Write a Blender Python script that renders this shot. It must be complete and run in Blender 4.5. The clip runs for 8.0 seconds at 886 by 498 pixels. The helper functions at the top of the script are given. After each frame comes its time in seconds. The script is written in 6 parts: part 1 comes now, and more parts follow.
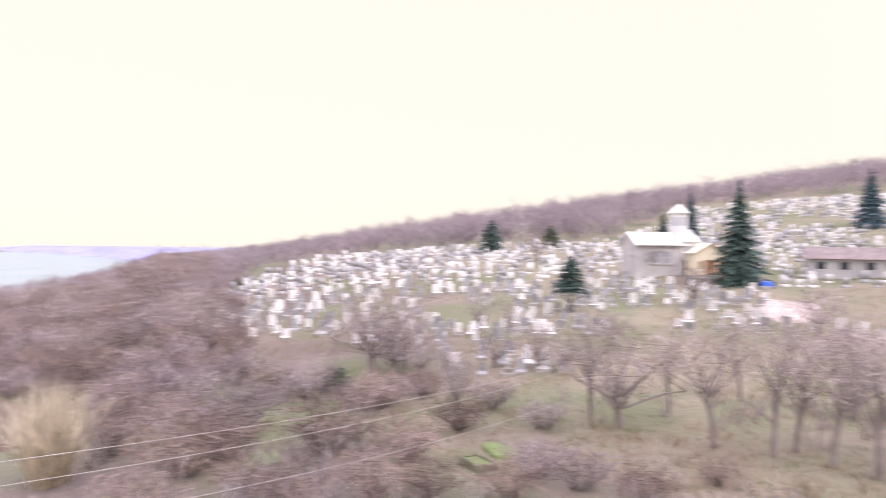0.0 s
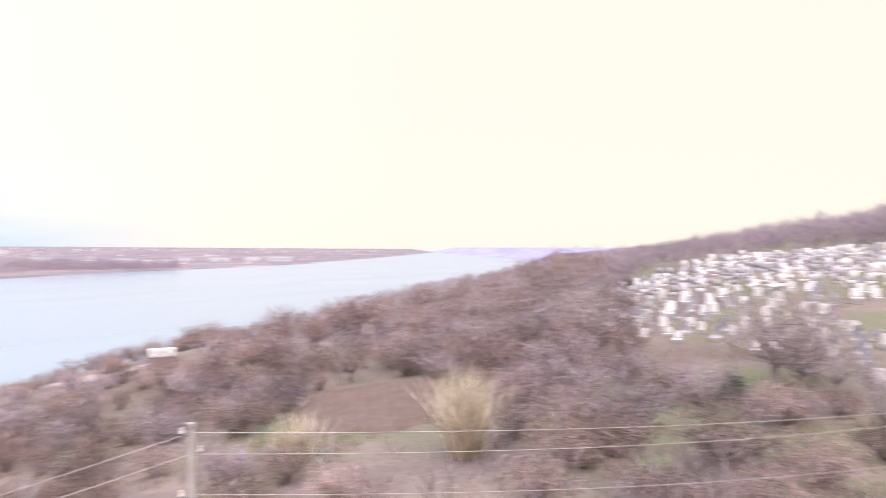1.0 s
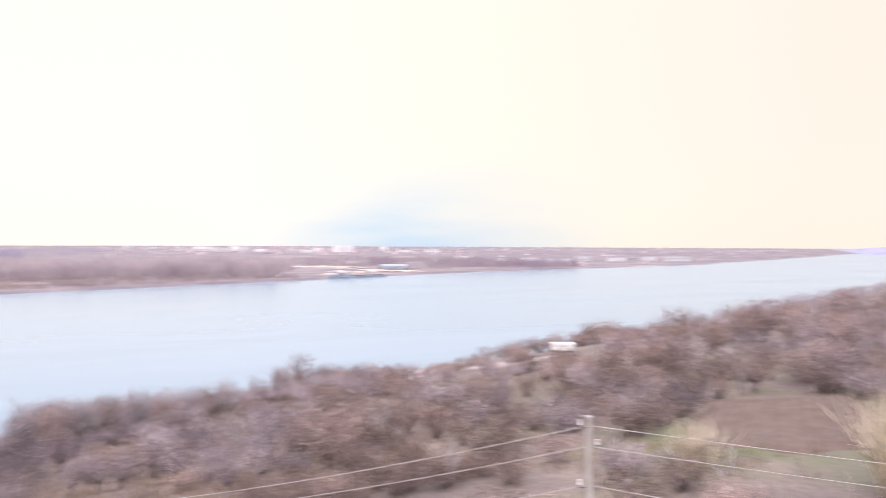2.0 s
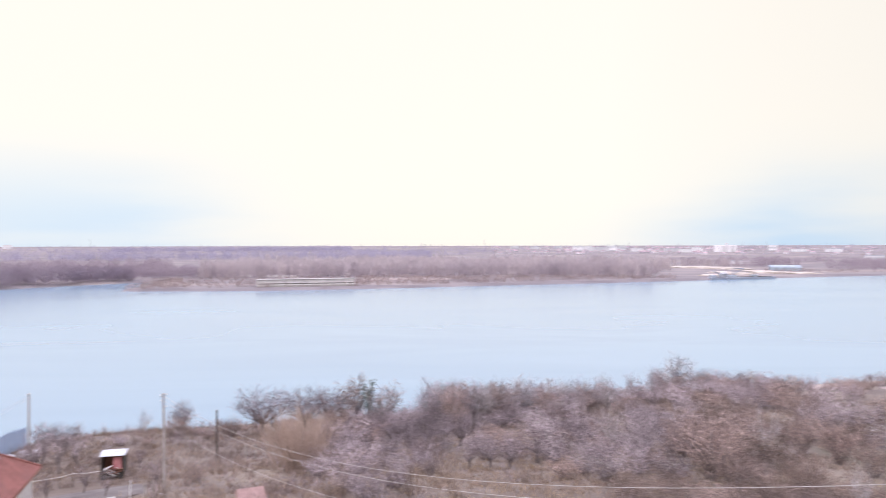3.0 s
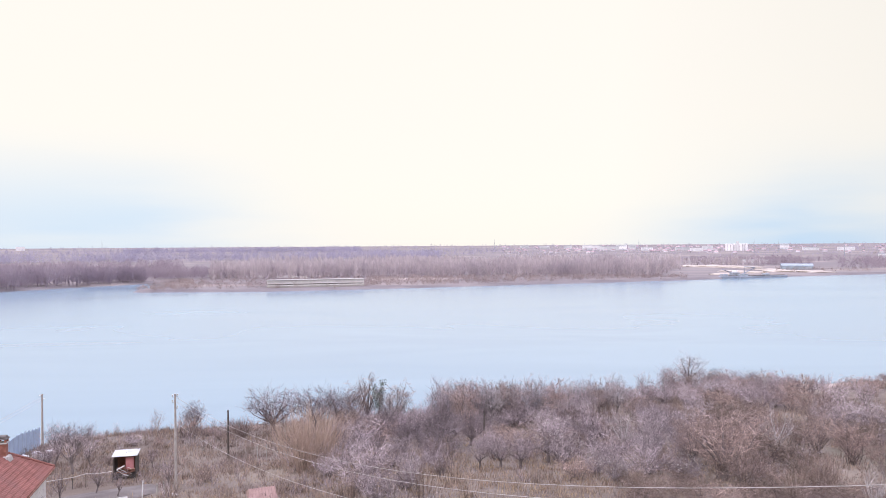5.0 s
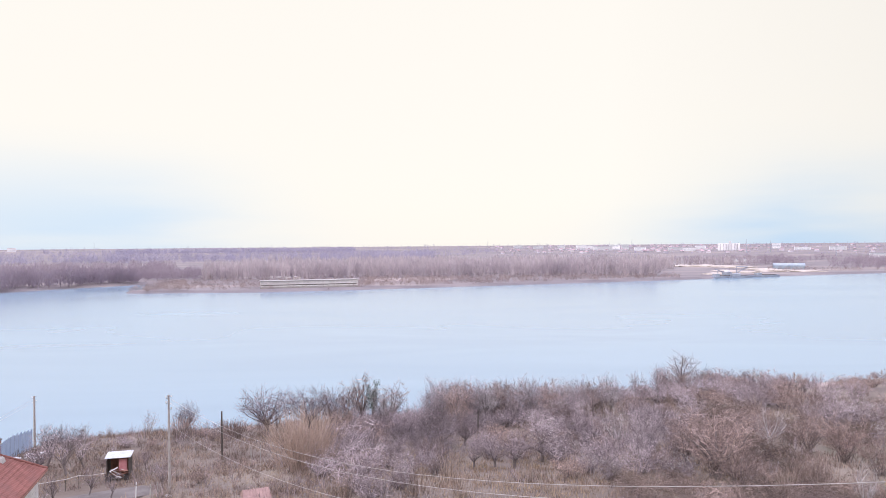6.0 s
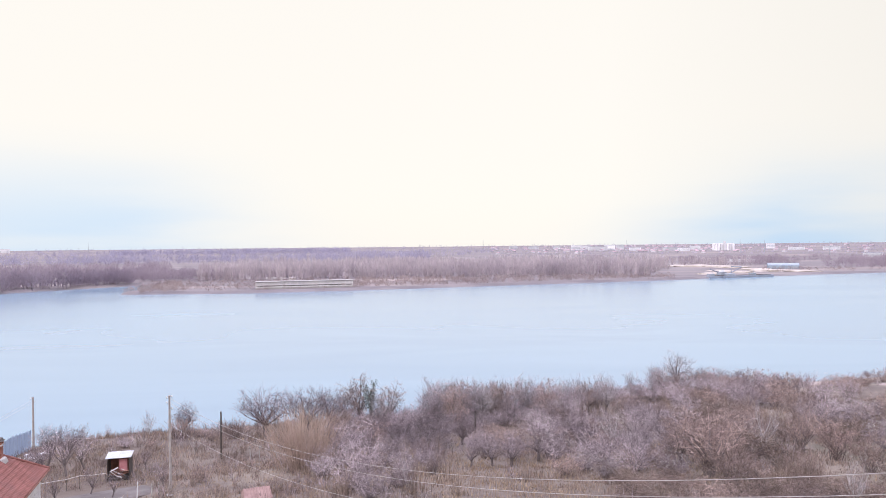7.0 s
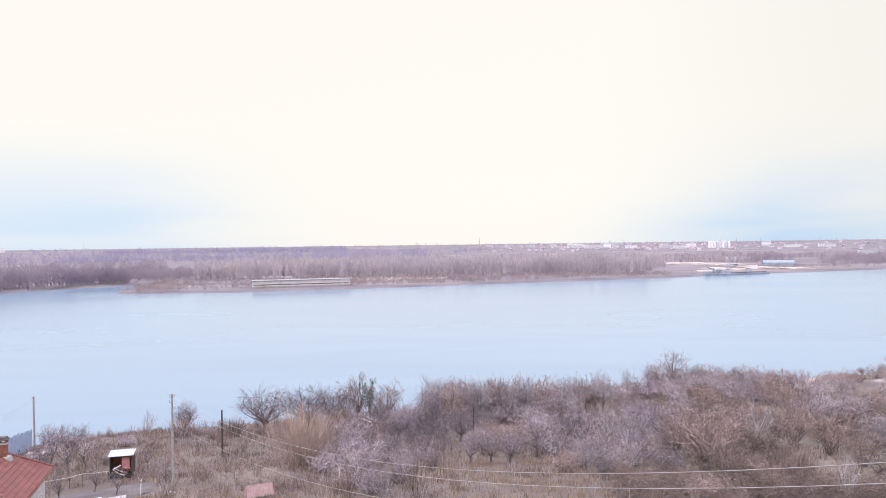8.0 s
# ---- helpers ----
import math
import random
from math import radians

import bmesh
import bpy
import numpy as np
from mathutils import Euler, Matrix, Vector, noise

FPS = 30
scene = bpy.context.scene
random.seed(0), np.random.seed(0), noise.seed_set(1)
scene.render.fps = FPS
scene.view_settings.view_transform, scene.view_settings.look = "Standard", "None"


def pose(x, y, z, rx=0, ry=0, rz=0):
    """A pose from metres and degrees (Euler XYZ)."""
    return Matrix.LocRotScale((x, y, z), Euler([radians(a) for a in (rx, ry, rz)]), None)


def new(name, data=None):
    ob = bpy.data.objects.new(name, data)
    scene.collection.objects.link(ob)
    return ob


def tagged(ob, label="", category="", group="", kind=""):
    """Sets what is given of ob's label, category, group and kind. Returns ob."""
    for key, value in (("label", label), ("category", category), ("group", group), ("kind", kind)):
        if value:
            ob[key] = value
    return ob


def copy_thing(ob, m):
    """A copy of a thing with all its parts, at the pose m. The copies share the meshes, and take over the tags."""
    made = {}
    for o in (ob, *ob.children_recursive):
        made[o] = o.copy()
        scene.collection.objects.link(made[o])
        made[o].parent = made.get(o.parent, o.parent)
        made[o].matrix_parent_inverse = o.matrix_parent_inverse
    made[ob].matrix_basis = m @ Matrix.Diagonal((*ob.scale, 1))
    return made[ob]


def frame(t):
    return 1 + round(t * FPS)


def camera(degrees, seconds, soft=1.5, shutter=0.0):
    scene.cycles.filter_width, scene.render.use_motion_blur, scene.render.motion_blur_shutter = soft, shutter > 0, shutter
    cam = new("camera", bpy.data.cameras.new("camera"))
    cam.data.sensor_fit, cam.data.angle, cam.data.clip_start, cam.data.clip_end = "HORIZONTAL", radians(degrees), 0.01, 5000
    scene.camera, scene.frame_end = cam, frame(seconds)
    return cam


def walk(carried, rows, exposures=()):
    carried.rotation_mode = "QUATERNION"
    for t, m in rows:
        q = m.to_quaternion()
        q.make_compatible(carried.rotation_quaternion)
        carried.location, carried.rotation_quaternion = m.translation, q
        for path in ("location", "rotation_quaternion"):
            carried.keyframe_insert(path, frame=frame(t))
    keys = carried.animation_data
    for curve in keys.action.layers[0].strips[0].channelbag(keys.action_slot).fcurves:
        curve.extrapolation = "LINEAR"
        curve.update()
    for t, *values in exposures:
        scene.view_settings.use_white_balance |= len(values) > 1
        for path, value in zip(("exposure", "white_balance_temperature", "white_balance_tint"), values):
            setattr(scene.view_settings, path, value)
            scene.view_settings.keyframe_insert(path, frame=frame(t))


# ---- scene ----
cam = camera(63.55, 8.0, soft=0.55, shutter=0.5)

# seconds, x, y, z, pitch, roll, yaw
PATH = [
    (0.0, 0, 0, 50, 0.03, -0.84, -92.84), (0.5, 0, 0, 50, -0.16, -0.58, -77.76), (1.0, 0, 0, 50, -0.29, -0.36, -62.32),
    (1.5, 0, 0, 50, -0.43, -0.29, -46.87), (2.0, 0, 0, 50, -0.48, -0.28, -31.36), (2.2, 0, 0, 50, -0.51, -0.19, -25.0),
    (2.5, 0, 0, 50, -0.52, -0.1, -15.6), (2.75, 0, 0, 50, -0.54, 0.0, -7.9), (3.0, 0, 0, 50, -0.56, 0.1, -1.85),
    (3.3, 0, 0, 50, -0.57, 0.17, 0.17), (3.5, 0, 0, 50, -0.57, 0.19, 0.0), (4.0, 0, 0, 50, -0.54, 0.23, -0.42),
    (4.5, 0, 0, 50, -0.56, 0.3, -0.78), (6.0, -0.02, -0.08, 50.01, -0.54, 0.47, -1.61), (6.5, -0.12, -0.41, 50.05, -0.5, 0.53, -1.84),
    (7.0, -0.25, -0.85, 50.1, -0.51, 0.56, -1.99), (7.5, -0.41, -1.34, 50.16, -0.63, 0.59, -2.15), (8.0, -0.5, -1.62, 50.2, -0.65, 0.72, -2.28),
]
walk(cam, [(t, pose(x, y, z, 90 + p, r, w)) for t, x, y, z, p, r, w in PATH], exposures=((0.0, 0.29, 6780, 13), (0.5, 0.29, 6800, 13), (1.0, 0.27, 6860, 14), (1.5, 0.22, 6860, 14), (2.0, 0.17, 6800, 12), (2.6, 0.1, 6600, 10), (3.1, 0.04, 6450, 10), (4.5, 0.02, 6420, 10), (6.0, 0.0, 6370, 10), (8.0, 0.0, 6330, 10)))

# ---------------------------------------------------------------- sky and sun
world = bpy.data.worlds.new("overcast_sky")
scene.world = world
world.use_nodes = True


def build_sky():
    nt = world.node_tree
    nt.nodes.clear()
    N, L = nt.nodes.new, nt.links.new
    out, bg = N("ShaderNodeOutputWorld"), N("ShaderNodeBackground")
    tc, sep = N("ShaderNodeTexCoord"), N("ShaderNodeSeparateXYZ")
    L(tc.outputs["Generated"], sep.inputs[0])
    sky = N("ShaderNodeTexSky")
    sky.sky_type, sky.sun_disc, sky.sun_elevation, sky.sun_rotation = "NISHITA", False, radians(37), radians(219)
    dim = N("ShaderNodeMix"); dim.data_type = "RGBA"; dim.blend_type = "MULTIPLY"
    dim.inputs[0].default_value = 1.0
    L(sky.outputs[0], dim.inputs[6]); dim.inputs[7].default_value = (0.1, 0.1, 0.1, 1)
    # cloud sheet: cream where thick, pale blue where it thins towards the horizon
    mapping = N("ShaderNodeMapping"); mapping.inputs["Scale"].default_value = (0.9, 0.9, 5.5)
    mapping.inputs["Location"].default_value = (0.35, 0.0, 0.1)
    L(tc.outputs["Generated"], mapping.inputs[0])
    clouds = N("ShaderNodeTexNoise"); clouds.inputs["Scale"].default_value = 2.2; clouds.inputs["Detail"].default_value = 6; clouds.inputs["Roughness"].default_value = 0.45
    L(mapping.outputs[0], clouds.inputs["Vector"])
    # the bright side lies where the sun stands behind the cloud
    dot = N("ShaderNodeVectorMath"); dot.operation = "DOT_PRODUCT"; dot.inputs[1].default_value = (0.05, 0.98, 0.18)
    L(tc.outputs["Generated"], dot.inputs[0])
    side = N("ShaderNodeMapRange"); side.interpolation_type = "SMOOTHSTEP"; side.inputs[1].default_value = 0.985; side.inputs[2].default_value = 0.895
    L(dot.outputs["Value"], side.inputs[0])
    low = N("ShaderNodeMapRange"); low.interpolation_type = "SMOOTHSTEP"
    low.inputs[1].default_value = 0.165; low.inputs[2].default_value = 0.0
    L(sep.outputs[2], low.inputs[0])
    thin = N("ShaderNodeMapRange"); thin.interpolation_type = "SMOOTHSTEP"
    thin.inputs[1].default_value = 0.30; thin.inputs[2].default_value = 0.62; thin.inputs[3].default_value = 0.35
    L(clouds.outputs[0], thin.inputs[0])
    west = N("ShaderNodeMapRange"); west.inputs[1].default_value = 0.72; west.inputs[2].default_value = 0.46
    L(sep.outputs[0], west.inputs[0])
    m1 = N("ShaderNodeMath"); m1.operation = "MULTIPLY"; L(low.outputs[0], m1.inputs[0]); L(thin.outputs[0], m1.inputs[1])
    m2 = N("ShaderNodeMath"); m2.operation = "MULTIPLY"; L(m1.outputs[0], m2.inputs[0]); L(west.outputs[0], m2.inputs[1])
    lee = N("ShaderNodeMapRange"); lee.inputs[1].default_value, lee.inputs[2].default_value, lee.inputs[3].default_value, lee.inputs[4].default_value = -0.5, 0.1, 0.66, 1.0
    L(sep.outputs[0], lee.inputs[0])
    m4 = N("ShaderNodeMath"); m4.operation = "MULTIPLY"; L(m2.outputs[0], m4.inputs[0]); L(lee.outputs[0], m4.inputs[1])
    m3 = N("ShaderNodeMath"); m3.operation = "MULTIPLY"; m3.use_clamp = True
    L(m4.outputs[0], m3.inputs[0]); L(side.outputs[0], m3.inputs[1])
    col = N("ShaderNodeMix"); col.data_type = "RGBA"
    col.inputs[6].default_value = (1.055, 0.995, 0.905, 1); col.inputs[7].default_value = (0.54, 0.755, 1.0, 1)
    L(m3.outputs[0], col.inputs[0])
    veil = N("ShaderNodeMix"); veil.data_type = "RGBA"; veil.inputs[0].default_value = 0.05
    L(col.outputs[2], veil.inputs[6]); L(dim.outputs[2], veil.inputs[7])
    # an overcast sky is about three times as bright overhead as at the horizon
    up = N("ShaderNodeMapRange"); up.interpolation_type = "SMOOTHSTEP"
    up.inputs[1].default_value, up.inputs[2].default_value, up.inputs[3].default_value, up.inputs[4].default_value = 0.40, 0.95, 1.0, 3.0
    L(sep.outputs[2], up.inputs[0])
    top = N("ShaderNodeMapRange"); top.inputs[1].default_value, top.inputs[2].default_value = 0.40, 0.75
    L(sep.outputs[2], top.inputs[0])
    zen = N("ShaderNodeMix"); zen.data_type = "RGBA"; zen.inputs[7].default_value = (0.95, 0.91, 1.20, 1)
    L(top.outputs[0], zen.inputs[0]); L(veil.outputs[2], zen.inputs[6])
    # the cloud is a little thicker over the hill, away from the river
    east = N("ShaderNodeMapRange")
    east.inputs[1].default_value, east.inputs[2].default_value, east.inputs[3].default_value, east.inputs[4].default_value = 0.25, 0.85, 1.0, 0.85
    L(sep.outputs[0], east.inputs[0])
    amount = N("ShaderNodeMath"); amount.operation = "MULTIPLY"
    L(up.outputs[0], amount.inputs[0]); L(east.outputs[0], amount.inputs[1])
    L(zen.outputs[2], bg.inputs[0]); L(amount.outputs[0], bg.inputs[1]); L(bg.outputs[0], out.inputs[0])


build_sky()
sun_data = bpy.data.lights.new("sun", "SUN")
sun_data.energy, sun_data.angle, sun_data.color = 1.5, radians(20), (1.0, 0.955, 0.95)
sun = new("sun", sun_data)
sun.matrix_world = pose(0, 0, 300) @ Vector((-0.5, -0.62, 0.60)).to_track_quat("Z", "Y").to_matrix().to_4x4()


# ---------------------------------------------------------------- materials
def mat(name, c1, c2, scale=1.0, rough=0.85, bump=0.25, metal=0.0, fine=9.0, c3=None, spread=(0.35, 0.65), vary=0.0, stretch=(1, 1, 1), speckle=0.0, thru=0.0):
    """Two scales of noise over the surface: c1 to c2 (and stains of c3), with fine relief."""
    m = bpy.data.materials.new(name)
    m.use_nodes = True
    nt = m.node_tree
    N, L = nt.nodes.new, nt.links.new
    b = nt.nodes["Principled BSDF"]
    b.inputs["Roughness"].default_value, b.inputs["Metallic"].default_value = rough, metal
    geo = N("ShaderNodeNewGeometry")
    mp = N("ShaderNodeMapping"); mp.inputs["Scale"].default_value = stretch
    L(geo.outputs["Position"], mp.inputs[0])
    n1 = N("ShaderNodeTexNoise"); n1.inputs["Scale"].default_value = scale; n1.inputs["Detail"].default_value = 4
    n2 = N("ShaderNodeTexNoise"); n2.inputs["Scale"].default_value = scale * fine; n2.inputs["Detail"].default_value = 3
    L(mp.outputs[0], n1.inputs["Vector"]); L(mp.outputs[0], n2.inputs["Vector"])
    add = N("ShaderNodeMath"); add.operation = "MULTIPLY_ADD"; add.inputs[1].default_value = 0.45
    L(n2.outputs[0], add.inputs[0]); L(n1.outputs[0], add.inputs[2])
    mr = N("ShaderNodeMapRange"); mr.inputs[1].default_value = spread[0] + 0.225; mr.inputs[2].default_value = spread[1] + 0.225
    L(add.outputs[0], mr.inputs[0])
    mix = N("ShaderNodeMix"); mix.data_type = "RGBA"
    mix.inputs[6].default_value, mix.inputs[7].default_value = (*c1, 1), (*c2, 1)
    L(mr.outputs[0], mix.inputs[0])
    last = mix.outputs[2]
    if c3:
        n3 = N("ShaderNodeTexNoise"); n3.inputs["Scale"].default_value = scale * 0.37; n3.inputs["Detail"].default_value = 5
        off = N("ShaderNodeVectorMath"); off.inputs[1].default_value = (31.7, 12.1, 5.3)
        L(mp.outputs[0], off.inputs[0]); L(off.outputs[0], n3.inputs["Vector"])
        r3 = N("ShaderNodeMapRange"); r3.inputs[1].default_value, r3.inputs[2].default_value = 0.5, 0.68
        L(n3.outputs[0], r3.inputs[0])
        x3 = N("ShaderNodeMix"); x3.data_type = "RGBA"; x3.inputs[7].default_value = (*c3, 1)
        L(r3.outputs[0], x3.inputs[0]); L(last, x3.inputs[6]); last = x3.outputs[2]
    if vary:
        info = N("ShaderNodeObjectInfo")
        rv = N("ShaderNodeMapRange"); rv.inputs[3].default_value, rv.inputs[4].default_value = 1 - vary, 1 + vary
        L(info.outputs["Random"], rv.inputs[0])
        hv = N("ShaderNodeHueSaturation"); L(rv.outputs[0], hv.inputs["Value"]); L(last, hv.inputs["Color"]); last = hv.outputs[0]
    if speckle:  # every twig or blade has its own shade
        rv = N("ShaderNodeMapRange"); rv.inputs[3].default_value, rv.inputs[4].default_value = 1 - speckle, 1 + speckle
        L(geo.outputs["Random Per Island"], rv.inputs[0])
        hv = N("ShaderNodeHueSaturation"); L(rv.outputs[0], hv.inputs["Value"]); L(last, hv.inputs["Color"]); last = hv.outputs[0]
    L(last, b.inputs["Base Color"])
    if bump:
        bp = N("ShaderNodeBump"); bp.inputs["Strength"].default_value = bump; bp.inputs["Distance"].default_value = 0.3 / scale / fine
        L(n2.outputs[0], bp.inputs["Height"]); L(bp.outputs[0], b.inputs["Normal"])
    if thru:  # thin twigs glow on either side
        tr = N("ShaderNodeBsdfTranslucent"); L(last, tr.inputs[0])
        ms = N("ShaderNodeMixShader"); ms.inputs[0].default_value = thru
        L(b.outputs[0], ms.inputs[1]); L(tr.outputs[0], ms.inputs[2])
        L(ms.outputs[0], nt.nodes["Material Output"].inputs[0])
    return m


def water_material():
    m = bpy.data.materials.new("river_water")
    m.use_nodes = True
    nt = m.node_tree
    N, L = nt.nodes.new, nt.links.new
    b = nt.nodes["Principled BSDF"]
    b.inputs["Roughness"].default_value = 0.16
    b.inputs["IOR"].default_value = 1.33
    b.inputs["Specular IOR Level"].default_value = 1.0
    geo = N("ShaderNodeNewGeometry")
    mp = N("ShaderNodeMapping"); mp.inputs["Scale"].default_value = (0.35, 1.0, 1.0); mp.inputs["Rotation"].default_value = (0, 0, radians(-14))
    L(geo.outputs["Position"], mp.inputs[0])
    big = N("ShaderNodeTexNoise"); big.inputs["Scale"].default_value = 0.011; big.inputs["Detail"].default_value = 3; big.inputs["Distortion"].default_value = 0.7
    L(mp.outputs[0], big.inputs["Vector"])
    mr = N("ShaderNodeMapRange"); mr.inputs[1].default_value, mr.inputs[2].default_value = 0.4, 0.64
    L(big.outputs[0], mr.inputs[0])
    mix = N("ShaderNodeMix"); mix.data_type = "RGBA"
    mix.inputs[6].default_value, mix.inputs[7].default_value = (0.174, 0.261, 0.331, 1), (0.194, 0.284, 0.347, 1)
    L(mr.outputs[0], mix.inputs[0]); L(mix.outputs[2], b.inputs["Base Color"])
    rr = N("ShaderNodeMapRange"); rr.inputs[3].default_value, rr.inputs[4].default_value = 0.185, 0.215
    L(mr.outputs[0], rr.inputs[0]); L(rr.outputs[0], b.inputs["Roughness"])
    return m


M_WATER = water_material()
M_TWIG = mat("grey_purple_twigs", (0.226, 0.183, 0.19), (0.404, 0.34, 0.348), 0.16, 0.9, 0, fine=4, speckle=0.7, vary=0.28, thru=0.22)
M_TWIG_BROWN = mat("rusty_brown_twigs", (0.217, 0.158, 0.141), (0.38, 0.29, 0.257), 0.2, 0.9, 0, fine=4, speckle=0.7, vary=0.28, thru=0.22)
M_TWIG_STRAW = mat("straw_coloured_stems", (0.54, 0.47, 0.35), (0.7, 0.63, 0.5), 0.3, 0.9, 0, fine=4, speckle=0.7, thru=0.45)
M_WEED = mat("dry_brown_weeds", (0.201, 0.142, 0.12), (0.38, 0.296, 0.245), 0.25, 0.9, 0, fine=4, speckle=0.7, vary=0.2, thru=0.22)
M_TWIG_PALE = mat("pale_grey_twigs", (0.275, 0.238, 0.24), (0.43, 0.386, 0.378), 0.3, 0.9, 0, fine=4, speckle=0.7, thru=0.22)
M_BARK = mat("dark_bark", (0.12, 0.097, 0.095), (0.2, 0.165, 0.16), 1.5, 0.9, 0.4)
M_TWIG_DARK = mat("dark_plum_twigs", (0.142, 0.112, 0.119), (0.257, 0.209, 0.217), 0.2, 0.9, 0, fine=4, speckle=0.7, vary=0.2, thru=0.22)
M_CREEPER = mat("dark_brown_creepers", (0.142, 0.104, 0.09), (0.27, 0.205, 0.173), 0.25, 0.9, 0, fine=4, speckle=0.7, vary=0.25, thru=0.22)
M_BARK_WHITE = mat("whitish_bark", (0.36, 0.325, 0.315), (0.5, 0.46, 0.45), 1.5, 0.9, 0.3)
M_SEED = mat("whitish_seed_heads", (0.4, 0.36, 0.34), (0.56, 0.515, 0.49), 0.5, 0.95, 0, fine=5, speckle=0.3, thru=0.45)
M_BARK_PALE = mat("pale_grey_bark", (0.2, 0.168, 0.16), (0.3, 0.26, 0.25), 1.5, 0.9, 0.4)
M_TWIG_VEIL = mat("pale_brown_fine_twigs", (0.3, 0.248, 0.24), (0.44, 0.37, 0.357), 0.16, 0.9, 0, fine=4, speckle=0.7, thru=0.22)
# purple-brown bare trees, lightened towards lilac to put haze into the colour
M_FAR_TREE_HAZE = mat("far_trees_hazed", (0.3, 0.248, 0.292), (0.4, 0.338, 0.375), 0.012, 0.95, 0, fine=4, speckle=0.1, thru=0.45)
# distant trees: aerial haze painted in as a pale lilac base colour
M_FAR_HAZE = mat("haze_lilac_trees", (0.34, 0.317, 0.42), (0.42, 0.392, 0.495), 0.01, 0.95, 0, fine=6, speckle=0.12, thru=0.45)
# poplars are pale themselves; the colour is brightened further for distance haze
M_POPLAR_HAZE = mat("pale_poplars_hazed", (0.448, 0.392, 0.42), (0.594, 0.526, 0.532), 0.02, 0.95, 0, fine=6, speckle=0.2, thru=0.45)
M_BANK_SCRUB = mat("far_bank_scrub", (0.255, 0.2, 0.2), (0.42, 0.345, 0.325), 0.03, 0.95, 0, fine=6, speckle=0.35, thru=0.45)
M_RIDGE_TREE = mat("bare_hill_woods", (0.305, 0.255, 0.282), (0.414, 0.354, 0.374), 0.05, 0.95, 0, fine=5, speckle=0.3, thru=0.45)
M_SPRUCE = mat("dark_spruce_needles", (0.045, 0.085, 0.075), (0.09, 0.145, 0.122), 0.8, 0.8, 0, fine=5)
M_STRAW = mat("dry_grass_blades", (0.3, 0.215, 0.15), (0.39, 0.3, 0.21), 0.2, 0.9, 0, fine=6, speckle=0.5, thru=0.45)
M_MARBLE = mat("white_marble", (0.6, 0.58, 0.57), (0.82, 0.8, 0.79), 1.2, 0.4, 0.05, vary=0.12)
M_GRANITE = mat("grey_granite", (0.22, 0.22, 0.235), (0.40, 0.39, 0.40), 2.0, 0.35, 0.05, vary=0.25)
M_CONCRETE = mat("weathered_concrete", (0.30, 0.285, 0.27), (0.44, 0.42, 0.395), 1.1, 0.9, 0.25)
M_POLE = mat("concrete_pole", (0.31, 0.285, 0.27), (0.42, 0.385, 0.365), 2.0, 0.85, 0.15)
M_WOODPOLE = mat("tarred_wood", (0.05, 0.04, 0.036), (0.09, 0.075, 0.065), 2.0, 0.9, 0.3)
M_WIRE = mat("aluminium_wire", (0.39, 0.36, 0.345), (0.48, 0.445, 0.42), 1.0, 0.45, 0, metal=0.3)
M_PORCELAIN = mat("white_porcelain", (0.7, 0.69, 0.66), (0.8, 0.79, 0.76), 3.0, 0.2, 0)
M_TILE = mat("red_clay_tiles", (0.18, 0.066, 0.05), (0.255, 0.1, 0.08), 1.3, 0.8, 0.3, c3=(0.20, 0.085, 0.07))
M_OLDTILE = mat("faded_clay_tiles", (0.24, 0.15, 0.132), (0.33, 0.22, 0.195), 1.3, 0.85, 0.3)
M_PLASTER = mat("white_plaster", (0.60, 0.58, 0.57), (0.74, 0.72, 0.70), 0.8, 0.9, 0.1)
M_GREYPLASTER = mat("grey_plaster", (0.45, 0.43, 0.44), (0.56, 0.54, 0.545), 0.5, 0.9, 0.1)
M_CREAM = mat("cream_plaster", (0.72, 0.62, 0.47), (0.82, 0.73, 0.58), 0.6, 0.9, 0.1)
M_PIPE = mat("weathered_pale_pipe", (0.38, 0.345, 0.315), (0.52, 0.48, 0.44), 2.0, 0.7, 0.1)
M_BRICK = mat("chimney_brick", (0.24, 0.10, 0.075), (0.34, 0.16, 0.12), 4.0, 0.9, 0.3)
M_SOOT_SHADE = mat("sooty_metal_bay_shade", (0.05, 0.045, 0.045), (0.13, 0.11, 0.10), 4.0, 0.7, 0.2)
M_BLUE = mat("blue_painted_sheet", (0.4, 0.475, 0.6), (0.5, 0.575, 0.68), 1.0, 0.5, 0.05)
M_WHITE_SHEET = mat("white_metal_sheet", (0.66, 0.66, 0.67), (0.80, 0.80, 0.80), 1.2, 0.45, 0.05)
M_ROOF_SHEET = mat("weathered_pale_sheet", (0.44, 0.46, 0.48), (0.6, 0.61, 0.63), 1.6, 0.5, 0.1, c3=(0.4, 0.39, 0.39))
M_PINK = mat("faded_pink_board", (0.45, 0.17, 0.19), (0.55, 0.25, 0.26), 1.5, 0.8, 0.1)
M_RUSTY = mat("rusty_boards", (0.17, 0.075, 0.055), (0.28, 0.14, 0.10), 2.5, 0.9, 0.3)
M_DARK = mat("dark_interior", (0.02, 0.019, 0.02), (0.04, 0.037, 0.036), 2.0, 0.9, 0)
M_TARP = mat("blue_tarpaulin", (0.03, 0.10, 0.55), (0.05, 0.16, 0.66), 1.0, 0.4, 0.2)
M_DOOR = mat("brown_wooden_door", (0.22, 0.10, 0.045), (0.32, 0.16, 0.08), 2.0, 0.6, 0.2)
M_DRYFIELD = mat("dry_sandy_grass", (0.3, 0.245, 0.225), (0.42, 0.355, 0.32), 0.05, 0.95, 0.1, c3=(0.25, 0.2, 0.19))
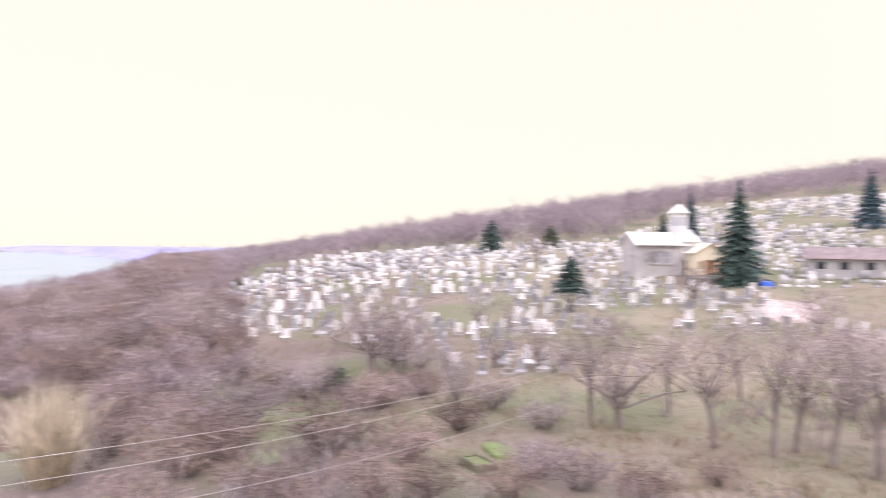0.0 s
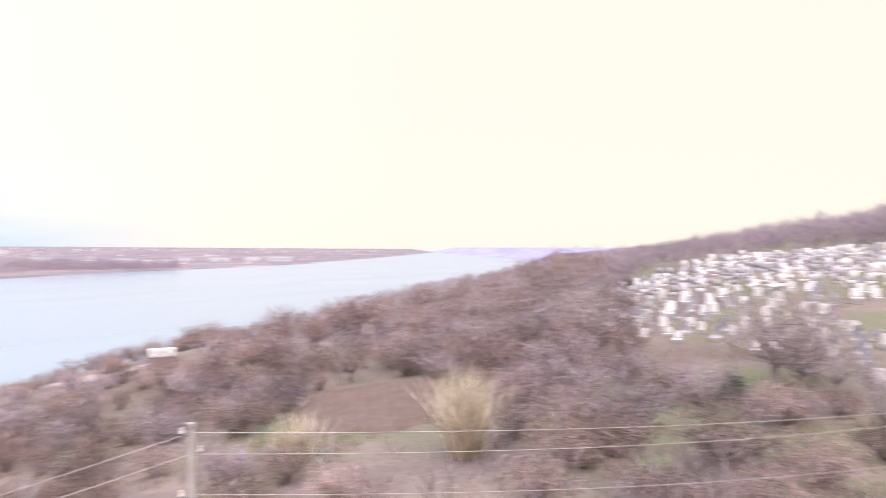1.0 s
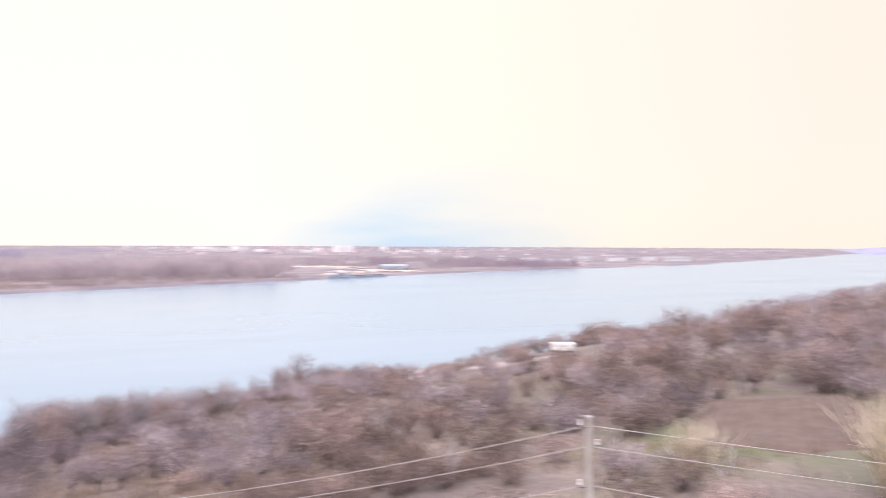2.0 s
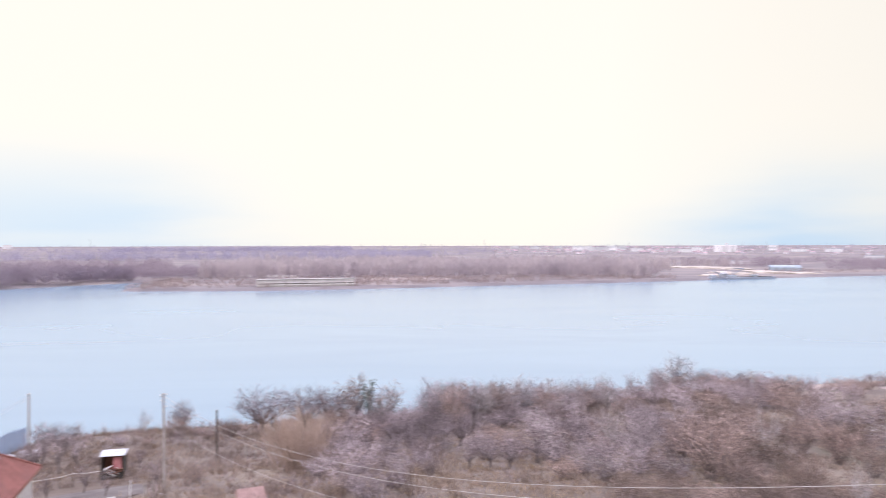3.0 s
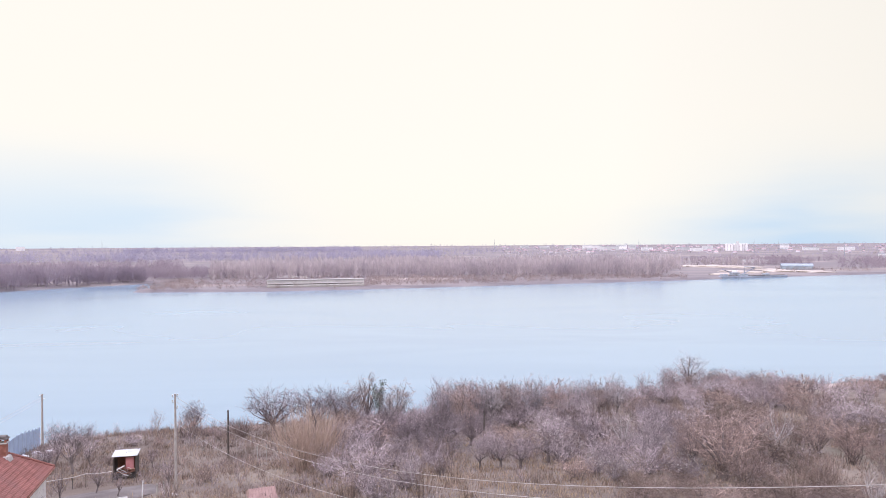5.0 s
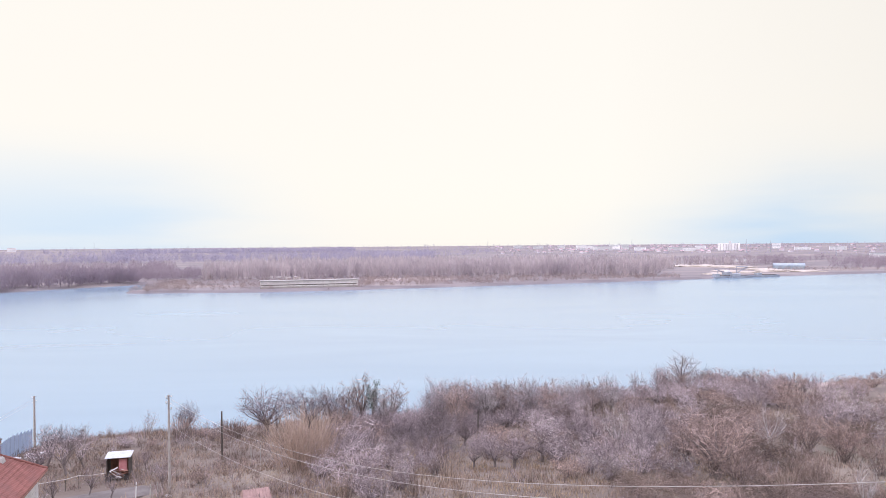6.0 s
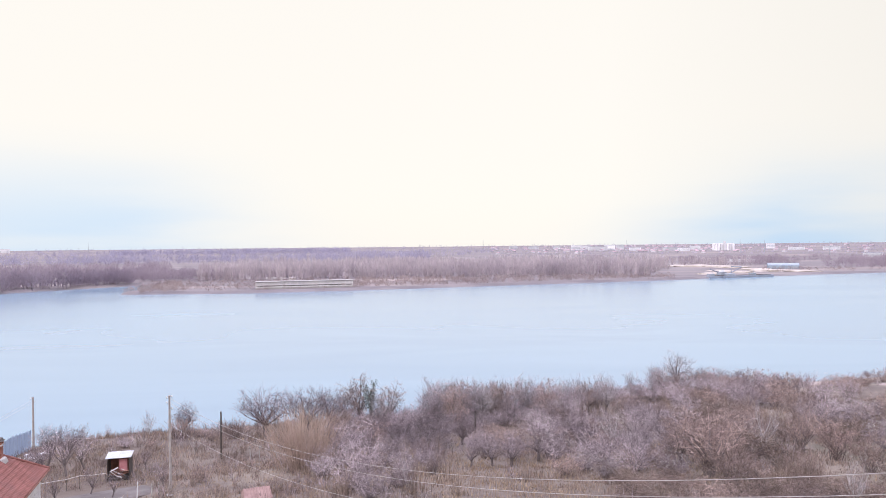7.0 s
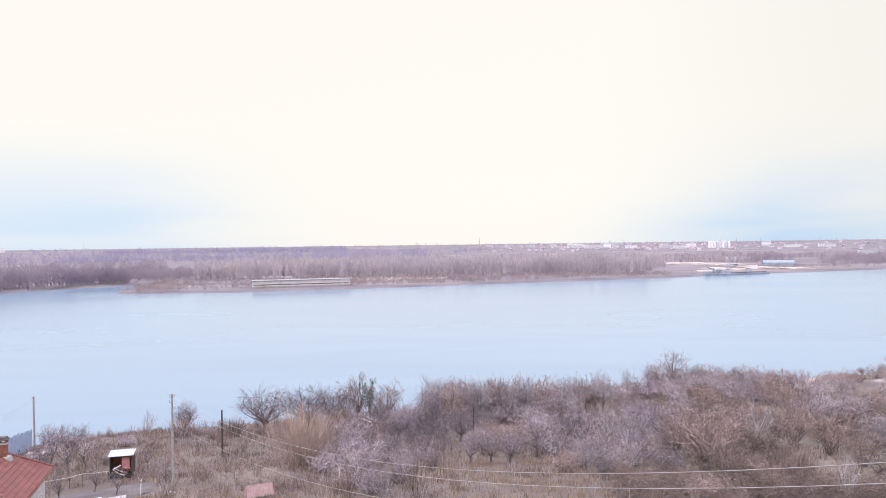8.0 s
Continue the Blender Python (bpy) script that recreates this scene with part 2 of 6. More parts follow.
M_BARGE = mat("blue_grey_hull_paint", (0.2, 0.22, 0.27), (0.28, 0.3, 0.35), 0.1, 0.6, 0.05)
M_SAND = mat("pale_sand", (0.39, 0.335, 0.295), (0.51, 0.45, 0.4), 0.05, 0.95, 0.1)
M_STEEL = mat("grey_steel", (0.26, 0.28, 0.32), (0.36, 0.38, 0.42), 0.1, 0.6, 0.05)
M_GLASS = mat("dark_window_glass", (0.04, 0.045, 0.055), (0.07, 0.075, 0.09), 0.5, 0.1, 0)
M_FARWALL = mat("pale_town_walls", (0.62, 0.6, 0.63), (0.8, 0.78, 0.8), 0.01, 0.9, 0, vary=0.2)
M_HOUSEWALL = mat("town_house_walls", (0.42, 0.39, 0.43), (0.6, 0.57, 0.6), 0.01, 0.9, 0, vary=0.35)
M_FARROOF = mat("town_roofs", (0.33, 0.245, 0.265), (0.42, 0.31, 0.33), 0.02, 0.9, 0, vary=0.25)


def ground_material():
    m = mat("winter_ground", (0.125, 0.100, 0.088), (0.215, 0.176, 0.138), 0.11, 0.95, 0.5, fine=14, c3=(0.12, 0.092, 0.072))
    nt = m.node_tree
    N, L = nt.nodes.new, nt.links.new
    b = nt.nodes["Principled BSDF"]
    old = b.inputs["Base Color"].links[0].from_socket
    geo = N("ShaderNodeNewGeometry")
    g = N("ShaderNodeTexNoise"); g.inputs["Scale"].default_value = 0.075; g.inputs["Detail"].default_value = 7; g.inputs["Roughness"].default_value = 0.62
    L(geo.outputs["Position"], g.inputs["Vector"])
    r = N("ShaderNodeMapRange"); r.inputs[1].default_value, r.inputs[2].default_value = 0.46, 0.62
    L(g.outputs[0], r.inputs[0])
    # short green turf grows on the hill side of the place only
    sep = N("ShaderNodeSeparateXYZ"); L(geo.outputs["Position"], sep.inputs[0])
    hx = N("ShaderNodeMapRange"); hx.inputs[1].default_value, hx.inputs[2].default_value = 14, 45
    L(sep.outputs[0], hx.inputs[0])
    hy = N("ShaderNodeMapRange"); hy.inputs[1].default_value, hy.inputs[2].default_value = 90, 45
    L(sep.outputs[1], hy.inputs[0])
    k = N("ShaderNodeMath"); k.operation = "MULTIPLY"; L(r.outputs[0], k.inputs[0]); L(hx.outputs[0], k.inputs[1])
    k2 = N("ShaderNodeMath"); k2.operation = "MULTIPLY"; L(k.outputs[0], k2.inputs[0]); L(hy.outputs[0], k2.inputs[1])
    # bleached meadow below the graves
    my = N("ShaderNodeMapRange"); my.inputs[1].default_value, my.inputs[2].default_value, my.inputs[4].default_value = 2, -14, 0.7
    L(sep.outputs[1], my.inputs[0])
    mk = N("ShaderNodeMath"); mk.operation = "MULTIPLY"; L(my.outputs[0], mk.inputs[0]); L(hx.outputs[0], mk.inputs[1])
    lea = N("ShaderNodeMix"); lea.data_type = "RGBA"; lea.inputs[7].default_value = (0.225, 0.2, 0.13, 1)
    L(mk.outputs[0], lea.inputs[0]); L(old, lea.inputs[6])
    mix = N("ShaderNodeMix"); mix.data_type = "RGBA"; mix.inputs[7].default_value = (0.128, 0.14, 0.072, 1)
    L(k2.outputs[0], mix.inputs[0]); L(lea.outputs[2], mix.inputs[6]); L(mix.outputs[2], b.inputs["Base Color"])
    return m


M_GROUND = ground_material()
M_FARLAND = mat("far_bank_land", (0.15, 0.13, 0.135), (0.215, 0.188, 0.186), 0.03, 0.95, 0.1, fine=9, c3=(0.29, 0.245, 0.22), stretch=(0.35, 1, 1))
# blue-lilac distance haze put into the base colour of far hills
M_HAZE_HILL = mat("haze_blue_hills", (0.235, 0.24, 0.37), (0.31, 0.31, 0.45), 0.01, 0.95, 0.1, fine=8)
M_SOIL = mat("ploughed_soil", (0.108, 0.077, 0.057), (0.148, 0.106, 0.08), 0.6, 0.95, 0.6)
M_YARD = mat("trodden_yard", (0.115, 0.098, 0.09), (0.17, 0.15, 0.14), 0.5, 0.95, 0.3)
M_MOSS = mat("mossy_stone", (0.10, 0.115, 0.05), (0.22, 0.215, 0.15), 2.5, 0.95, 0.4)
M_PATH = mat("pinkish_gravel", (0.4, 0.33, 0.295), (0.5, 0.42, 0.38), 0.6, 0.95, 0.2)


# ---------------------------------------------------------------- helpers for building
def polar(az, d):
    a = radians(az)
    return (-math.sin(a) * d, math.cos(a) * d)


def part(name, bm, material, parent=None, label="", smooth=False):
    """Links a bmesh as one mesh object, under a thing or a part if parent is given."""
    me = bpy.data.meshes.new(name)
    bm.to_mesh(me)
    bm.free()
    if smooth:
        me.polygons.foreach_set("use_smooth", [True] * len(me.polygons))
    if material:
        me.materials.append(material)
    ob = new(name, me)
    if parent:
        ob.parent = parent
    if label:
        tagged(ob, label)
    return ob


def thing(name, m, label, category, group="", kind=""):
    ob = new(name)
    ob.matrix_basis = m
    return tagged(ob, label, category, group, kind)


def box(bm, cx, cy, z0, sx, sy, sz, rz=0.0, bevel=0.0, taper=1.0):
    """A block with its base at z0, turned by rz degrees, its top tapered, its edges bevelled."""
    r = bmesh.ops.create_cube(bm, size=1)
    vs = r["verts"]
    for v in vs:
        k = taper if v.co.z > 0 else 1.0
        v.co = Vector((v.co.x * sx * k, v.co.y * sy * k, (v.co.z + 0.5) * sz))
    if bevel:
        es = list({e for v in vs for e in v.link_edges})
        got = bmesh.ops.bevel(bm, geom=es, offset=bevel, segments=1, affect="EDGES")
        vs = list({v for f in got["faces"] for v in f.verts} | {v for v in vs if v.is_valid})
    bmesh.ops.transform(bm, matrix=pose(cx, cy, z0, 0, 0, rz), verts=vs)
    return bm


def one_box(*a, **k):
    return box(bmesh.new(), *a, **k)


def rod(bm, p0, p1, r0, r1=None, n=8):
    """A round bar from p0 to p1."""
    p0, p1 = Vector(p0), Vector(p1)
    r1 = r0 if r1 is None else r1
    m = Matrix.Translation((p0 + p1) / 2) @ (p1 - p0).to_track_quat("Z", "Y").to_matrix().to_4x4()
    bmesh.ops.create_cone(bm, cap_ends=True, segments=n, radius1=r0, radius2=r1, depth=(p1 - p0).length, matrix=m)
    return bm


def poly(bm, pts, faces):
    vs = [bm.verts.new(p) for p in pts]
    for f in faces:
        bm.faces.new([vs[i] for i in f])
    return bm


def slab(bm, corners, thick):
    """A sheet with thickness: four corners of its top, counter-clockwise from above."""
    c = [Vector(p) for p in corners]
    n = (c[1] - c[0]).cross(c[2] - c[0]).normalized() * thick
    return poly(bm, c + [p - n for p in c], [(0, 1, 2, 3), (7, 6, 5, 4), (0, 4, 5, 1), (1, 5, 6, 2), (2, 6, 7, 3), (3, 7, 4, 0)])


def mesh_np(name, V, F, material, smooth=False):
    """An object from arrays of points and triangles."""
    me = bpy.data.meshes.new(name)
    V, F = np.asarray(V, np.float32), np.asarray(F, np.int32)
    me.vertices.add(len(V)); me.vertices.foreach_set("co", V.ravel())
    me.loops.add(F.size); me.loops.foreach_set("vertex_index", F.ravel())
    me.polygons.add(len(F))
    me.polygons.foreach_set("loop_start", np.arange(0, F.size, F.shape[1], dtype=np.int32))
    me.polygons.foreach_set("loop_total", np.full(len(F), F.shape[1], np.int32))
    if smooth:
        me.polygons.foreach_set("use_smooth", np.ones(len(F), bool))
    me.update(calc_edges=True)
    me.materials.append(material)
    return new(name, me)


# ---------------------------------------------------------------- the lie of the land
# known heights of the near land: x, y, z
LAND_A = [(0, 0, 37), (13, 14, 37.4), (-21, 60, 29.4), (-28, 65, 28.2), (-33, 54, 28.6), (-53, 100, 21.5), (-35, 96, 25), (-22, 95, 24.6),
          (-6, 80, 27.5), (6, 81, 26.5), (17, 50, 32), (40, 100, 26.5), (90, 138, 22.2), (98, 113, 28), (191, 153, 23), (391, 238, 20)]
LAND_B = [(565, 268, 20), (1070, 411, 24), (69, 50, 33), (60, -5, 40), (60, 7, 39.3), (45, -14, 38.9), (103, -38, 46.3), (129, 16, 46.6), (140, -10, 49.2),
          (300, 60, 47), (447, 55, 49), (345, -61, 62), (278, -112, 70), (215, -145, 74.5)]
LAND_C = [(538, 114, 40), (0, -60, 42), (-100, 0, 31), (-100, -100, 40), (-130, 90, 17), (159, -85, 60.5), (82, -50, 44.5), (800, 150, 50), (1200, 100, 70), (-250, 60, 14)]
LAND = np.array(LAND_A + LAND_B + LAND_C, float)


def spline_weights(P):
    n = len(P)
    d = np.linalg.norm(P[:, None, :2] - P[None, :, :2], axis=2)
    K = np.where(d > 0, d * d * np.log(np.maximum(d, 1e-9)), 0) + np.eye(n) * 150.0
    Q = np.c_[np.ones(n), P[:, :2]]
    A = np.zeros((n + 3, n + 3))
    A[:n, :n], A[:n, n:], A[n:, :n] = K, Q, Q.T
    return np.linalg.solve(A, np.r_[P[:, 2], 0, 0, 0])


LAND_W = spline_weights(LAND)
EDGE_X = [-5000, -400, -120, -54, -35, -22, 0, 32, 90, 191, 391, 565, 1070, 2000, 2440, 3100, 3778, 4500, 5000]
EDGE_Y = [-900, 20, 92, 104, 101, 107, 116, 124, 141, 157, 236, 262, 378, 680, 850, 1240, 1790, 2340, 2500]
SHORE_X = [-5000, -700, -466, -440, -400, -352, -318, -306, -290, -168, -71, 143, 325, 461, 745, 1131, 1495, 2362, 3924, 5000]
SHORE_Y = [-500, 628, 738, 778, 838, 893, 893, 736, 733, 734, 757, 827, 889, 951, 1040, 1103, 1173, 1546, 2238, 2588]


def wobble(x, y, s, seed=0.0):
    return np.sin(x / s + 1.3 * np.sin(y / s * 0.7 + seed)) * np.cos(y / s * 1.1 + 0.8 * np.sin(x / s * 0.6 + 2 * seed))


def ground(x, y):
    """Height of the land, river bed and far plain."""
    x, y = np.asarray(x, float), np.asarray(y, float)
    sh = np.shape(x)
    xf, yf = x.ravel(), y.ravel()
    cx, cy = np.clip(xf, -260, 1200), np.clip(yf, -220, 420)
    z = LAND_W[-3] + LAND_W[-2] * cx + LAND_W[-1] * cy
    for (px, py, _), w in zip(LAND, LAND_W[:-3]):
        d2 = (cx - px) ** 2 + (cy - py) ** 2 + 1e-9
        z = z + w * 0.5 * d2 * np.log(d2)
    z = np.clip(z, 12, 90)
    z = z + 0.25 * wobble(xf, yf, 5.0) + 0.5 * wobble(xf, yf, 17.0, 1.0)
    far = np.clip((np.hypot(xf, yf) - 900) / 2500, 0, 1)
    z = z * (1 - far) + (41 + 4 * wobble(xf, yf, 600)) * far
    ey = np.interp(xf, EDGE_X, EDGE_Y) + 2.5 * wobble(xf, yf, 11.0, 2.0)
    t = np.clip((yf - ey) / 48.0, 0, 1)
    s = t * t * (3 - 2 * t)
    near = z * (1 - s) - 4 * s
    sy = np.interp(xf, SHORE_X, SHORE_Y)
    dist = yf - sy + 2.0 * wobble(xf, yf, 30.0)
    r = np.hypot(xf, yf)
    bank = np.clip((dist + 8) / 22, 0, 1)
    plain = 2.2 + np.clip((r - 2200) / 2500, 0, 1) * 21 + 0.6 * wobble(xf, yf, 160)
    fz = -4 + (plain + 4) * bank * bank * (3 - 2 * bank)
    mid = (ey + 48 + sy) / 2
    return np.where(yf < np.maximum(mid, ey + 48), near, fz).reshape(sh)


def gz(x, y):
    return float(ground(np.array([x]), np.array([y]))[0])


def axis(stops):
    out = [stops[0][0]]
    for (a, _), (b, step) in zip(stops, stops[1:]):
        n = max(1, int(round((b - a) / step)))
        out += [a + (b - a) * (i + 1) / n for i in range(n)]
    return np.array(out)


def build_ground():
    xs = axis([(-4900, 0), (-1200, 300), (-500, 50), (-120, 14), (140, 2.0), (320, 6), (700, 15), (1500, 40), (4900, 200)])
    ys = axis([(-4900, 0), (-1000, 400), (-300, 50), (-150, 12), (170, 2.0), (480, 10), (700, 20), (1250, 10), (2300, 50), (4900, 200)])
    X, Y = np.meshgrid(xs, ys)
    Z = ground(X, Y)
    nx, ny = len(xs), len(ys)
    i = (np.arange(ny - 1)[:, None] * nx + np.arange(nx - 1)[None, :]).ravel()
    F = np.c_[i, i + 1, i + nx + 1, i + nx]
    ob = mesh_np("ground", np.c_[X.ravel(), Y.ravel(), Z.ravel()], F, M_GROUND, True)
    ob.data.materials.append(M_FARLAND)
    ob.data.materials.append(M_HAZE_HILL)
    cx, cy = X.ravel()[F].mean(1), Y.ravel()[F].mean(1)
    # near-bank land past 1700 m takes the colour with haze in it
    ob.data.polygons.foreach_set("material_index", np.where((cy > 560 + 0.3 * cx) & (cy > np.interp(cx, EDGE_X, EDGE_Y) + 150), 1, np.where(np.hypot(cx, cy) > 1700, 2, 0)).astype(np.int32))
    return tagged(ob, "winter hillside of dry grass and bare soil running down to the river", "ground", kind="structure")


build_ground()


def build_water():
    xs, ys = axis([(-4900, 0), (4900, 350)]), axis([(-1500, 0), (3900, 300)])
    X, Y = np.meshgrid(xs, ys)
    nx, ny = len(xs), len(ys)
    i = (np.arange(ny - 1)[:, None] * nx + np.arange(nx - 1)[None, :]).ravel()
    F = np.c_[i, i + 1, i + nx + 1, i + nx]
    return tagged(mesh_np("water", np.c_[X.ravel(), Y.ravel(), np.zeros(X.size)], F, M_WATER), "wide calm pale blue river between low banks", "river", kind="structure")


build_water()


# ---------------------------------------------------------------- bare trees and scrub
class Twigs:
    """Collects limbs and twigs as triangles."""

    def __init__(self):
        self.v, self.f, self.n = [], [], 0

    def limb(self, p0, p1, r0, r1, k=4):
        ax = (p1 - p0).normalized()
        u = ax.orthogonal().normalized()
        w = ax.cross(u)
        for p, r in ((p0, r0), (p1, r1)):
            for i in range(k):
                a = 2 * math.pi * i / k
                self.v.append(p + (u * math.cos(a) + w * math.sin(a)) * r)
        b = self.n
        for i in range(k if k > 2 else 1):
            j = (i + 1) % k
            self.f += [(b + i, b + j, b + k + j), (b + i, b + k + j, b + k + i)]
        self.n += 2 * k

    def spike(self, p0, p1, r, rng):
        ax = p1 - p0
        s = ax.cross(Vector((rng.uniform(-1, 1), rng.uniform(-1, 1), rng.uniform(-1, 1)))).normalized() * r
        self.v += [p0 - s, p0 + s, p1]
        self.f.append((self.n, self.n + 1, self.n + 2))
        self.n += 3

    def arrays(self):
        return np.array([tuple(p) for p in self.v], np.float32), np.array(self.f, np.int32)


def turned(d, amount, rng):
    return (d + Vector((rng.gauss(0, 1), rng.gauss(0, 1), rng.gauss(0, 1))) * amount).normalized()


def grow(tw, p, d, length, r, level, rng, up, kids, thin):
    """A limb that bends on its way and carries smaller ones; the last level are twigs."""
    if level == 0:
        m = p + d * length * 0.5
        e = m + turned(d, 0.28, rng) * length * 0.5
        tw.limb(p, m, thin, thin * 0.7, 2)
        tw.spike(m, e, thin * 0.7, rng)
        for _ in range(2):
            k = rng.uniform(0.1, 0.9)
            q = p + (m - p) * k * 2 if k < 0.5 else m + (e - m) * (k - 0.5) * 2
            tw.spike(q, q + turned(d, 0.7, rng) * length * rng.uniform(0.2, 0.45), thin * 0.7, rng)
        return
    segs = 3 if level >= 2 else 2
    for s in range(segs):
        d = (turned(d, 0.16, rng) + Vector((0, 0, up))).normalized()
        e = p + d * length / segs
        r1 = r * 0.78
        tw.limb(p, e, r, r1, 4 if level >= 2 else 3)
        for _ in range(kids if s else max(1, kids - 1)):
            q = p + (e - p) * rng.uniform(0.2, 1.0)
            grow(tw, q, turned(d, 0.55, rng), length * rng.uniform(0.45, 0.68), r1 * 0.55, level - 1, rng, up, kids, thin)
        p, r = e, r1
    grow(tw, p, d, length * 0.5, r * 0.7, level - 1, rng, up, kids, thin)


def shrub(seed, stems=6, h=2.5, flare=0.8, kids=3, thin=0.011, up=0.02):
    """A leafless bush of many stems from one root."""
    rng = random.Random(seed)
    tw = Twigs()
    for i in range(stems):
        a = rng.uniform(0, 2 * math.pi)
        f = flare * rng.uniform(0.15, 1.2)
        d0 = Vector((math.cos(a) * f, math.sin(a) * f, 1)).normalized()
        p = Vector((math.cos(a), math.sin(a), 0)) * rng.uniform(0, 0.35)
        grow(tw, p - Vector((0, 0, 0.15)), d0, h * rng.uniform(0.5, 0.8), 0.03, 1, rng, up, kids, thin)
    return tw.arrays()


def crown_tree(seed, w=7.5, h=6.4, trunk_h=1.0, limbs=7, branches=80, twigs=900, twig=0.55, thin=0.012, r=0.15, flare=0.8, droop=0.0, shell=0.45, lump=0.3):
    """A leafless tree or bush with a rounded, lumpy crown: wood (trunk, limbs, branches) and fine twigs, as two meshes' arrays.
    flare: how early the limbs lean out; droop: how far the twigs hang; shell: how deep into the crown the twigs stand."""
    rng = random.Random(seed)
    wood, fine = Twigs(), Twigs()
    base, p, d = Vector((0, 0, trunk_h)), Vector((0, 0, -0.3)), Vector((0, 0, 1))
    if trunk_h > 0.4:
        for k in range(3):
            d = turned(d, 0.07, rng)
            e = p + d * (trunk_h + 0.3) / 3
            wood.limb(p, e, r * (1.3 - 0.1 * k), r * (1.2 - 0.1 * k), 7)
            p = e
        base = p.copy()
    half = (h - trunk_h * 0.6) / 2
    centre = Vector((0, 0, h - half))

    def surface(n):
        f = 1 + lump * noise.noise(n * 1.7 + Vector((seed * 0.37, 0, 0)))
        return Vector((n.x * w / 2 * f, n.y * w / 2 * f, n.z * half * f))

    bones = []
    for i in range(limbs):
        a = 2 * math.pi * (i + rng.uniform(-0.35, 0.35)) / limbs
        u = rng.uniform(0.1, 0.95) if i % 2 else rng.uniform(-0.5, 0.35)
        c = math.sqrt(1 - u * u)
        end = centre + surface(Vector((c * math.cos(a), c * math.sin(a), u))) * rng.uniform(0.6, 0.85)
        start = base * (rng.uniform(0.5, 1.0) if trunk_h > 1.5 and u < 0.35 else 1.0) + Vector((rng.uniform(-1, 1), rng.uniform(-1, 1), 0)) * (0.03 if trunk_h > 0.4 else w * 0.09)
        ctrl = start.lerp(end, 0.45) + Vector((end.x * 0.25 * flare, end.y * 0.25 * flare, half * 0.15 * (1 - flare)))
        q0, q = start - Vector((0, 0, 0.15)), start
        steps = 5 if trunk_h > 0.4 else 4
        for k in range(1, steps + 1):
            t = k / steps
            q = start * (1 - t) ** 2 + ctrl * 2 * t * (1 - t) + end * t * t + Vector((rng.gauss(0, 1), rng.gauss(0, 1), rng.gauss(0, 1))) * 0.011 * w
            wood.limb(q0, q, r * 0.5 * (1.2 - t), r * 0.5 * (1.04 - t), 4 if trunk_h > 0.4 else 3)
            bones.append((q0, q))
            q0 = q
    ends = []
    for i in range(branches):
        a0, a1 = bones[rng.randrange(len(bones))]
        s0 = a0.lerp(a1, rng.random())
        a, u = rng.uniform(0, 2 * math.pi), rng.uniform(-0.55, 1.0)
        c = math.sqrt(1 - u * u)
        goal = centre + surface(Vector((c * math.cos(a), c * math.sin(a), u))) * rng.uniform(0.7, 0.96)
        way = goal - s0
        if way.length > w * 0.36:
            way *= w * 0.36 / way.length
        mid = s0 + way * 0.5 + Vector((rng.gauss(0, 1), rng.gauss(0, 1), rng.gauss(0, 1) + 0.6)) * 0.06 * way.length
        e = s0 + way
        fine.limb(s0, mid, 0.012 + r * 0.06, 0.008 + r * 0.04, 2)
        fine.spike(mid, e, 0.008 + r * 0.04, rng)
        ends += [(s0, mid), (mid, e), (mid, e)]
    for i in range(twigs):
        a0, a1 = ends[rng.randrange(len(ends))]
        q = a0.lerp(a1, rng.uniform(shell, 1.0))
        out = (q - centre + Vector((0, 0, half * 0.25))).normalized()
        d = turned(out * 0.8 + Vector((0, 0, 0.5 - droop)), 0.45, rng)
        L = twig * rng.uniform(0.5, 1.25)
        e = q + d * L + Vector((0, 0, -droop * 0.4 * L))
        fine.spike(q, e, thin, rng)
        for k in (0.3, 0.6):
            q2 = q.lerp(e, k)
            fine.spike(q2, q2 + (turned(d, 0.7, rng) + Vector((0, 0, -droop))).normalized() * L * 0.6, thin * 0.8, rng)
    return wood.arrays(), fine.arrays()


def withes(seed, n=70, h=4.0, spread=0.7, thin=0.012):
    """A sheaf of long upright stems: willow shoots, reeds."""
    rng = random.Random(seed)
    tw = Twigs()
    for i in range(n):
        a, f = rng.uniform(0, 2 * math.pi), abs(rng.gauss(0, 0.33))
        p = Vector((math.cos(a), math.sin(a), 0)) * rng.uniform(0, spread)
        d = Vector((math.cos(a) * f, math.sin(a) * f, 1)).normalized()
        m = p + d * h * rng.uniform(0.35, 0.55)
        tw.limb(p - Vector((0, 0, 0.1)), m, thin, thin * 0.8, 3)
        e = m + turned(d, 0.12, rng) * h * rng.uniform(0.3, 0.5)
        tw.spike(m, e, thin, rng)
        for _ in range(3):
            q = m + (e - m) * rng.uniform(-0.6, 0.6)
            tw.spike(q, q + turned(d, 0.3, rng) * h * 0.25, thin * 0.8, rng)
    return tw.arrays()


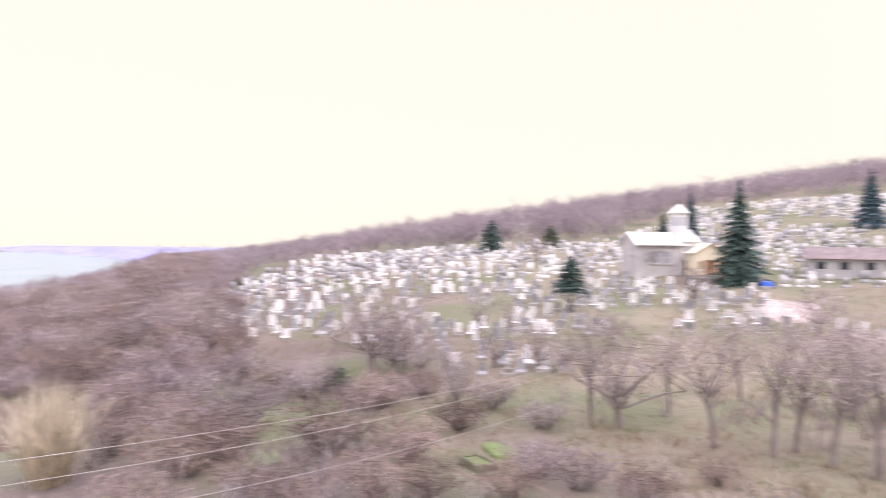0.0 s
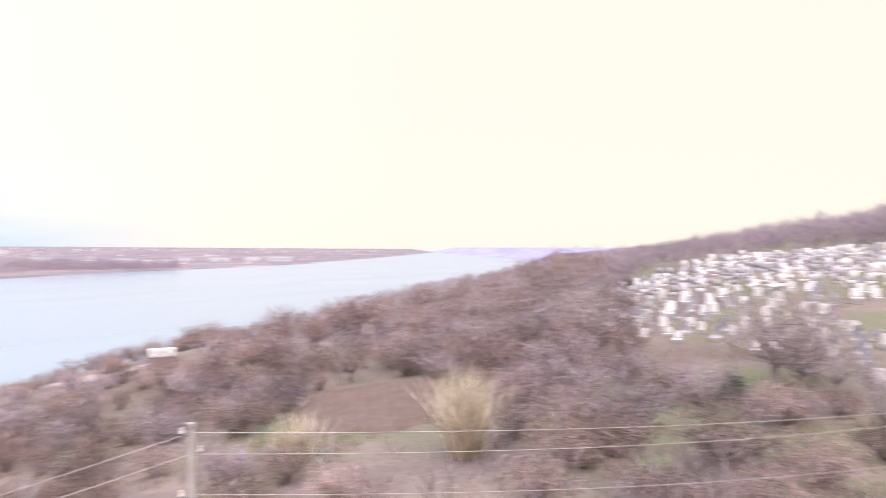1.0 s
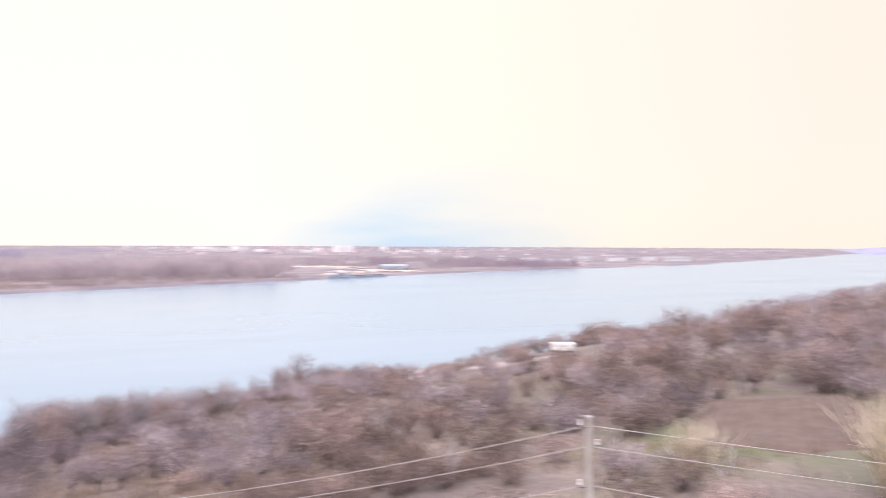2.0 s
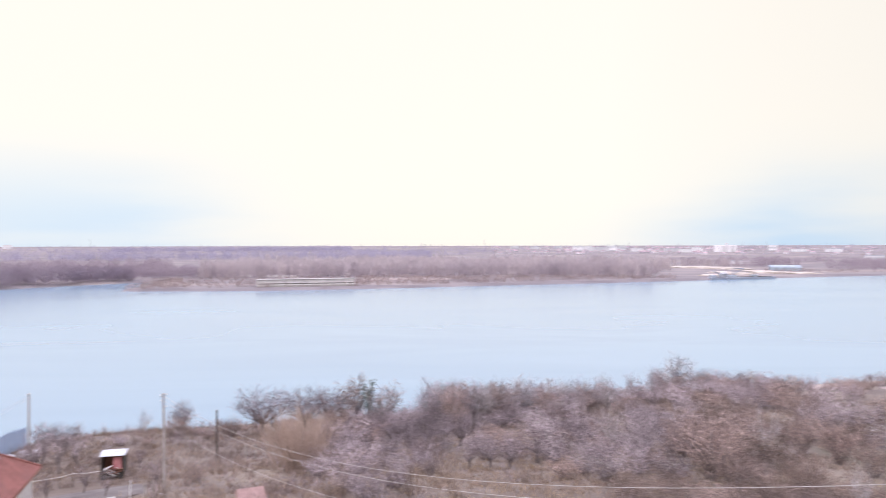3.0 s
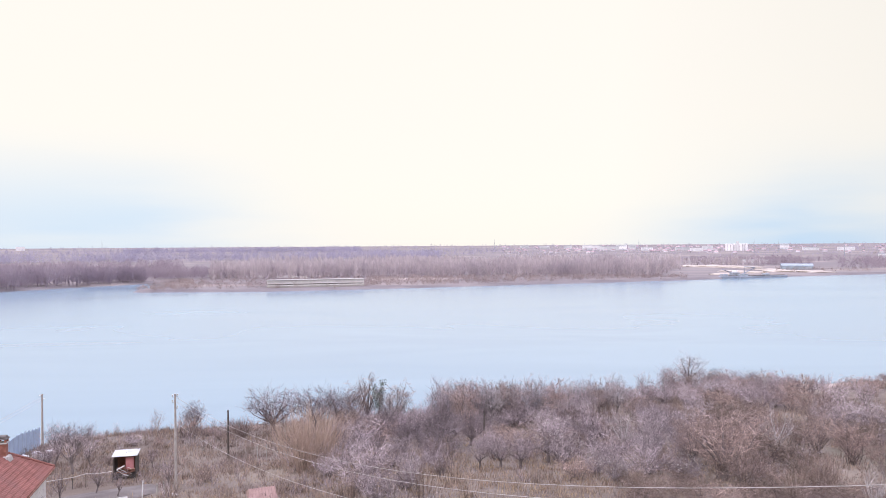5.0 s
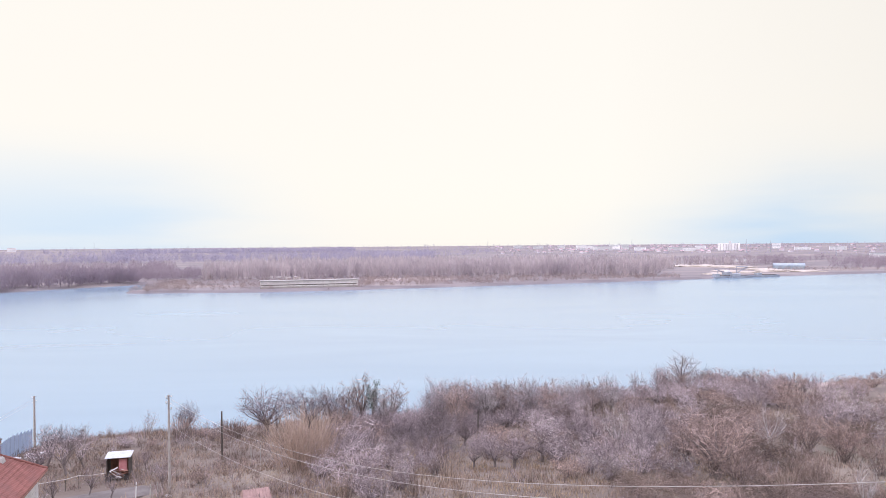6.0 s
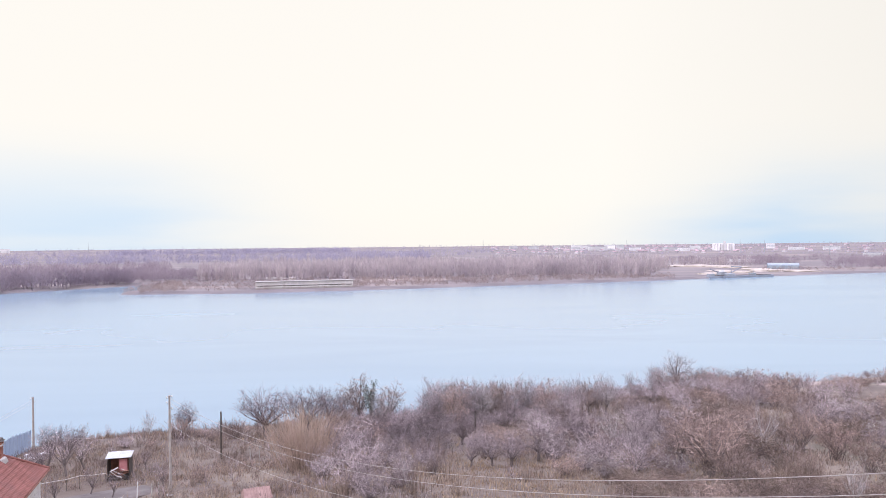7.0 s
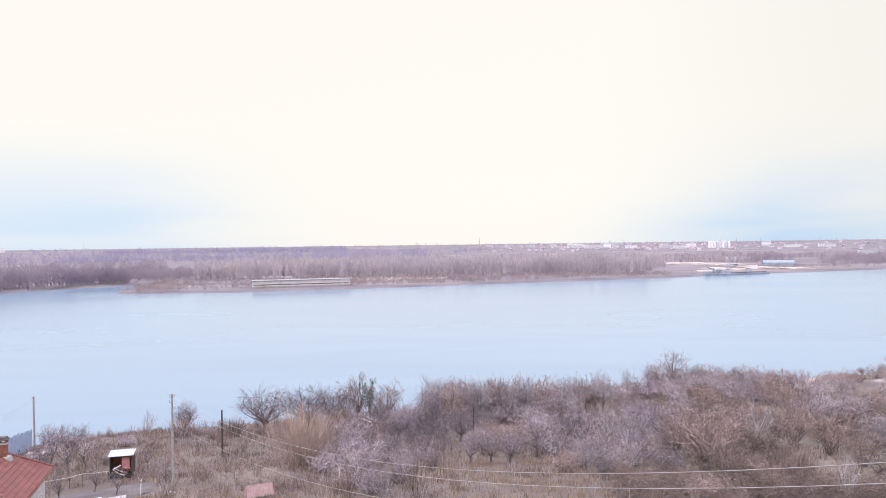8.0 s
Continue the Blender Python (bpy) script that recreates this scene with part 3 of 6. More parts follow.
def far_tree(seed, n=26, h=24.0, w=4.5, thin=0.22):
    """A poplar as seen from afar: a stem and a brush of steep twigs."""
    rng = random.Random(seed)
    tw = Twigs()
    tw.limb(Vector((0, 0, -1)), Vector((0, 0, h * 0.8)), h * 0.012, h * 0.004, 3)
    for i in range(n):
        a = rng.uniform(0, 2 * math.pi)
        z0 = h * rng.uniform(-0.02, 0.72)
        out = w * rng.uniform(0.25, 1.0) * 0.5
        b0 = rng.uniform(0, 2 * math.pi)
        p = Vector((math.cos(b0) * out * 0.6, math.sin(b0) * out * 0.6, z0))
        e = Vector((math.cos(a) * out, math.sin(a) * out, min(h * rng.uniform(0.92, 1.02), z0 + h * rng.uniform(0.18, 0.42))))
        tw.spike(p, e, thin * rng.uniform(0.7, 1.5), rng)
    return tw.arrays()


def far_crown(seed, n=30, h=20.0, w=13.0, thin=0.34):
    """A round-headed tree as seen from afar: a stem and a cloud of short twigs."""
    rng = random.Random(seed)
    tw = Twigs()
    tw.limb(Vector((0, 0, -1)), Vector((0, 0, h * 0.6)), h * 0.011, h * 0.005, 3)
    for i in range(n):
        a, r, z = rng.uniform(0, 2 * math.pi), math.sqrt(rng.random()), rng.uniform(-0.95, 0.85)
        k = r * math.sqrt(1 - z * z) * w * 0.5
        p = Vector((math.cos(a) * k, math.sin(a) * k, h * (0.52 + 0.44 * z)))
        d = turned(Vector((math.cos(a) * 0.35, math.sin(a) * 0.35, 0.8)), 0.3, rng)
        tw.spike(p, p + d * h * rng.uniform(0.12, 0.2), thin * rng.uniform(0.9, 1.8), rng)
    return tw.arrays()


def scatter(name, protos, spots, material, label, category, base=None):
    """Many plants joined into one thing of kind stuff; spots: x, y, size, turn."""
    Vs, Fs, n = [], [], 0
    xy = np.array([s[:2] for s in spots])
    zs = ground(xy[:, 0], xy[:, 1])
    for (x, y, s, a), z in zip(spots, zs):
        V, F = protos[int(abs(x * 7.3 + y * 3.1)) % len(protos)]
        c, sn = math.cos(a), math.sin(a)
        k = np.array([s, s, s * (0.85 + 0.3 * ((x * 1.7 + y) % 1.0))])
        R = np.array([[c, -sn, 0], [sn, c, 0], [0, 0, 1]])
        Vs.append((V * k) @ R.T + (x, y, z))
        Fs.append(F + n)
        n += len(V)
    return tagged(mesh_np(name, np.concatenate(Vs), np.concatenate(Fs), material), label, category, kind="stuff")


RNG = random.Random(7)


def edge_y(x):
    return float(np.interp(x, EDGE_X, EDGE_Y))


def free(x, y):
    """Whether scrub may grow here: not in the yard, the field, the graves or right below the eye."""
    az = math.degrees(math.atan2(-x, y))
    d = math.hypot(x, y)
    if (x + 28) ** 2 / 5 ** 2 + (y - 60) ** 2 / 4.5 ** 2 < 1:
        return False
    u, v = (x - 57) * 0.834 + (y - 37.5) * 0.552, -(x - 57) * 0.552 + (y - 37.5) * 0.834
    if (u / 16) ** 2 + (v / 8) ** 2 < 1:
        return False
    if -61 < az < -49 and 34 < d < 58 and RNG.random() < 0.8:
        return False
    if az < -77 and d > 57:
        return False
    if -15 < az < -4 and d < 57:
        return False
    mx, my = polar(-6.8, 65)
    if ((x - mx) / 7.5) ** 2 + ((y - my) / 5.5) ** 2 < 1:
        return False
    if -36.5 < az < -29.4 and d > 112 and RNG.random() < 0.85:
        return False
    if -44 < az < -38.4 and 122 < d < 152:
        return False
    if (x - 96) ** 2 + (y - 108) ** 2 < 100:
        return False
    return True


def scrub_spots(n, az0, az1, d0, d1, size, clump, keep):
    """Places for plants, in drifts."""
    out = []
    tries = 0
    while len(out) < n and tries < n * 40:
        tries += 1
        az, d = RNG.uniform(az0, az1), math.sqrt(RNG.uniform(d0 * d0, d1 * d1))
        x, y = polar(az, d)
        if y > edge_y(x) + 16 or not free(x, y):
            continue
        drift = noise.noise((x * clump, y * clump, 3.7)) * 0.5 + 0.5
        if drift < keep + RNG.uniform(-0.12, 0.12):
            continue
        out.append((x, y, RNG.uniform(*size), RNG.uniform(0, 6.28)))
    return out


def build_scrub():
    sh = [shrub(s) for s in range(5)]
    sh_b = [shrub(20 + s, 6, 2.1, 1.0) for s in range(4)]
    wi = [withes(40 + s, 34, 4.0, 0.7, 0.016) for s in range(3)]
    pale = [shrub(60 + s, 7, 2.6, 0.5, 3, 0.011, 0.06) for s in range(3)]
    scatter("scrub", sh, scrub_spots(110, -42, 10, 46, 150, (0.5, 1.1), 0.03, 0.36) + scrub_spots(130, -78, -42, 30, 170, (0.8, 1.5), 0.04, 0.45)
            + scrub_spots(110, -80, -58, 46, 122, (0.8, 1.7), 0.05, 0.4) + scrub_spots(40, -126, -98, 27, 54, (0.4, 0.9), 0.08, 0.5) + scrub_spots(60, -98, -78, 27, 56, (0.5, 1.0), 0.08, 0.55)
            + scrub_spots(70, -38, -27, 120, 165, (0.7, 1.3), 0.05, 0.35) + scrub_spots(200, 8, 34, 50, 120, (0.3, 0.8), 0.05, 0.42), M_TWIG, "dense leafless grey-purple thorn scrub on the slope", "scrub")
    low = scrub_spots(80, -128, -98, 27, 56, (0.3, 0.8), 0.07, 0.5) + scrub_spots(50, -98, -78, 27, 58, (0.5, 1.1), 0.07, 0.45) + scrub_spots(160, 9, 21, 46, 78, (0.25, 0.6), 0.07, 0.3)
    scatter("brown_scrub", sh_b, low + scrub_spots(200, 7, 36, 48, 118, (0.25, 0.6), 0.06, 0.36) + scrub_spots(70, -44, 14, 46, 140, (0.5, 1.0), 0.045, 0.5) + scrub_spots(70, -90, -44, 26, 150, (0.8, 1.6), 0.05, 0.5),
            M_TWIG_BROWN, "rusty brown leafless bushes among dry grass", "scrub")
    scatter("straw_scrub", wi, scrub_spots(80, -30, 12, 46, 110, (0.4, 0.8), 0.06, 0.52) + scrub_spots(120, 8, 33, 50, 112, (0.2, 0.42), 0.06, 0.45),
            M_WEED, "tall dry brown weeds and willow shoots", "scrub")
    scatter("pale_scrub", pale, scrub_spots(60, -27, 8, 46, 140, (0.5, 1.0), 0.05, 0.5) + scrub_spots(50, -98, -76, 27, 58, (0.5, 1.1), 0.07, 0.45) + scrub_spots(60, -75, -40, 40, 160, (0.8, 1.5), 0.05, 0.5),
            M_TWIG_PALE, "pale grey leafless bushes with seed heads", "scrub")


build_scrub()


def build_far_woods():
    def grove(n, az0, az1, d0, d1, size, keep=0.0, skip=None):
        """Trees in a stretch of the far plain, thinned in drifts."""
        out, tries = [], 0
        while len(out) < n and tries < n * 12:
            tries += 1
            az, d = RNG.uniform(az0, az1), math.sqrt(RNG.uniform(d0 * d0, d1 * d1))
            x, y = polar(az, d)
            if y < float(np.interp(x, SHORE_X, SHORE_Y)) + 8 or (skip and skip(az, d)):
                continue
            if noise.noise((x * 0.006, y * 0.006, 1.0)) * 0.5 + 0.5 < keep * RNG.uniform(0.8, 1.2):
                continue
            out.append((x, y, RNG.uniform(*size), RNG.uniform(0, 6.28)))
        return out

    def landing(az, d):
        return -29.8 < az < -19.6 and d < 1440

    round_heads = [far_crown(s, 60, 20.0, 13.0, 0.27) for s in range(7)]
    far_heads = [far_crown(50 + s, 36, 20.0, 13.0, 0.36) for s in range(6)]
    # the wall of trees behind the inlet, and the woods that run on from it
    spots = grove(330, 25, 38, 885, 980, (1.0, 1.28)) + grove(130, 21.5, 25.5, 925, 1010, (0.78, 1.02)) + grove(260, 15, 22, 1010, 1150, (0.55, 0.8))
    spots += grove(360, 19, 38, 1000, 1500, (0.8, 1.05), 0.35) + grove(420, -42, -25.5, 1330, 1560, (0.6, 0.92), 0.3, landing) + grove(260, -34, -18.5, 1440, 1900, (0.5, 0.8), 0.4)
    scatter("far_woods", round_heads, spots, M_FAR_TREE_HAZE, "leafless purple-brown woods on the flat far bank, haze in their colour", "woods")
    # belts further off, with haze put into their lilac colour
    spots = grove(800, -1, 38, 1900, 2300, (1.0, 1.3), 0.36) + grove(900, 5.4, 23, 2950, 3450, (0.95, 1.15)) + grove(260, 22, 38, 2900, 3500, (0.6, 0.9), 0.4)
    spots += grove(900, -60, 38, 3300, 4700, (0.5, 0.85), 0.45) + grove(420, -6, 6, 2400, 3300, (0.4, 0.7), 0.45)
    scatter("distant_woods", far_heads, spots, M_FAR_HAZE, "belts of leafless woods on the plain, lilac haze in their colour", "woods")
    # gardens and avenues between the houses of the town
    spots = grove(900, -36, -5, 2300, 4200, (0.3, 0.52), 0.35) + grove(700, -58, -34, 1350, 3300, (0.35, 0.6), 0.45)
    # the garden trees share the material that has haze in its colour
    scatter("town_trees", far_heads, spots, M_FAR_HAZE, "leafless garden trees among the houses across the river", "woods")
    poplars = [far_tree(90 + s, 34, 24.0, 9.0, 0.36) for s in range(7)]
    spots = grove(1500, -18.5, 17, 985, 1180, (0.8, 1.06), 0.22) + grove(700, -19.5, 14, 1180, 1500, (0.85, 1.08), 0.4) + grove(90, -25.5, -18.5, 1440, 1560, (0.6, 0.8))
    scatter("poplar_wood", poplars, spots, M_POPLAR_HAZE, "pale leafless poplars standing behind the far bank, brightened for haze", "woods")
    low = [far_crown(30 + s, 18, 4.4, 5.0, 0.26) for s in range(5)]
    spots = grove(900, 4, 22, 735, 985, (0.4, 1.3), 0.22) + grove(1200, -20, 5, 790, 985, (0.6, 1.35), 0.2) + grove(220, 18, 23, 735, 960, (0.6, 1.3))
    spots += grove(160, -32, -26, 1140, 1330, (0.6, 1.2), 0.55) + grove(600, -62, -31, 1150, 3000, (0.6, 1.5), 0.5)
    scatter("bank_willows", low, spots, M_BANK_SCRUB, "low leafless rusty willows along the far bank", "scrub")


build_far_woods()


def build_hill_woods():
    ft = [far_tree(70 + s, 26, 7.5, 7.0, 0.11) for s in range(6)]
    spots = []
    # behind the graves and along the crest
    for _ in range(5600):
        az = RNG.uniform(-136, -66)
        d = 110 + 340 * RNG.random() ** 1.2
        x, y = polar(az, d)
        if y > edge_y(x) + 10 or (az < -76 and d < float(np.interp(-az, [76, 79, 83, 87, 97, 106, 109, 112, 131], [133, 138, 149, 158, 158, 154, 172, 203, 200])) + 8 * noise.noise((x * .03, y * .03, 0))):
            continue
        spots.append((x, y, RNG.uniform(0.5, 1.0) * float(np.interp(-az, [66, 80, 88, 96, 109], [0.58, 0.62, 0.82, 0.95, 1.06])), RNG.uniform(0, 6.28)))
    # along the bank upstream
    for _ in range(1700):
        x = RNG.uniform(130, 1500)
        y = edge_y(x) + 15 - abs(RNG.gauss(0, 60 + x * 0.06))
        if math.degrees(math.atan2(-x, y)) > -78 or x > 300:
            spots.append((x, y, RNG.uniform(0.3, 0.8), RNG.uniform(0, 6.28)))
    scatter("hill_woods", ft, spots, M_RIDGE_TREE, "bare purple-brown woods along the crest of the hill", "woods")


build_hill_woods()


# ---------------------------------------------------------------- single trees
def mesh_data(name, VF, material):
    ob = mesh_np(name, *VF, material)
    me = ob.data
    bpy.data.objects.remove(ob)
    return me


def crown_kind(seed, twig_mat, bark=None, **k):
    t, c = crown_tree(seed, **k)
    return mesh_data("trunk", t, bark or M_BARK), mesh_data("crown", c, twig_mat), float(c[0][:, 2].max())


KINDS = {
    "orchard": [crown_kind(101 + i, M_TWIG, w=4.4, h=3.8, trunk_h=0.8, limbs=7, branches=60, twigs=420, twig=0.4, r=0.1) for i in range(3)],
    "sapling": [crown_kind(191 + i, M_TWIG, w=3.4, h=4.4, trunk_h=0.9, limbs=8, branches=50, twigs=150, twig=0.5, thin=0.008, flare=0.4, r=0.08, lump=0.5) for i in range(3)],
    "tall": [crown_kind(111 + i, M_TWIG_PALE, w=5.0, h=8.0, trunk_h=2.2, limbs=8, branches=130, twigs=1000, twig=0.75, thin=0.007, flare=0.4, r=0.12, lump=0.5, shell=0.2) for i in range(3)],
    "brown": [crown_kind(121 + i, M_TWIG_BROWN, w=5.0, h=5.2, trunk_h=0.9, limbs=7, branches=80, twigs=800, twig=0.5) for i in range(3)],
    "pale": [crown_kind(131 + i, M_TWIG_PALE, M_BARK_WHITE, w=4.6, h=5.6, trunk_h=0.7, limbs=9, branches=70, twigs=260, twig=0.5, thin=0.008, flare=0.35, r=0.12) for i in range(2)],
    "fruit": [crown_kind(161 + i, M_TWIG_DARK, w=7.6, h=6.2, trunk_h=1.3, limbs=14, branches=230, twigs=1500, twig=0.75, thin=0.007, flare=0.95, r=0.19, lump=0.3, shell=0.2) for i in range(4)],
    "creeper": [crown_kind(171 + i, M_TWIG_BROWN, w=5.0, h=6.6, trunk_h=0.9, limbs=8, branches=90, twigs=1300, twig=0.6, thin=0.009, flare=0.4, droop=0.35, lump=0.6) for i in range(3)],
    "poplar": [crown_kind(181 + i, M_TWIG, w=3.4, h=6.4, trunk_h=0.2, limbs=12, branches=130, twigs=800, twig=0.9, thin=0.007, flare=0.15, r=0.09, lump=0.4) for i in range(4)],
    "wood": [crown_kind(151 + i, M_TWIG_VEIL, M_BARK_PALE, w=6.4, h=9.0, trunk_h=3.4, limbs=10, branches=80, twigs=480, twig=1.0, thin=0.007, flare=0.7, r=0.12, lump=0.8, shell=0.3) for i in range(3)],
    "big": [crown_kind(141 + i, M_TWIG_VEIL, M_BARK_PALE, w=9.5, h=8.4, trunk_h=1.9, limbs=11, branches=150, twigs=900, twig=0.9, thin=0.007, flare=0.9, r=0.2, lump=0.7, shell=0.3) for i in range(3)],
}
TREE_LABELS = {
    "orchard": "low spreading leafless fruit tree with dense grey twigs",
    "sapling": "thin young leafless tree with sparse fine twigs",
    "tall": "tall slender leafless tree with steep grey twigs",
    "brown": "leafless tree with rusty brown twigs and old creepers",
    "pale": "leafless tree with pale whitish limbs above the scrub",
    "fruit": "broad leafless fruit tree with a dome of fine purple-grey twigs",
    "creeper": "leafless tree draped in rusty brown creepers",
    "poplar": "slender leafless tree with many steep fine twigs",
    "wood": "slender leafless tree with a bare trunk and thin brown twigs",
    "big": "broad old leafless tree with dark forked trunk on turf",
}


def plant(kind, az, d, h, wide=1.0, turn=None):
    trunk, crown, top = KINDS[kind][int(abs(az * 3 + d)) % len(KINDS[kind])]
    x, y = polar(az, d)
    s = h / top
    root = thing("tree", Matrix.LocRotScale((x, y, gz(x, y)), Euler((0, 0, (az * 1.7 + d) if turn is None else turn)), (s * wide, s * wide, s)),
                 TREE_LABELS[kind], "tree", "bare trees on the hillside")
    for nm, me in (("trunk", trunk), ("crown", crown)):
        new(nm, me).parent = root
    return root


def plant_to(kind, az, d, el, wide=1.0):
    """A tree whose top stands at this elevation angle from the eye."""
    x, y = polar(az, d)
    return plant(kind, az, d, max(1.8, 50 + math.tan(radians(el)) * d - gz(x, y)), wide)


# the row along the edge of the slope: kind, azimuth, distance, elevation of the top, breadth
for row in [("fruit", 12.4, 97, -10.35, 1.2), ("fruit", 9.0, 99, -10.45, 1.05), ("fruit", 7.4, 102, -10.9, 1.0), ("creeper", 5.0, 104, -9.8, 1.0), ("creeper", 2.6, 103, -10.6, 1.0),
            ("fruit", 3.8, 92, -12.8, 1.1), ("fruit", 18.3, 104, -11.3, 0.8), ("pale", 20.8, 103, -12.0, 0.8), ("pale", 23.6, 106, -12.6, 0.8), ("fruit", 26.2, 92, -12.1, 0.9)]:
    plant_to(*row)
for row in [("fruit", 27.4, 96, -12.0, 0.8), ("pale", 25.2, 100, -12.4, 0.7), ("fruit", 28.0, 86, -13.4, 0.9), ("poplar", -1.0, 108, -10.4, 1.0),
            ("poplar", -2.1, 105, -10.5, 1.0), ("poplar", -3.2, 108, -10.5, 1.0), ("poplar", -4.3, 104, -10.7, 1.0), ("creeper", -5.5, 104, -10.9, 1.1), ("tall", -8.0, 108, -10.1, 0.9)]:
    plant_to(*row)
for row in [("poplar", -6.8, 108, -10.7, 1.1), ("poplar", -9.4, 110, -10.8, 1.2), ("tall", -11.2, 108, -10.6, 1.0), ("poplar", -12.6, 112, -10.2, 1.1), ("tall", -14.4, 113, -9.9, 1.0), ("tall", -16.6, 116, -9.8, 0.9),
            ("tall", -20.2, 126, -8.1, 1.3), ("poplar", -18.6, 124, -9.4, 1.2), ("creeper", -22.2, 126, -9.3, 1.1), ("poplar", -23.4, 128, -9.3, 1.2), ("creeper", -24.6, 128, -9.4, 1.2), ("poplar", -25.8, 130, -9.3, 1.2)]:
    plant_to(*row)
for row in [("creeper", -27.0, 132, -9.6, 1.1), ("creeper", -28.2, 138, -9.9, 1.1), ("fruit", -32.7, 156, -8.9, 0.9), ("creeper", -34.0, 160, -8.6, 1.2), ("orchard", -34.8, 160, -8.0, 1.3), ("orchard", -36.4, 164, -7.6, 1.3),
            ("orchard", -38.2, 167, -7.2, 1.3), ("brown", -43.2, 168, -6.0, 1.4), ("brown", -44.8, 172, -6.0, 1.4), ("brown", -46.4, 180, -6.1, 1.4), ("orchard", -48.6, 190, -6.0, 1.3)]:
    plant_to(*row)
for i, az in enumerate((-0.4, -1.6, -2.7, -3.9, -5.0, -6.2, -7.2, -8.8, -10.2, -11.8, 3.2, 6.0)):
    plant_to(("poplar", "tall", "creeper")[i % 3], az, 98 + (i * 3.1) % 6, -11.3 + (i * 0.23) % 0.5, 1.1)
for i in range(21):
    az = -18.4 - i * 0.5
    plant_to(("poplar", "creeper", "fruit", "poplar", "brown")[i % 5], az, 116 + (i * 3.7) % 14, -9.15 - (i * 0.37) % 0.85, 1.15)
for i in range(24):
    az = -0.8 - i * 0.66
    plant_to(("poplar", "tall", "poplar", "poplar", "brown")[i % 5], az, 100 + (i * 3.7) % 11, -10.3 - (i * 0.31) % 0.8, 1.1)
# on the slope itself
for row in [("pale", -15.1, 74, 6.2, 0.9), ("orchard", 5.4, 80, 4.8, 1.2), ("orchard", -3.9, 66, 3.2, 1.0), ("orchard", -5.6, 67, 3.4, 1.0), ("orchard", -7.2, 66, 3.6, 1.1),
            ("orchard", -9.4, 70, 4.4, 1.2), ("orchard", -10.6, 64, 3.2, 1.0), ("fruit", -0.6, 78, 5.6, 1.2), ("fruit", 2.0, 80, 4.6, 1.1), ("fruit", -3.2, 84, 4.8, 1.1), ("fruit", -11.8, 78, 4.8, 1.0), ("creeper", -20.5, 66, 5.2, 1.2), ("poplar", -29.0, 84, 5.0, 1.3),
            ("pale", -32.2, 50, 4.2, 0.8), ("pale", -26.2, 76, 5.6, 1.1), ("brown", -22.5, 62, 6.0, 1.4), ("pale", -54.2, 86, 8.0, 0.7)]:
    plant(*row)
for row in [("sapling", 26.4, 80, 5.2, 1.1), ("sapling", 25.2, 83, 4.4, 1.0), ("sapling", 27.6, 88, 5.0, 1.0), ("sapling", 28.2, 84, 4.2, 0.9), ("sapling", 25.0, 68, 2.8, 1.0), ("sapling", 27.2, 66, 3.0, 0.9), ("sapling", 23.6, 64, 2.6, 0.9), ("sapling", 21.2, 78, 2.6, 1.0), ("sapling", 20.0, 66, 2.6, 1.0), ("pale", 17.6, 84, 2.6, 0.9)]:
    plant(*row)
# round the graves
for row in [("big", -107.0, 47, 8.4, 1.1), ("wood", -104.7, 48, 9.6, 0.9), ("wood", -113.8, 43, 9.2, 1.0), ("wood", -117.8, 42, 9.8, 1.0), ("wood", -119.3, 43, 9.6, 1.0), ("wood", -110.6, 50, 7.6, 1.0), ("wood", -115.6, 54, 8.0, 1.0),
            ("wood", -121.6, 41, 9.6, 1.0), ("wood", -124.4, 40, 10.4, 1.1), ("big", -122.8, 52, 8.0, 1.1), ("big", -87.4, 62, 9.4, 1.2), ("big", -90.0, 63, 7.4, 1.1), ("tall", -94.2, 47, 5.0, 0.9),
            ("pale", -99.0, 142, 10.5, 0.8), ("big", -74.5, 80, 9.0, 1.2), ("big", -72.0, 90, 9.0, 1.2), ("big", -127.5, 44, 9.0, 1.0)]:
    plant(*row)
for i in range(26):
    az, d = -64.0 - (i * 7.7) % 11, 78 + (i * 13.3) % 70
    plant("big" if i % 3 else "brown", az, d, 5.5 + (i * 1.3) % 3.5, 1.1)
for i in range(24):
    az, d = -44.0 - (i * 5.3) % 21, 84 + (i * 17.1) % 85
    plant("brown" if i % 3 else "orchard", az, d, 4.6 + (i * 1.1) % 2.5, 1.2)
for i in range(11):
    az, d = -84.0 - (i * 4.7) % 21, 58 + (i * 11.3) % 22
    plant("wood" if i % 2 else "big", az, d, 3.6 + (i * 1.7) % 3.0, 1.2)
for i in range(9):
    az, d = -97.0 - (i * 5.9) % 32, 62 + (i * 23.7) % 80
    plant("orchard", az, d, 3.5 + (i * 1.1) % 2.5, 1.1)


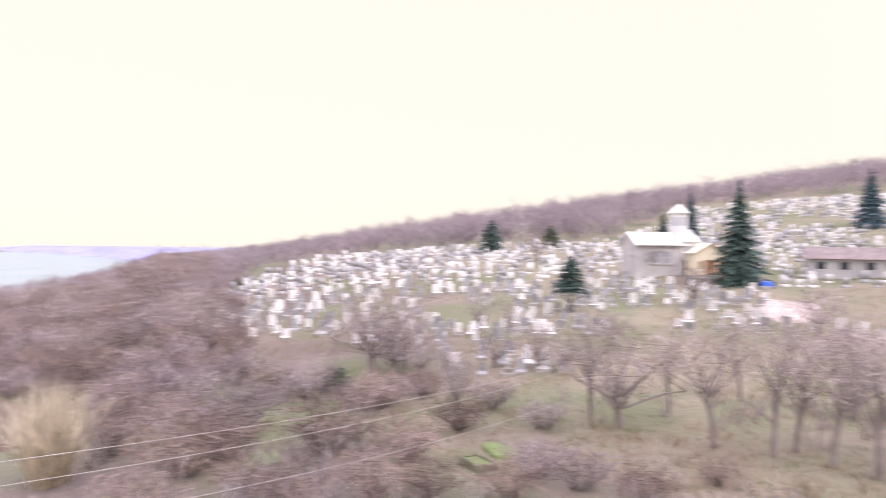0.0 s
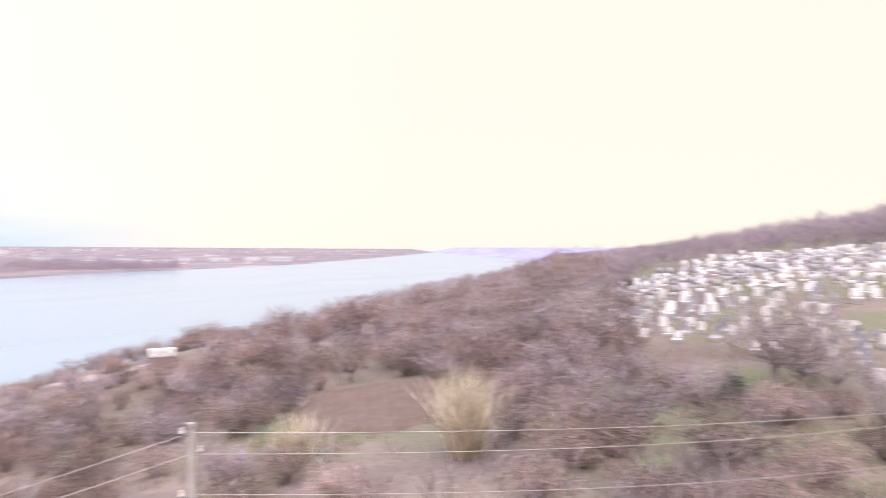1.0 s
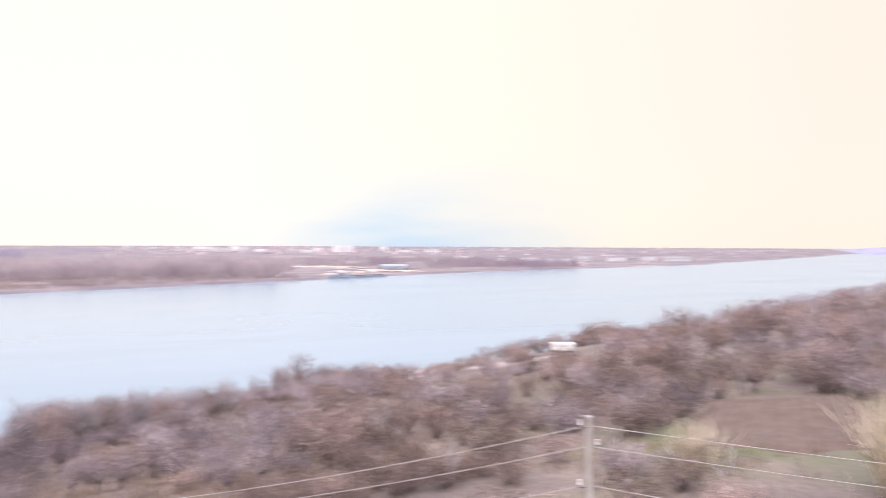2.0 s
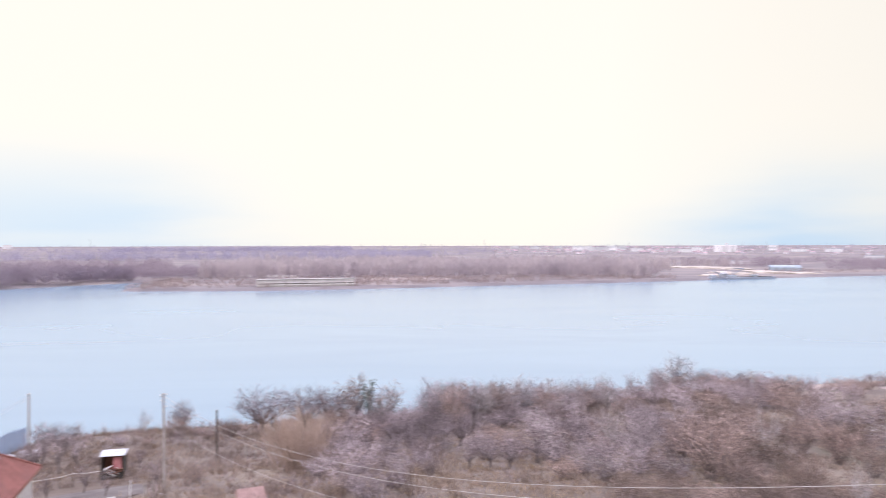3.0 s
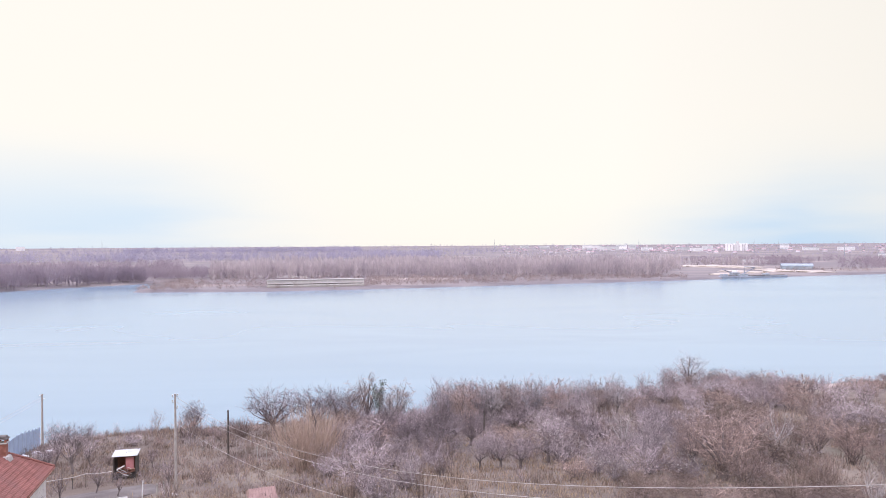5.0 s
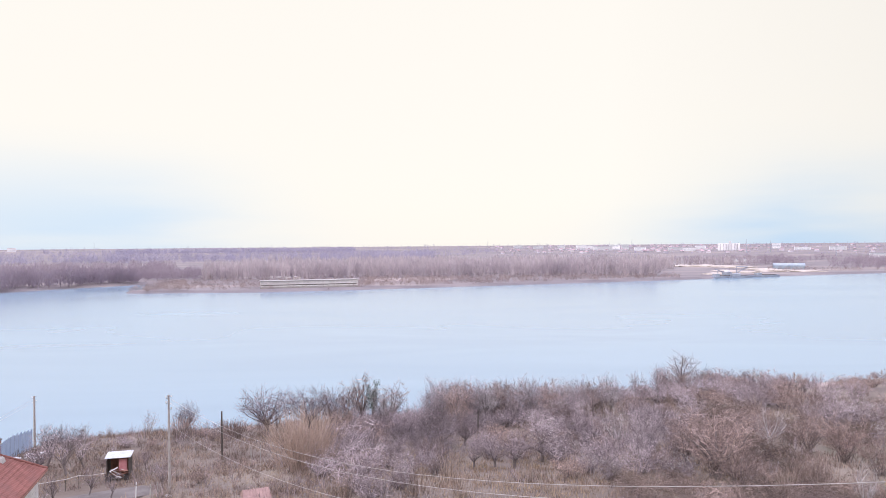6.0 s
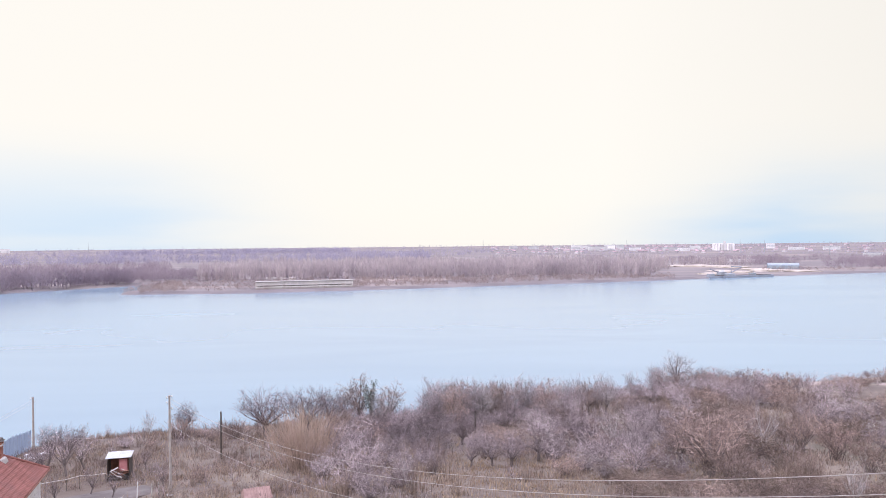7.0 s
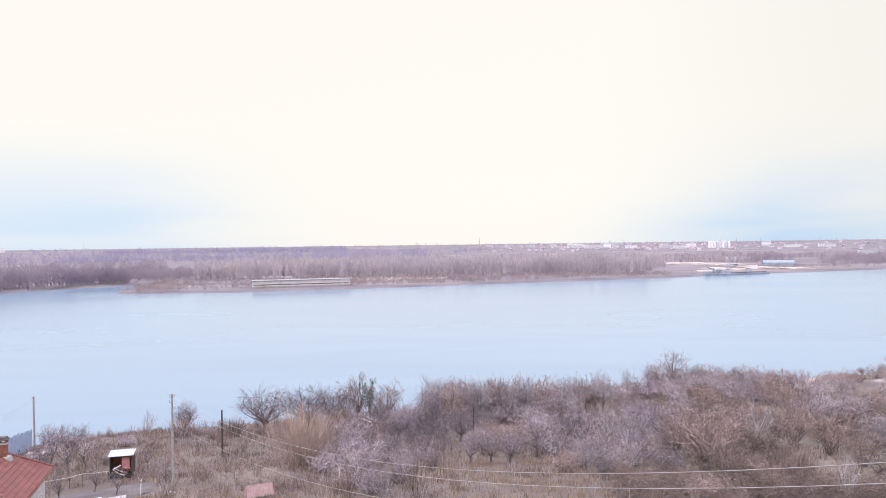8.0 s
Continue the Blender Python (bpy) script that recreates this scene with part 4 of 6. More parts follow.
# ---------------------------------------------------------------- conifers
def conifer_arrays(seed, h, w, whorls=20, per=11, droop=0.35, power=0.9, base=0.06):
    rng = random.Random(seed)
    tw = Twigs()
    for k in range(whorls):
        f = k / (whorls - 1)
        z = h * (base + (0.98 - base) * f)
        reach = w * 0.5 * max(0.05, (1 - f) ** power)
        for i in range(per):
            a = 2 * math.pi * (i + rng.uniform(-0.4, 0.4)) / per + k
            L = reach * rng.uniform(0.6, 1.15)
            out = Vector((math.cos(a), math.sin(a), 0))
            side = Vector((-math.sin(a), math.cos(a), 0))
            p = Vector((0, 0, min(h, max(h * base * 0.8, z + rng.uniform(-0.6, 0.6) * h / whorls))))
            e = p + out * L + Vector((0, 0, -droop * L + (0.5 * L if f > 0.9 else 0)))
            tw.spike(p, e, 0.05 + 0.03 * h / 10, rng)
            for j in range(7):
                q = p + (e - p) * (0.2 + 0.12 * j + rng.uniform(-0.04, 0.04))
                for s in (-1, 1):
                    tip = q + (out * 0.5 + side * s * 0.8).normalized() * L * 0.34 * rng.uniform(0.6, 1.1) + Vector((0, 0, -0.12 * L * rng.uniform(0.2, 1.4)))
                    tw.spike(q, tip, 0.045 + 0.008 * h, rng)
    tw.spike(Vector((0, 0, h * 0.95)), Vector((0, 0, h * 1.04)), 0.05, rng)
    return tw.arrays()


def conifer(az, d, h, w, label, name="spruce", seed=1, power=0.9, droop=0.35, material=None, base=0.06):
    x, y = polar(az, d)
    root = thing(name, pose(x, y, gz(x, y) - 0.05), label, name, "evergreens in the graveyard")
    bm = rod(bmesh.new(), (0, 0, -0.3), (0, 0, h * 0.9), 0.02 * h, 0.004 * h, 8)
    part("trunk", bm, M_BARK, root)
    ob = mesh_np("crown", *conifer_arrays(seed, h, w, int(14 + h), 12, droop, power, base), material or M_SPRUCE)
    ob.parent = root
    return root


M_BLUESPRUCE = mat("blue_green_needles", (0.05, 0.095, 0.12), (0.09, 0.15, 0.175), 0.8, 0.8, 0, fine=5)
M_THUJA = mat("dull_green_needles", (0.085, 0.105, 0.075), (0.13, 0.155, 0.105), 0.8, 0.8, 0, fine=5)
conifer(-115.3, 104, 13.8, 9.0, "large dark green spruce standing beside the chapel", seed=2)
conifer(-111.9, 136, 10.4, 4.6, "slim blue-green spruce behind the chapel", seed=3, material=M_BLUESPRUCE)
conifer(-109.9, 138, 7.0, 4.0, "small dark spruce behind the chapel", seed=4)
conifer(-123.7, 150, 10.5, 7.0, "dark blue-green spruce among the upper graves", seed=5, material=M_BLUESPRUCE)
conifer(-96.7, 138, 6.2, 5.4, "dense dark green round juniper at the graveyard edge", "juniper", 6, 0.45, 0.1)
conifer(-103.0, 84, 6.6, 4.0, "dark green pine rising over the lower graves", "pine", 7, 0.5, 0.1, base=0.42)
conifer(-101.4, 142, 4.4, 4.6, "dull green thuja behind the graves", "thuja", 8, 0.5, 0.1, M_THUJA)

def build_ivy():
    """Ivy that has climbed to the top of a small dead tree."""
    rng = random.Random(77)
    x, y = polar(4.1, 101)
    g = gz(x, y)
    root = thing("ivy_tree", pose(x, y, g), "dead stem overgrown with dark green ivy among leafless trees", "tree")
    bm = bmesh.new()
    H = 50 + math.tan(radians(-10.9)) * 101 - g
    tips = [(0.5, 0.1, H), (-0.7, 0.3, H * 0.9), (0.1, -0.4, H * 0.8)]
    for t in tips:
        rod(bm, (0, 0, -0.2), (t[0] * 0.3, t[1] * 0.3, H * 0.5), 0.09, 0.06, 6)
        rod(bm, (t[0] * 0.3, t[1] * 0.3, H * 0.5), t, 0.06, 0.02, 6)
    part("trunk", bm, M_BARK, root)
    tw = Twigs()
    for t in tips:
        for _ in range(260):
            k = rng.uniform(0.45, 1.0)
            p = Vector((t[0] * k, t[1] * k, t[2] * k)) + Vector((rng.gauss(0, 0.24), rng.gauss(0, 0.24), rng.gauss(0, 0.18)))
            tw.spike(p, p + Vector((rng.gauss(0, 0.13), rng.gauss(0, 0.13), -0.12)), 0.075, rng)
    ob = mesh_np("ivy", *tw.arrays(), M_IVY)
    ob.parent = root


M_IVY = mat("dark_ivy_leaves", (0.055, 0.075, 0.065), (0.12, 0.145, 0.115), 0.8, 0.6, 0, fine=5, speckle=0.5)
build_ivy()
conifer(-84.6, 58, 1.5, 3.0, "low dark green juniper bush beside the graves", "juniper", 9, 0.35, 0.05, M_THUJA)


# ---------------------------------------------------------------- bushes that stand alone
def willow_bush(VF, az, d, size, material, label, wide=1.0):
    """Stems and the finer shoots on them, as two parts."""
    x, y = polar(az, d)
    root = thing("willow_bush", Matrix.LocRotScale((x, y, gz(x, y)), Euler((0, 0, az)), (size * wide, size * wide, size)), label, "bush")
    V, F = VF
    F = F.reshape(-1, 10, 3)
    for name, faces in (("sheaf", F[:, :6]), ("crown", F[:, 6:])):
        used, index = np.unique(faces.reshape(-1, 3), return_inverse=True)
        mesh_np(name, V[used], index.reshape(-1, 3), material).parent = root
    return root


def mound_kind(seed, twig_mat, seeds=0, **k):
    """A rounded thicket: wood and a lumpy crown of fine twigs, some hung with seed heads."""
    wood, fine = crown_tree(seed, trunk_h=0.1, **k)
    V, F = fine
    heads = 0
    if seeds:
        rng = random.Random(seed)
        tw = Twigs()
        top = V[V[:, 2] > np.percentile(V[:, 2], 62)]
        for _ in range(seeds // 7):
            c = Vector(top[rng.randrange(len(top))].tolist())
            for _ in range(7):
                p = c + Vector((rng.gauss(0, 0.2), rng.gauss(0, 0.2), rng.gauss(0, 0.1)))
                tw.spike(p, p + Vector((rng.gauss(0, 0.06), rng.gauss(0, 0.06), 0.07)), 0.035, rng)
        SV, SF = tw.arrays()
        heads = len(SF)
        V, F = np.concatenate([V, SV]), np.concatenate([F, SF + len(V)])
    WV, WF = wood
    crown = mesh_data("crown", (np.concatenate([V, WV]), np.concatenate([F, WF + len(V)])), twig_mat)
    crown.materials.append(M_SEED)
    crown.materials.append(M_BARK)
    crown.polygons.foreach_set("material_index", np.r_[np.zeros(len(F) - heads, np.int32), np.ones(heads, np.int32), np.full(len(WF), 2, np.int32)])
    return crown, ((wood, M_BARK), ((V, F), twig_mat))


def thicket(kind, az, d, size, wide=1.0):
    """A thicket of its own; those far up or down the slope are joined at the end."""
    (crown, arrays), label = MOUNDS[kind][int(abs(az * 7 + d)) % len(MOUNDS[kind])]
    x, y = polar(az, d)
    m = Matrix.LocRotScale((x, y, gz(x, y)), Euler((0, 0, az * 2.3 + d)), (size * wide, size * wide, size))
    if d > 102:
        for (V, F), mat_ in arrays:
            FAR_THICKETS.setdefault(mat_.name, []).append((V @ np.array(m.to_3x3()).T + np.array(m.translation), F))
        return
    ob = new("thicket", crown)
    ob.matrix_basis = m
    tagged(ob, label, "bush", "thickets on the hillside")


def join_far_thickets():
    for name, label in (("dark_bark", "dark bare stems of the thickets down the slope"), ("grey_purple_twigs", "purple-grey leafless thickets down the slope"),
                        ("rusty_brown_twigs", "rusty brown leafless thickets down the slope"), ("dark_brown_creepers", "dull brown thickets down the slope")):
        Vs, Fs, n = [], [], 0
        for V, F in FAR_THICKETS.get(name, []):
            Vs.append(V); Fs.append(F + n); n += len(V)
        if Vs:
            tagged(mesh_np("far_thickets", np.concatenate(Vs), np.concatenate(Fs), bpy.data.materials[name]), label, "scrub", kind="stuff")


FAR_THICKETS = {}


def mounds(n, seed, mat_, label, seeds=0, **k):
    return [(mound_kind(seed + i, mat_, seeds, **k), label) for i in range(n)]


MOUNDS = {
    "p": mounds(3, 7000, M_TWIG, "rounded purple-grey leafless thicket on the slope", w=5.2, h=2.9, limbs=16, branches=130, twigs=500, twig=0.6, thin=0.014, r=0.08),
    "b": mounds(3, 7100, M_TWIG_BROWN, "rounded rusty brown thicket of arching leafless stems", w=5.0, h=2.8, limbs=16, branches=130, twigs=540, twig=0.6, thin=0.014, r=0.08, droop=0.55),
    "w": mounds(3, 7200, M_CREEPER, "rounded dull brown thicket overgrown with dry creepers", w=5.0, h=2.6, limbs=14, branches=130, twigs=540, twig=0.55, thin=0.014, r=0.07, droop=0.45),
    "g": mounds(2, 7300, M_TWIG, "grey thicket overgrown with pale seed heads", 320, w=4.6, h=2.8, limbs=15, branches=130, twigs=500, twig=0.55, thin=0.014, r=0.08, droop=0.3),
    "u": mounds(3, 7400, M_TWIG, "upright purple-grey leafless bush with steep stems", w=3.6, h=3.6, limbs=16, branches=80, twigs=520, twig=0.65, thin=0.012, r=0.07, flare=0.3),
    "o": mounds(2, 7500, M_TWIG_BROWN, "tall rusty bush of steep branching stems", w=4.4, h=4.2, limbs=18, branches=90, twigs=620, twig=0.75, thin=0.012, r=0.08, flare=0.3),
}
for row in [(-73.2, 41, 1.5, "w"), (-75.8, 43, 1.35, "w"), (-84.2, 42, 1.55, "w"), (-88.0, 52, 1.2, "b"), (-77.5, 36, 0.9, "w"), (-45.0, 34, 1.0, "b"), (-36.0, 33, 1.2, "b"), (-66.0, 30, 0.8, "b"), (-57.0, 34, 0.7, "b"),
            (-92.0, 33, 1.0, "w"), (-100.5, 36, 0.9, "p"), (-80.0, 33, 0.9, "w"), (-87.5, 33, 1.0, "b"), (-98.5, 33, 0.9, "w"), (-104.0, 34, 0.8, "p"), (-109.0, 33, 0.7, "w"), (-114.0, 36, 0.6, "w"), (-90.5, 39, 1.1, "b"), (-94.5, 45, 1.1, "w"), (-70.0, 36, 1.0, "b"),
            (-82.0, 56, 1.1, "p"), (-79.0, 58, 1.2, "w"), (-91.5, 55, 0.8, "b"), (-97.0, 50, 0.8, "p"), (-101.0, 46, 0.8, "p"), (-68.5, 62, 1.3, "b"), (-71.5, 70, 1.4, "b"), (-66.5, 78, 1.6, "b")]:
    thicket(row[3], row[0], row[1], row[2])


def mound_spots(n, az0, az1, d0, d1, size, kinds, seed, apart=0.62, keep=0.0):
    """Thickets that crowd each other without standing in one another; the kinds run in drifts."""
    rng = random.Random(seed)
    tries = 0
    while n > 0 and tries < 4000:
        tries += 1
        az, d = rng.uniform(az0, az1), math.sqrt(rng.uniform(d0 * d0, d1 * d1))
        x, y = polar(az, d)
        s = rng.uniform(*size)
        if y > edge_y(x) + 6 or not free(x, y) or any(math.hypot(x - a, y - b) < 2.5 * apart * (s + c) for a, b, c in TAKEN):
            continue
        f = noise.noise((x * 0.045, y * 0.045, 5.5))
        if f * 0.5 + 0.5 < keep:
            continue
        TAKEN.append((x, y, s))
        thicket(kinds[int((f * 1.2 + 0.5 + rng.uniform(-0.18, 0.18)) * len(kinds)) % len(kinds)], az, d, s)
        n -= 1


TAKEN = []
# the rusty wood right of the middle, the purple one before it, the tangled slope and the bank upstream
mound_spots(34, -37, -20, 57, 92, (0.8, 1.45), "bwowwgw", 1)
mound_spots(44, -37, -9, 84, 122, (0.85, 1.35), "pupgupb", 2, 0.5)
mound_spots(30, -20, -9, 60, 88, (0.7, 1.2), "pgubpgw", 3)
mound_spots(30, -9, 8, 68, 104, (0.75, 1.3), "pupubp", 4, 0.56)
mound_spots(22, -37, -14, 47, 58, (0.6, 1.0), "wwwbw", 9)
mound_spots(8, -2, 9, 52, 68, (0.7, 1.15), "pup", 5)
mound_spots(120, -80, -37, 48, 160, (0.9, 1.6), "bpwbpo", 6, 0.44)
mound_spots(34, -58, -37, 58, 150, (0.8, 1.5), "bwpob", 16, 0.36)
mound_spots(40, -80, -58, 60, 128, (1.0, 1.7), "bpbwp", 7, 0.5)
mound_spots(18, 8, 33, 60, 104, (0.3, 0.6), "wbp", 8)
for i in range(34):
    az = -42.2 - (i * 3.7) % 8.6
    d = 160 + (i * 5.3) % 22
    x, y = polar(az, d)
    top = float(np.interp(-az, [42, 43.2, 46, 48, 51], [-6.9, -6.0, -6.1, -6.3, -6.2])) - (i % 5) * 0.12
    thicket("bpw"[i % 3], az, d, min(2.0, max(0.5, (50 + math.tan(radians(top)) * d - gz(x, y)) / 3.0)))
for az, el in [(-34.2, -8.8), (-35.0, -8.4), (-36.0, -8.0), (-37.0, -7.7), (-38.0, -7.4), (-39.0, -7.2), (-40.0, -7.0)]:
    d = 166
    x, y = polar(az, d)
    thicket("b", az, d, min(1.5, max(0.45, (50 + math.tan(radians(el)) * d - gz(x, y)) / 3.0)))
for az, d, k, size in [(-23.0, 49, "b", 0.8), (-26.0, 51, "w", 0.9), (-29.0, 49, "b", 0.8), (-32.5, 51, "w", 0.9), (-50.0, 44, "b", 0.9), (-54.0, 38, "b", 0.8), (-46.5, 40, "w", 1.0), (-40.0, 36, "b", 0.9)]:
    thicket(k, az, d, size)
for i in range(18):
    thicket("pubpw"[i % 5], -16.4 - i * 0.62, 109 + (i * 4.3) % 9, 0.85 + (i * 0.23) % 0.4)
for az, d, size in ((-31.6, 140, 0.7), (-33.6, 146, 0.9), (-32.6, 130, 0.8), (-30.9, 128, 0.9), (-30.2, 136, 0.6), (-34.6, 134, 0.9), (-31.8, 120, 1.0)):
    thicket("bw"[int(d) % 2], az, d, size)
for i in range(17):
    thicket("pupb"[i % 4], 6.5 - i * 1.15, 94 + (i * 4.3) % 7, 0.8 + (i * 0.23) % 0.4)
join_far_thickets()
willow_bush(withes(301, 300, 6.4, 1.0, 0.02), -64.2, 45, 1.0, M_TWIG_STRAW, "tall bleached straw-coloured willow bush beside the ploughed field")
willow_bush(withes(302, 300, 6.2, 2.0, 0.013), 9.6, 69, 1.1, mat("orange_willow_shoots", (0.34, 0.25, 0.205), (0.48, 0.37, 0.305), 0.3, 0.9, 0), "wide willow bush with orange-brown upright shoots", 1.2)
willow_bush(withes(303, 160, 3.6, 1.2, 0.016), -51.0, 50, 1.0, M_TWIG_STRAW, "pale tan willow bush in rough grass")
willow_bush(withes(304, 200, 3.4, 1.4, 0.007), -29.0, 57, 1.0, M_WEED, "spray of dull brown upright willow shoots")
willow_bush(withes(305, 160, 3.2, 1.4, 0.016), 18.5, 97, 1.0, M_TWIG_BROWN, "low brown willow bush near the edge of the slope")
willow_bush(withes(306, 160, 2.8, 1.4, 0.016), 15.0, 94, 1.0, M_TWIG_BROWN, "low brown willow bush near the edge of the slope")


# ---------------------------------------------------------------- grass
def build_grass():
    def tuft(seed, n=9, h=0.36):
        rng = random.Random(seed)
        tw = Twigs()
        for _ in range(n):
            p = Vector((rng.uniform(-.5, .5), rng.uniform(-.5, .5), -0.05))
            tw.spike(p, p + Vector((rng.gauss(0, .3), rng.gauss(0, .3), 1)).normalized() * h * rng.uniform(0.6, 1.3), 0.022, rng)
        return tw.arrays()
    dry = [tuft(s) for s in range(5)]
    spots = []
    for _ in range(14000):
        az, d = RNG.uniform(-128, 34), RNG.uniform(26, 112)
        x, y = polar(az, d)
        if y < edge_y(x) + 8 and noise.noise((x * .07, y * .07, 9)) > -0.12:
            spots.append((x, y, RNG.uniform(0.5, 1.6), RNG.uniform(0, 6.28)))
    for _ in range(3600):
        x, y = polar(RNG.uniform(-24, 24), RNG.uniform(45, 78))
        if ((x + 28) / 5.5) ** 2 + ((y - 60) / 5) ** 2 < 1:
            continue
        spots.append((x, y, RNG.uniform(0.4, 1.1), RNG.uniform(0, 6.28)))
    scatter("dry_grass", dry, spots, M_STRAW, "tufts of dry straw-coloured winter grass", "grass")
    weeds = [tuft(50 + s, 14, 0.62) for s in range(5)]
    spots = []
    while len(spots) < 7000:
        az, d = RNG.uniform(-36, 35), math.sqrt(RNG.uniform(45 ** 2, 115 ** 2))
        x, y = polar(az, d)
        if y < edge_y(x) + 6 and ((x + 28) / 5.5) ** 2 + ((y - 60) / 5) ** 2 > 1 and noise.noise((x * .09, y * .09, 4)) > -0.3:
            spots.append((x, y, RNG.uniform(0.4, 1.3) * (1.0 if free(x, y) else 0.6), RNG.uniform(0, 6.28)))
    scatter("dry_weeds", weeds, spots, M_WEED, "brown dry weeds standing in the rough grass", "weeds")
    green = [tuft(20 + s, 10, 0.22) for s in range(4)]
    spots = []
    for _ in range(5000):
        az, d = RNG.uniform(-128, -45), math.sqrt(RNG.uniform(28 ** 2, 75 ** 2))
        x, y = polar(az, d)
        if noise.noise((x * .075, y * .075, 2)) > 0.12:
            spots.append((x, y, RNG.uniform(0.6, 1.5), RNG.uniform(0, 6.28)))
    scatter("green_grass", green, spots, mat("green_blades", (0.10, 0.14, 0.04), (0.17, 0.21, 0.07), 0.3, 0.8, 0), "short green turf in patches on the hillside", "grass")


build_grass()


# ---------------------------------------------------------------- ground patches
def patch(name, cx, cy, rx, ry, rz, lift, material, label, category, ridges=0.0, jag=0.12, n=30):
    """A sheet lying on the land with an uneven outline, and furrows where it is ploughed."""
    bm = bmesh.new()
    rows_ = []
    for j in range(n + 1):
        line = []
        for i in range(n + 1):
            u, v = 2 * i / n - 1, 2 * j / n - 1
            r = max(abs(u), abs(v))
            q = 1 + jag * noise.noise((u * 2 + cx, v * 2 + cy, 0.5)) - 0.18 * r * (u * u * v * v)
            x0, y0 = u * rx * q, v * ry * q
            a = radians(rz)
            x, y = cx + x0 * math.cos(a) - y0 * math.sin(a), cy + x0 * math.sin(a) + y0 * math.cos(a)
            edge = min(1.0, (1 - r) * 6)
            z = gz(x, y) + (lift + ridges * (0.5 + 0.5 * math.sin(j * math.pi))) * edge - 0.12 * (1 - edge)
            if ridges:
                z += ridges * (j % 2) * edge
            line.append(bm.verts.new((x, y, z)))
        rows_.append(line)
    for j in range(n):
        for i in range(n):
            bm.faces.new((rows_[j][i], rows_[j][i + 1], rows_[j + 1][i + 1], rows_[j + 1][i]))
    return tagged(part(name, bm, material), label, category, kind="structure")


M_BANK = mat("pale_clay", (0.31, 0.245, 0.205), (0.46, 0.385, 0.33), 0.3, 0.95, 0.3)
patch("ploughed_field", 57, 37.5, 15, 7.5, 33.5, 0.22, M_SOIL, "small ploughed field of bare brown soil", "field", ridges=0.12)
patch("yard", -27.5, 60, 4.6, 3.6, 20, 0.14, M_YARD, "grey trodden yard with patches of concrete", "yard")
px_, py_ = polar(-118.8, 88)
patch("gravel_path", px_, py_, 5.5, 3.2, -30, 0.25, M_PATH, "pinkish gravel path between the graves", "path")
patch("turf", *polar(-79.0, 42), 1.5, 1.2, 10, 0.2, mat("fresh_turf", (0.115, 0.16, 0.055), (0.165, 0.215, 0.08), 0.8, 0.9, 0.5), "bright green turf between brown bushes", "grass")
patch("bare_bank", *polar(-30.4, 150), 3.5, 4.0, 20, 0.25, M_BANK, "bare pale clay showing along the bluff edge", "bank")
patch("bare_bank", *polar(-52.0, 243), 26, 5.0, 21, 0.4, M_BANK, "bare pale clay along the top of the bluff", "bank")
patch("dry_slope", *polar(-36.6, 138), 9, 7, 30, 0.2, M_DRYFIELD, "bleached dry grass on the spur above the river", "grass")
patch("turf", *polar(-97.5, 41), 1.6, 0.8, 10, 0.2, bpy.data.materials["fresh_turf"], "bright green turf on the hillside", "grass")


# ---------------------------------------------------------------- utility poles and wires
def utility_pole(az, d, top, label, arms=(), r=0.13, material=None, square=True):
    """arms: heights below the top of the insulators, on alternate sides."""
    x, y = polar(az, d)
    g = gz(x, y)
    h = top - g
    root = thing("utility_pole", pose(x, y, g, 0, 0, az + 25), label, "utility pole")
    m = material or M_POLE
    if square:
        part("shaft", one_box(0, 0, -0.4, r * 2, r * 1.7, h + 0.4, bevel=0.02, taper=0.68), m, root)
        part("cap", one_box(0, 0, h - 0.06, r * 1.75, r * 1.5, 0.12, bevel=0.02), m, root)
    else:
        part("shaft", rod(bmesh.new(), (0, 0, -0.4), (0, 0, h), r, r * 0.75, 10), m, root)
    for i, a in enumerate(arms):
        s = 1 if i % 2 else -1
        pin = rod(bmesh.new(), (s * r * 0.6, 0, h - a), (s * (r + 0.12), 0, h - a), 0.015)
        rod(pin, (s * (r + 0.12), 0, h - a), (s * (r + 0.12), 0, h - a + 0.12), 0.015)
        hook = part("bracket", pin, M_SOOT_SHADE, root)
        ins = rod(bmesh.new(), (s * (r + 0.12), 0, h - a + 0.08), (s * (r + 0.12), 0, h - a + 0.15), 0.05, 0.04, 10)
        rod(ins, (s * (r + 0.12), 0, h - a + 0.15), (s * (r + 0.12), 0, h - a + 0.21), 0.03, 0.045, 10)
        part("insulator", ins, M_PORCELAIN, root)
    return root


utility_pole(-42.97, 19, 45.45, "square concrete utility pole carrying three wires", (0.24, 0.78, 1.80), r=0.12)
utility_pole(19.55, 64, 37.35, "weathered concrete utility pole with insulators, standing in scrub", (0.2, 0.2, 0.65, 1.2), r=0.10)
utility_pole(28.3, 113, 29.3, "grey concrete pole at the end of the blue fence", (0.2, 0.7), r=0.14)
utility_pole(15.75, 80, 32.1, "short dark tarred wooden pole", r=0.11, material=M_WOODPOLE, square=False)
utility_pole(-4.3, 81, 30.8, "thin dark wooden pole in the thicket", r=0.09, material=M_WOODPOLE, square=False)
utility_pole(-104.7, 50, 42.9, "slender grey wooden pole among bare trees", (0.2, 0.45, 2.45), r=0.09, material=M_WOODPOLE, square=False)


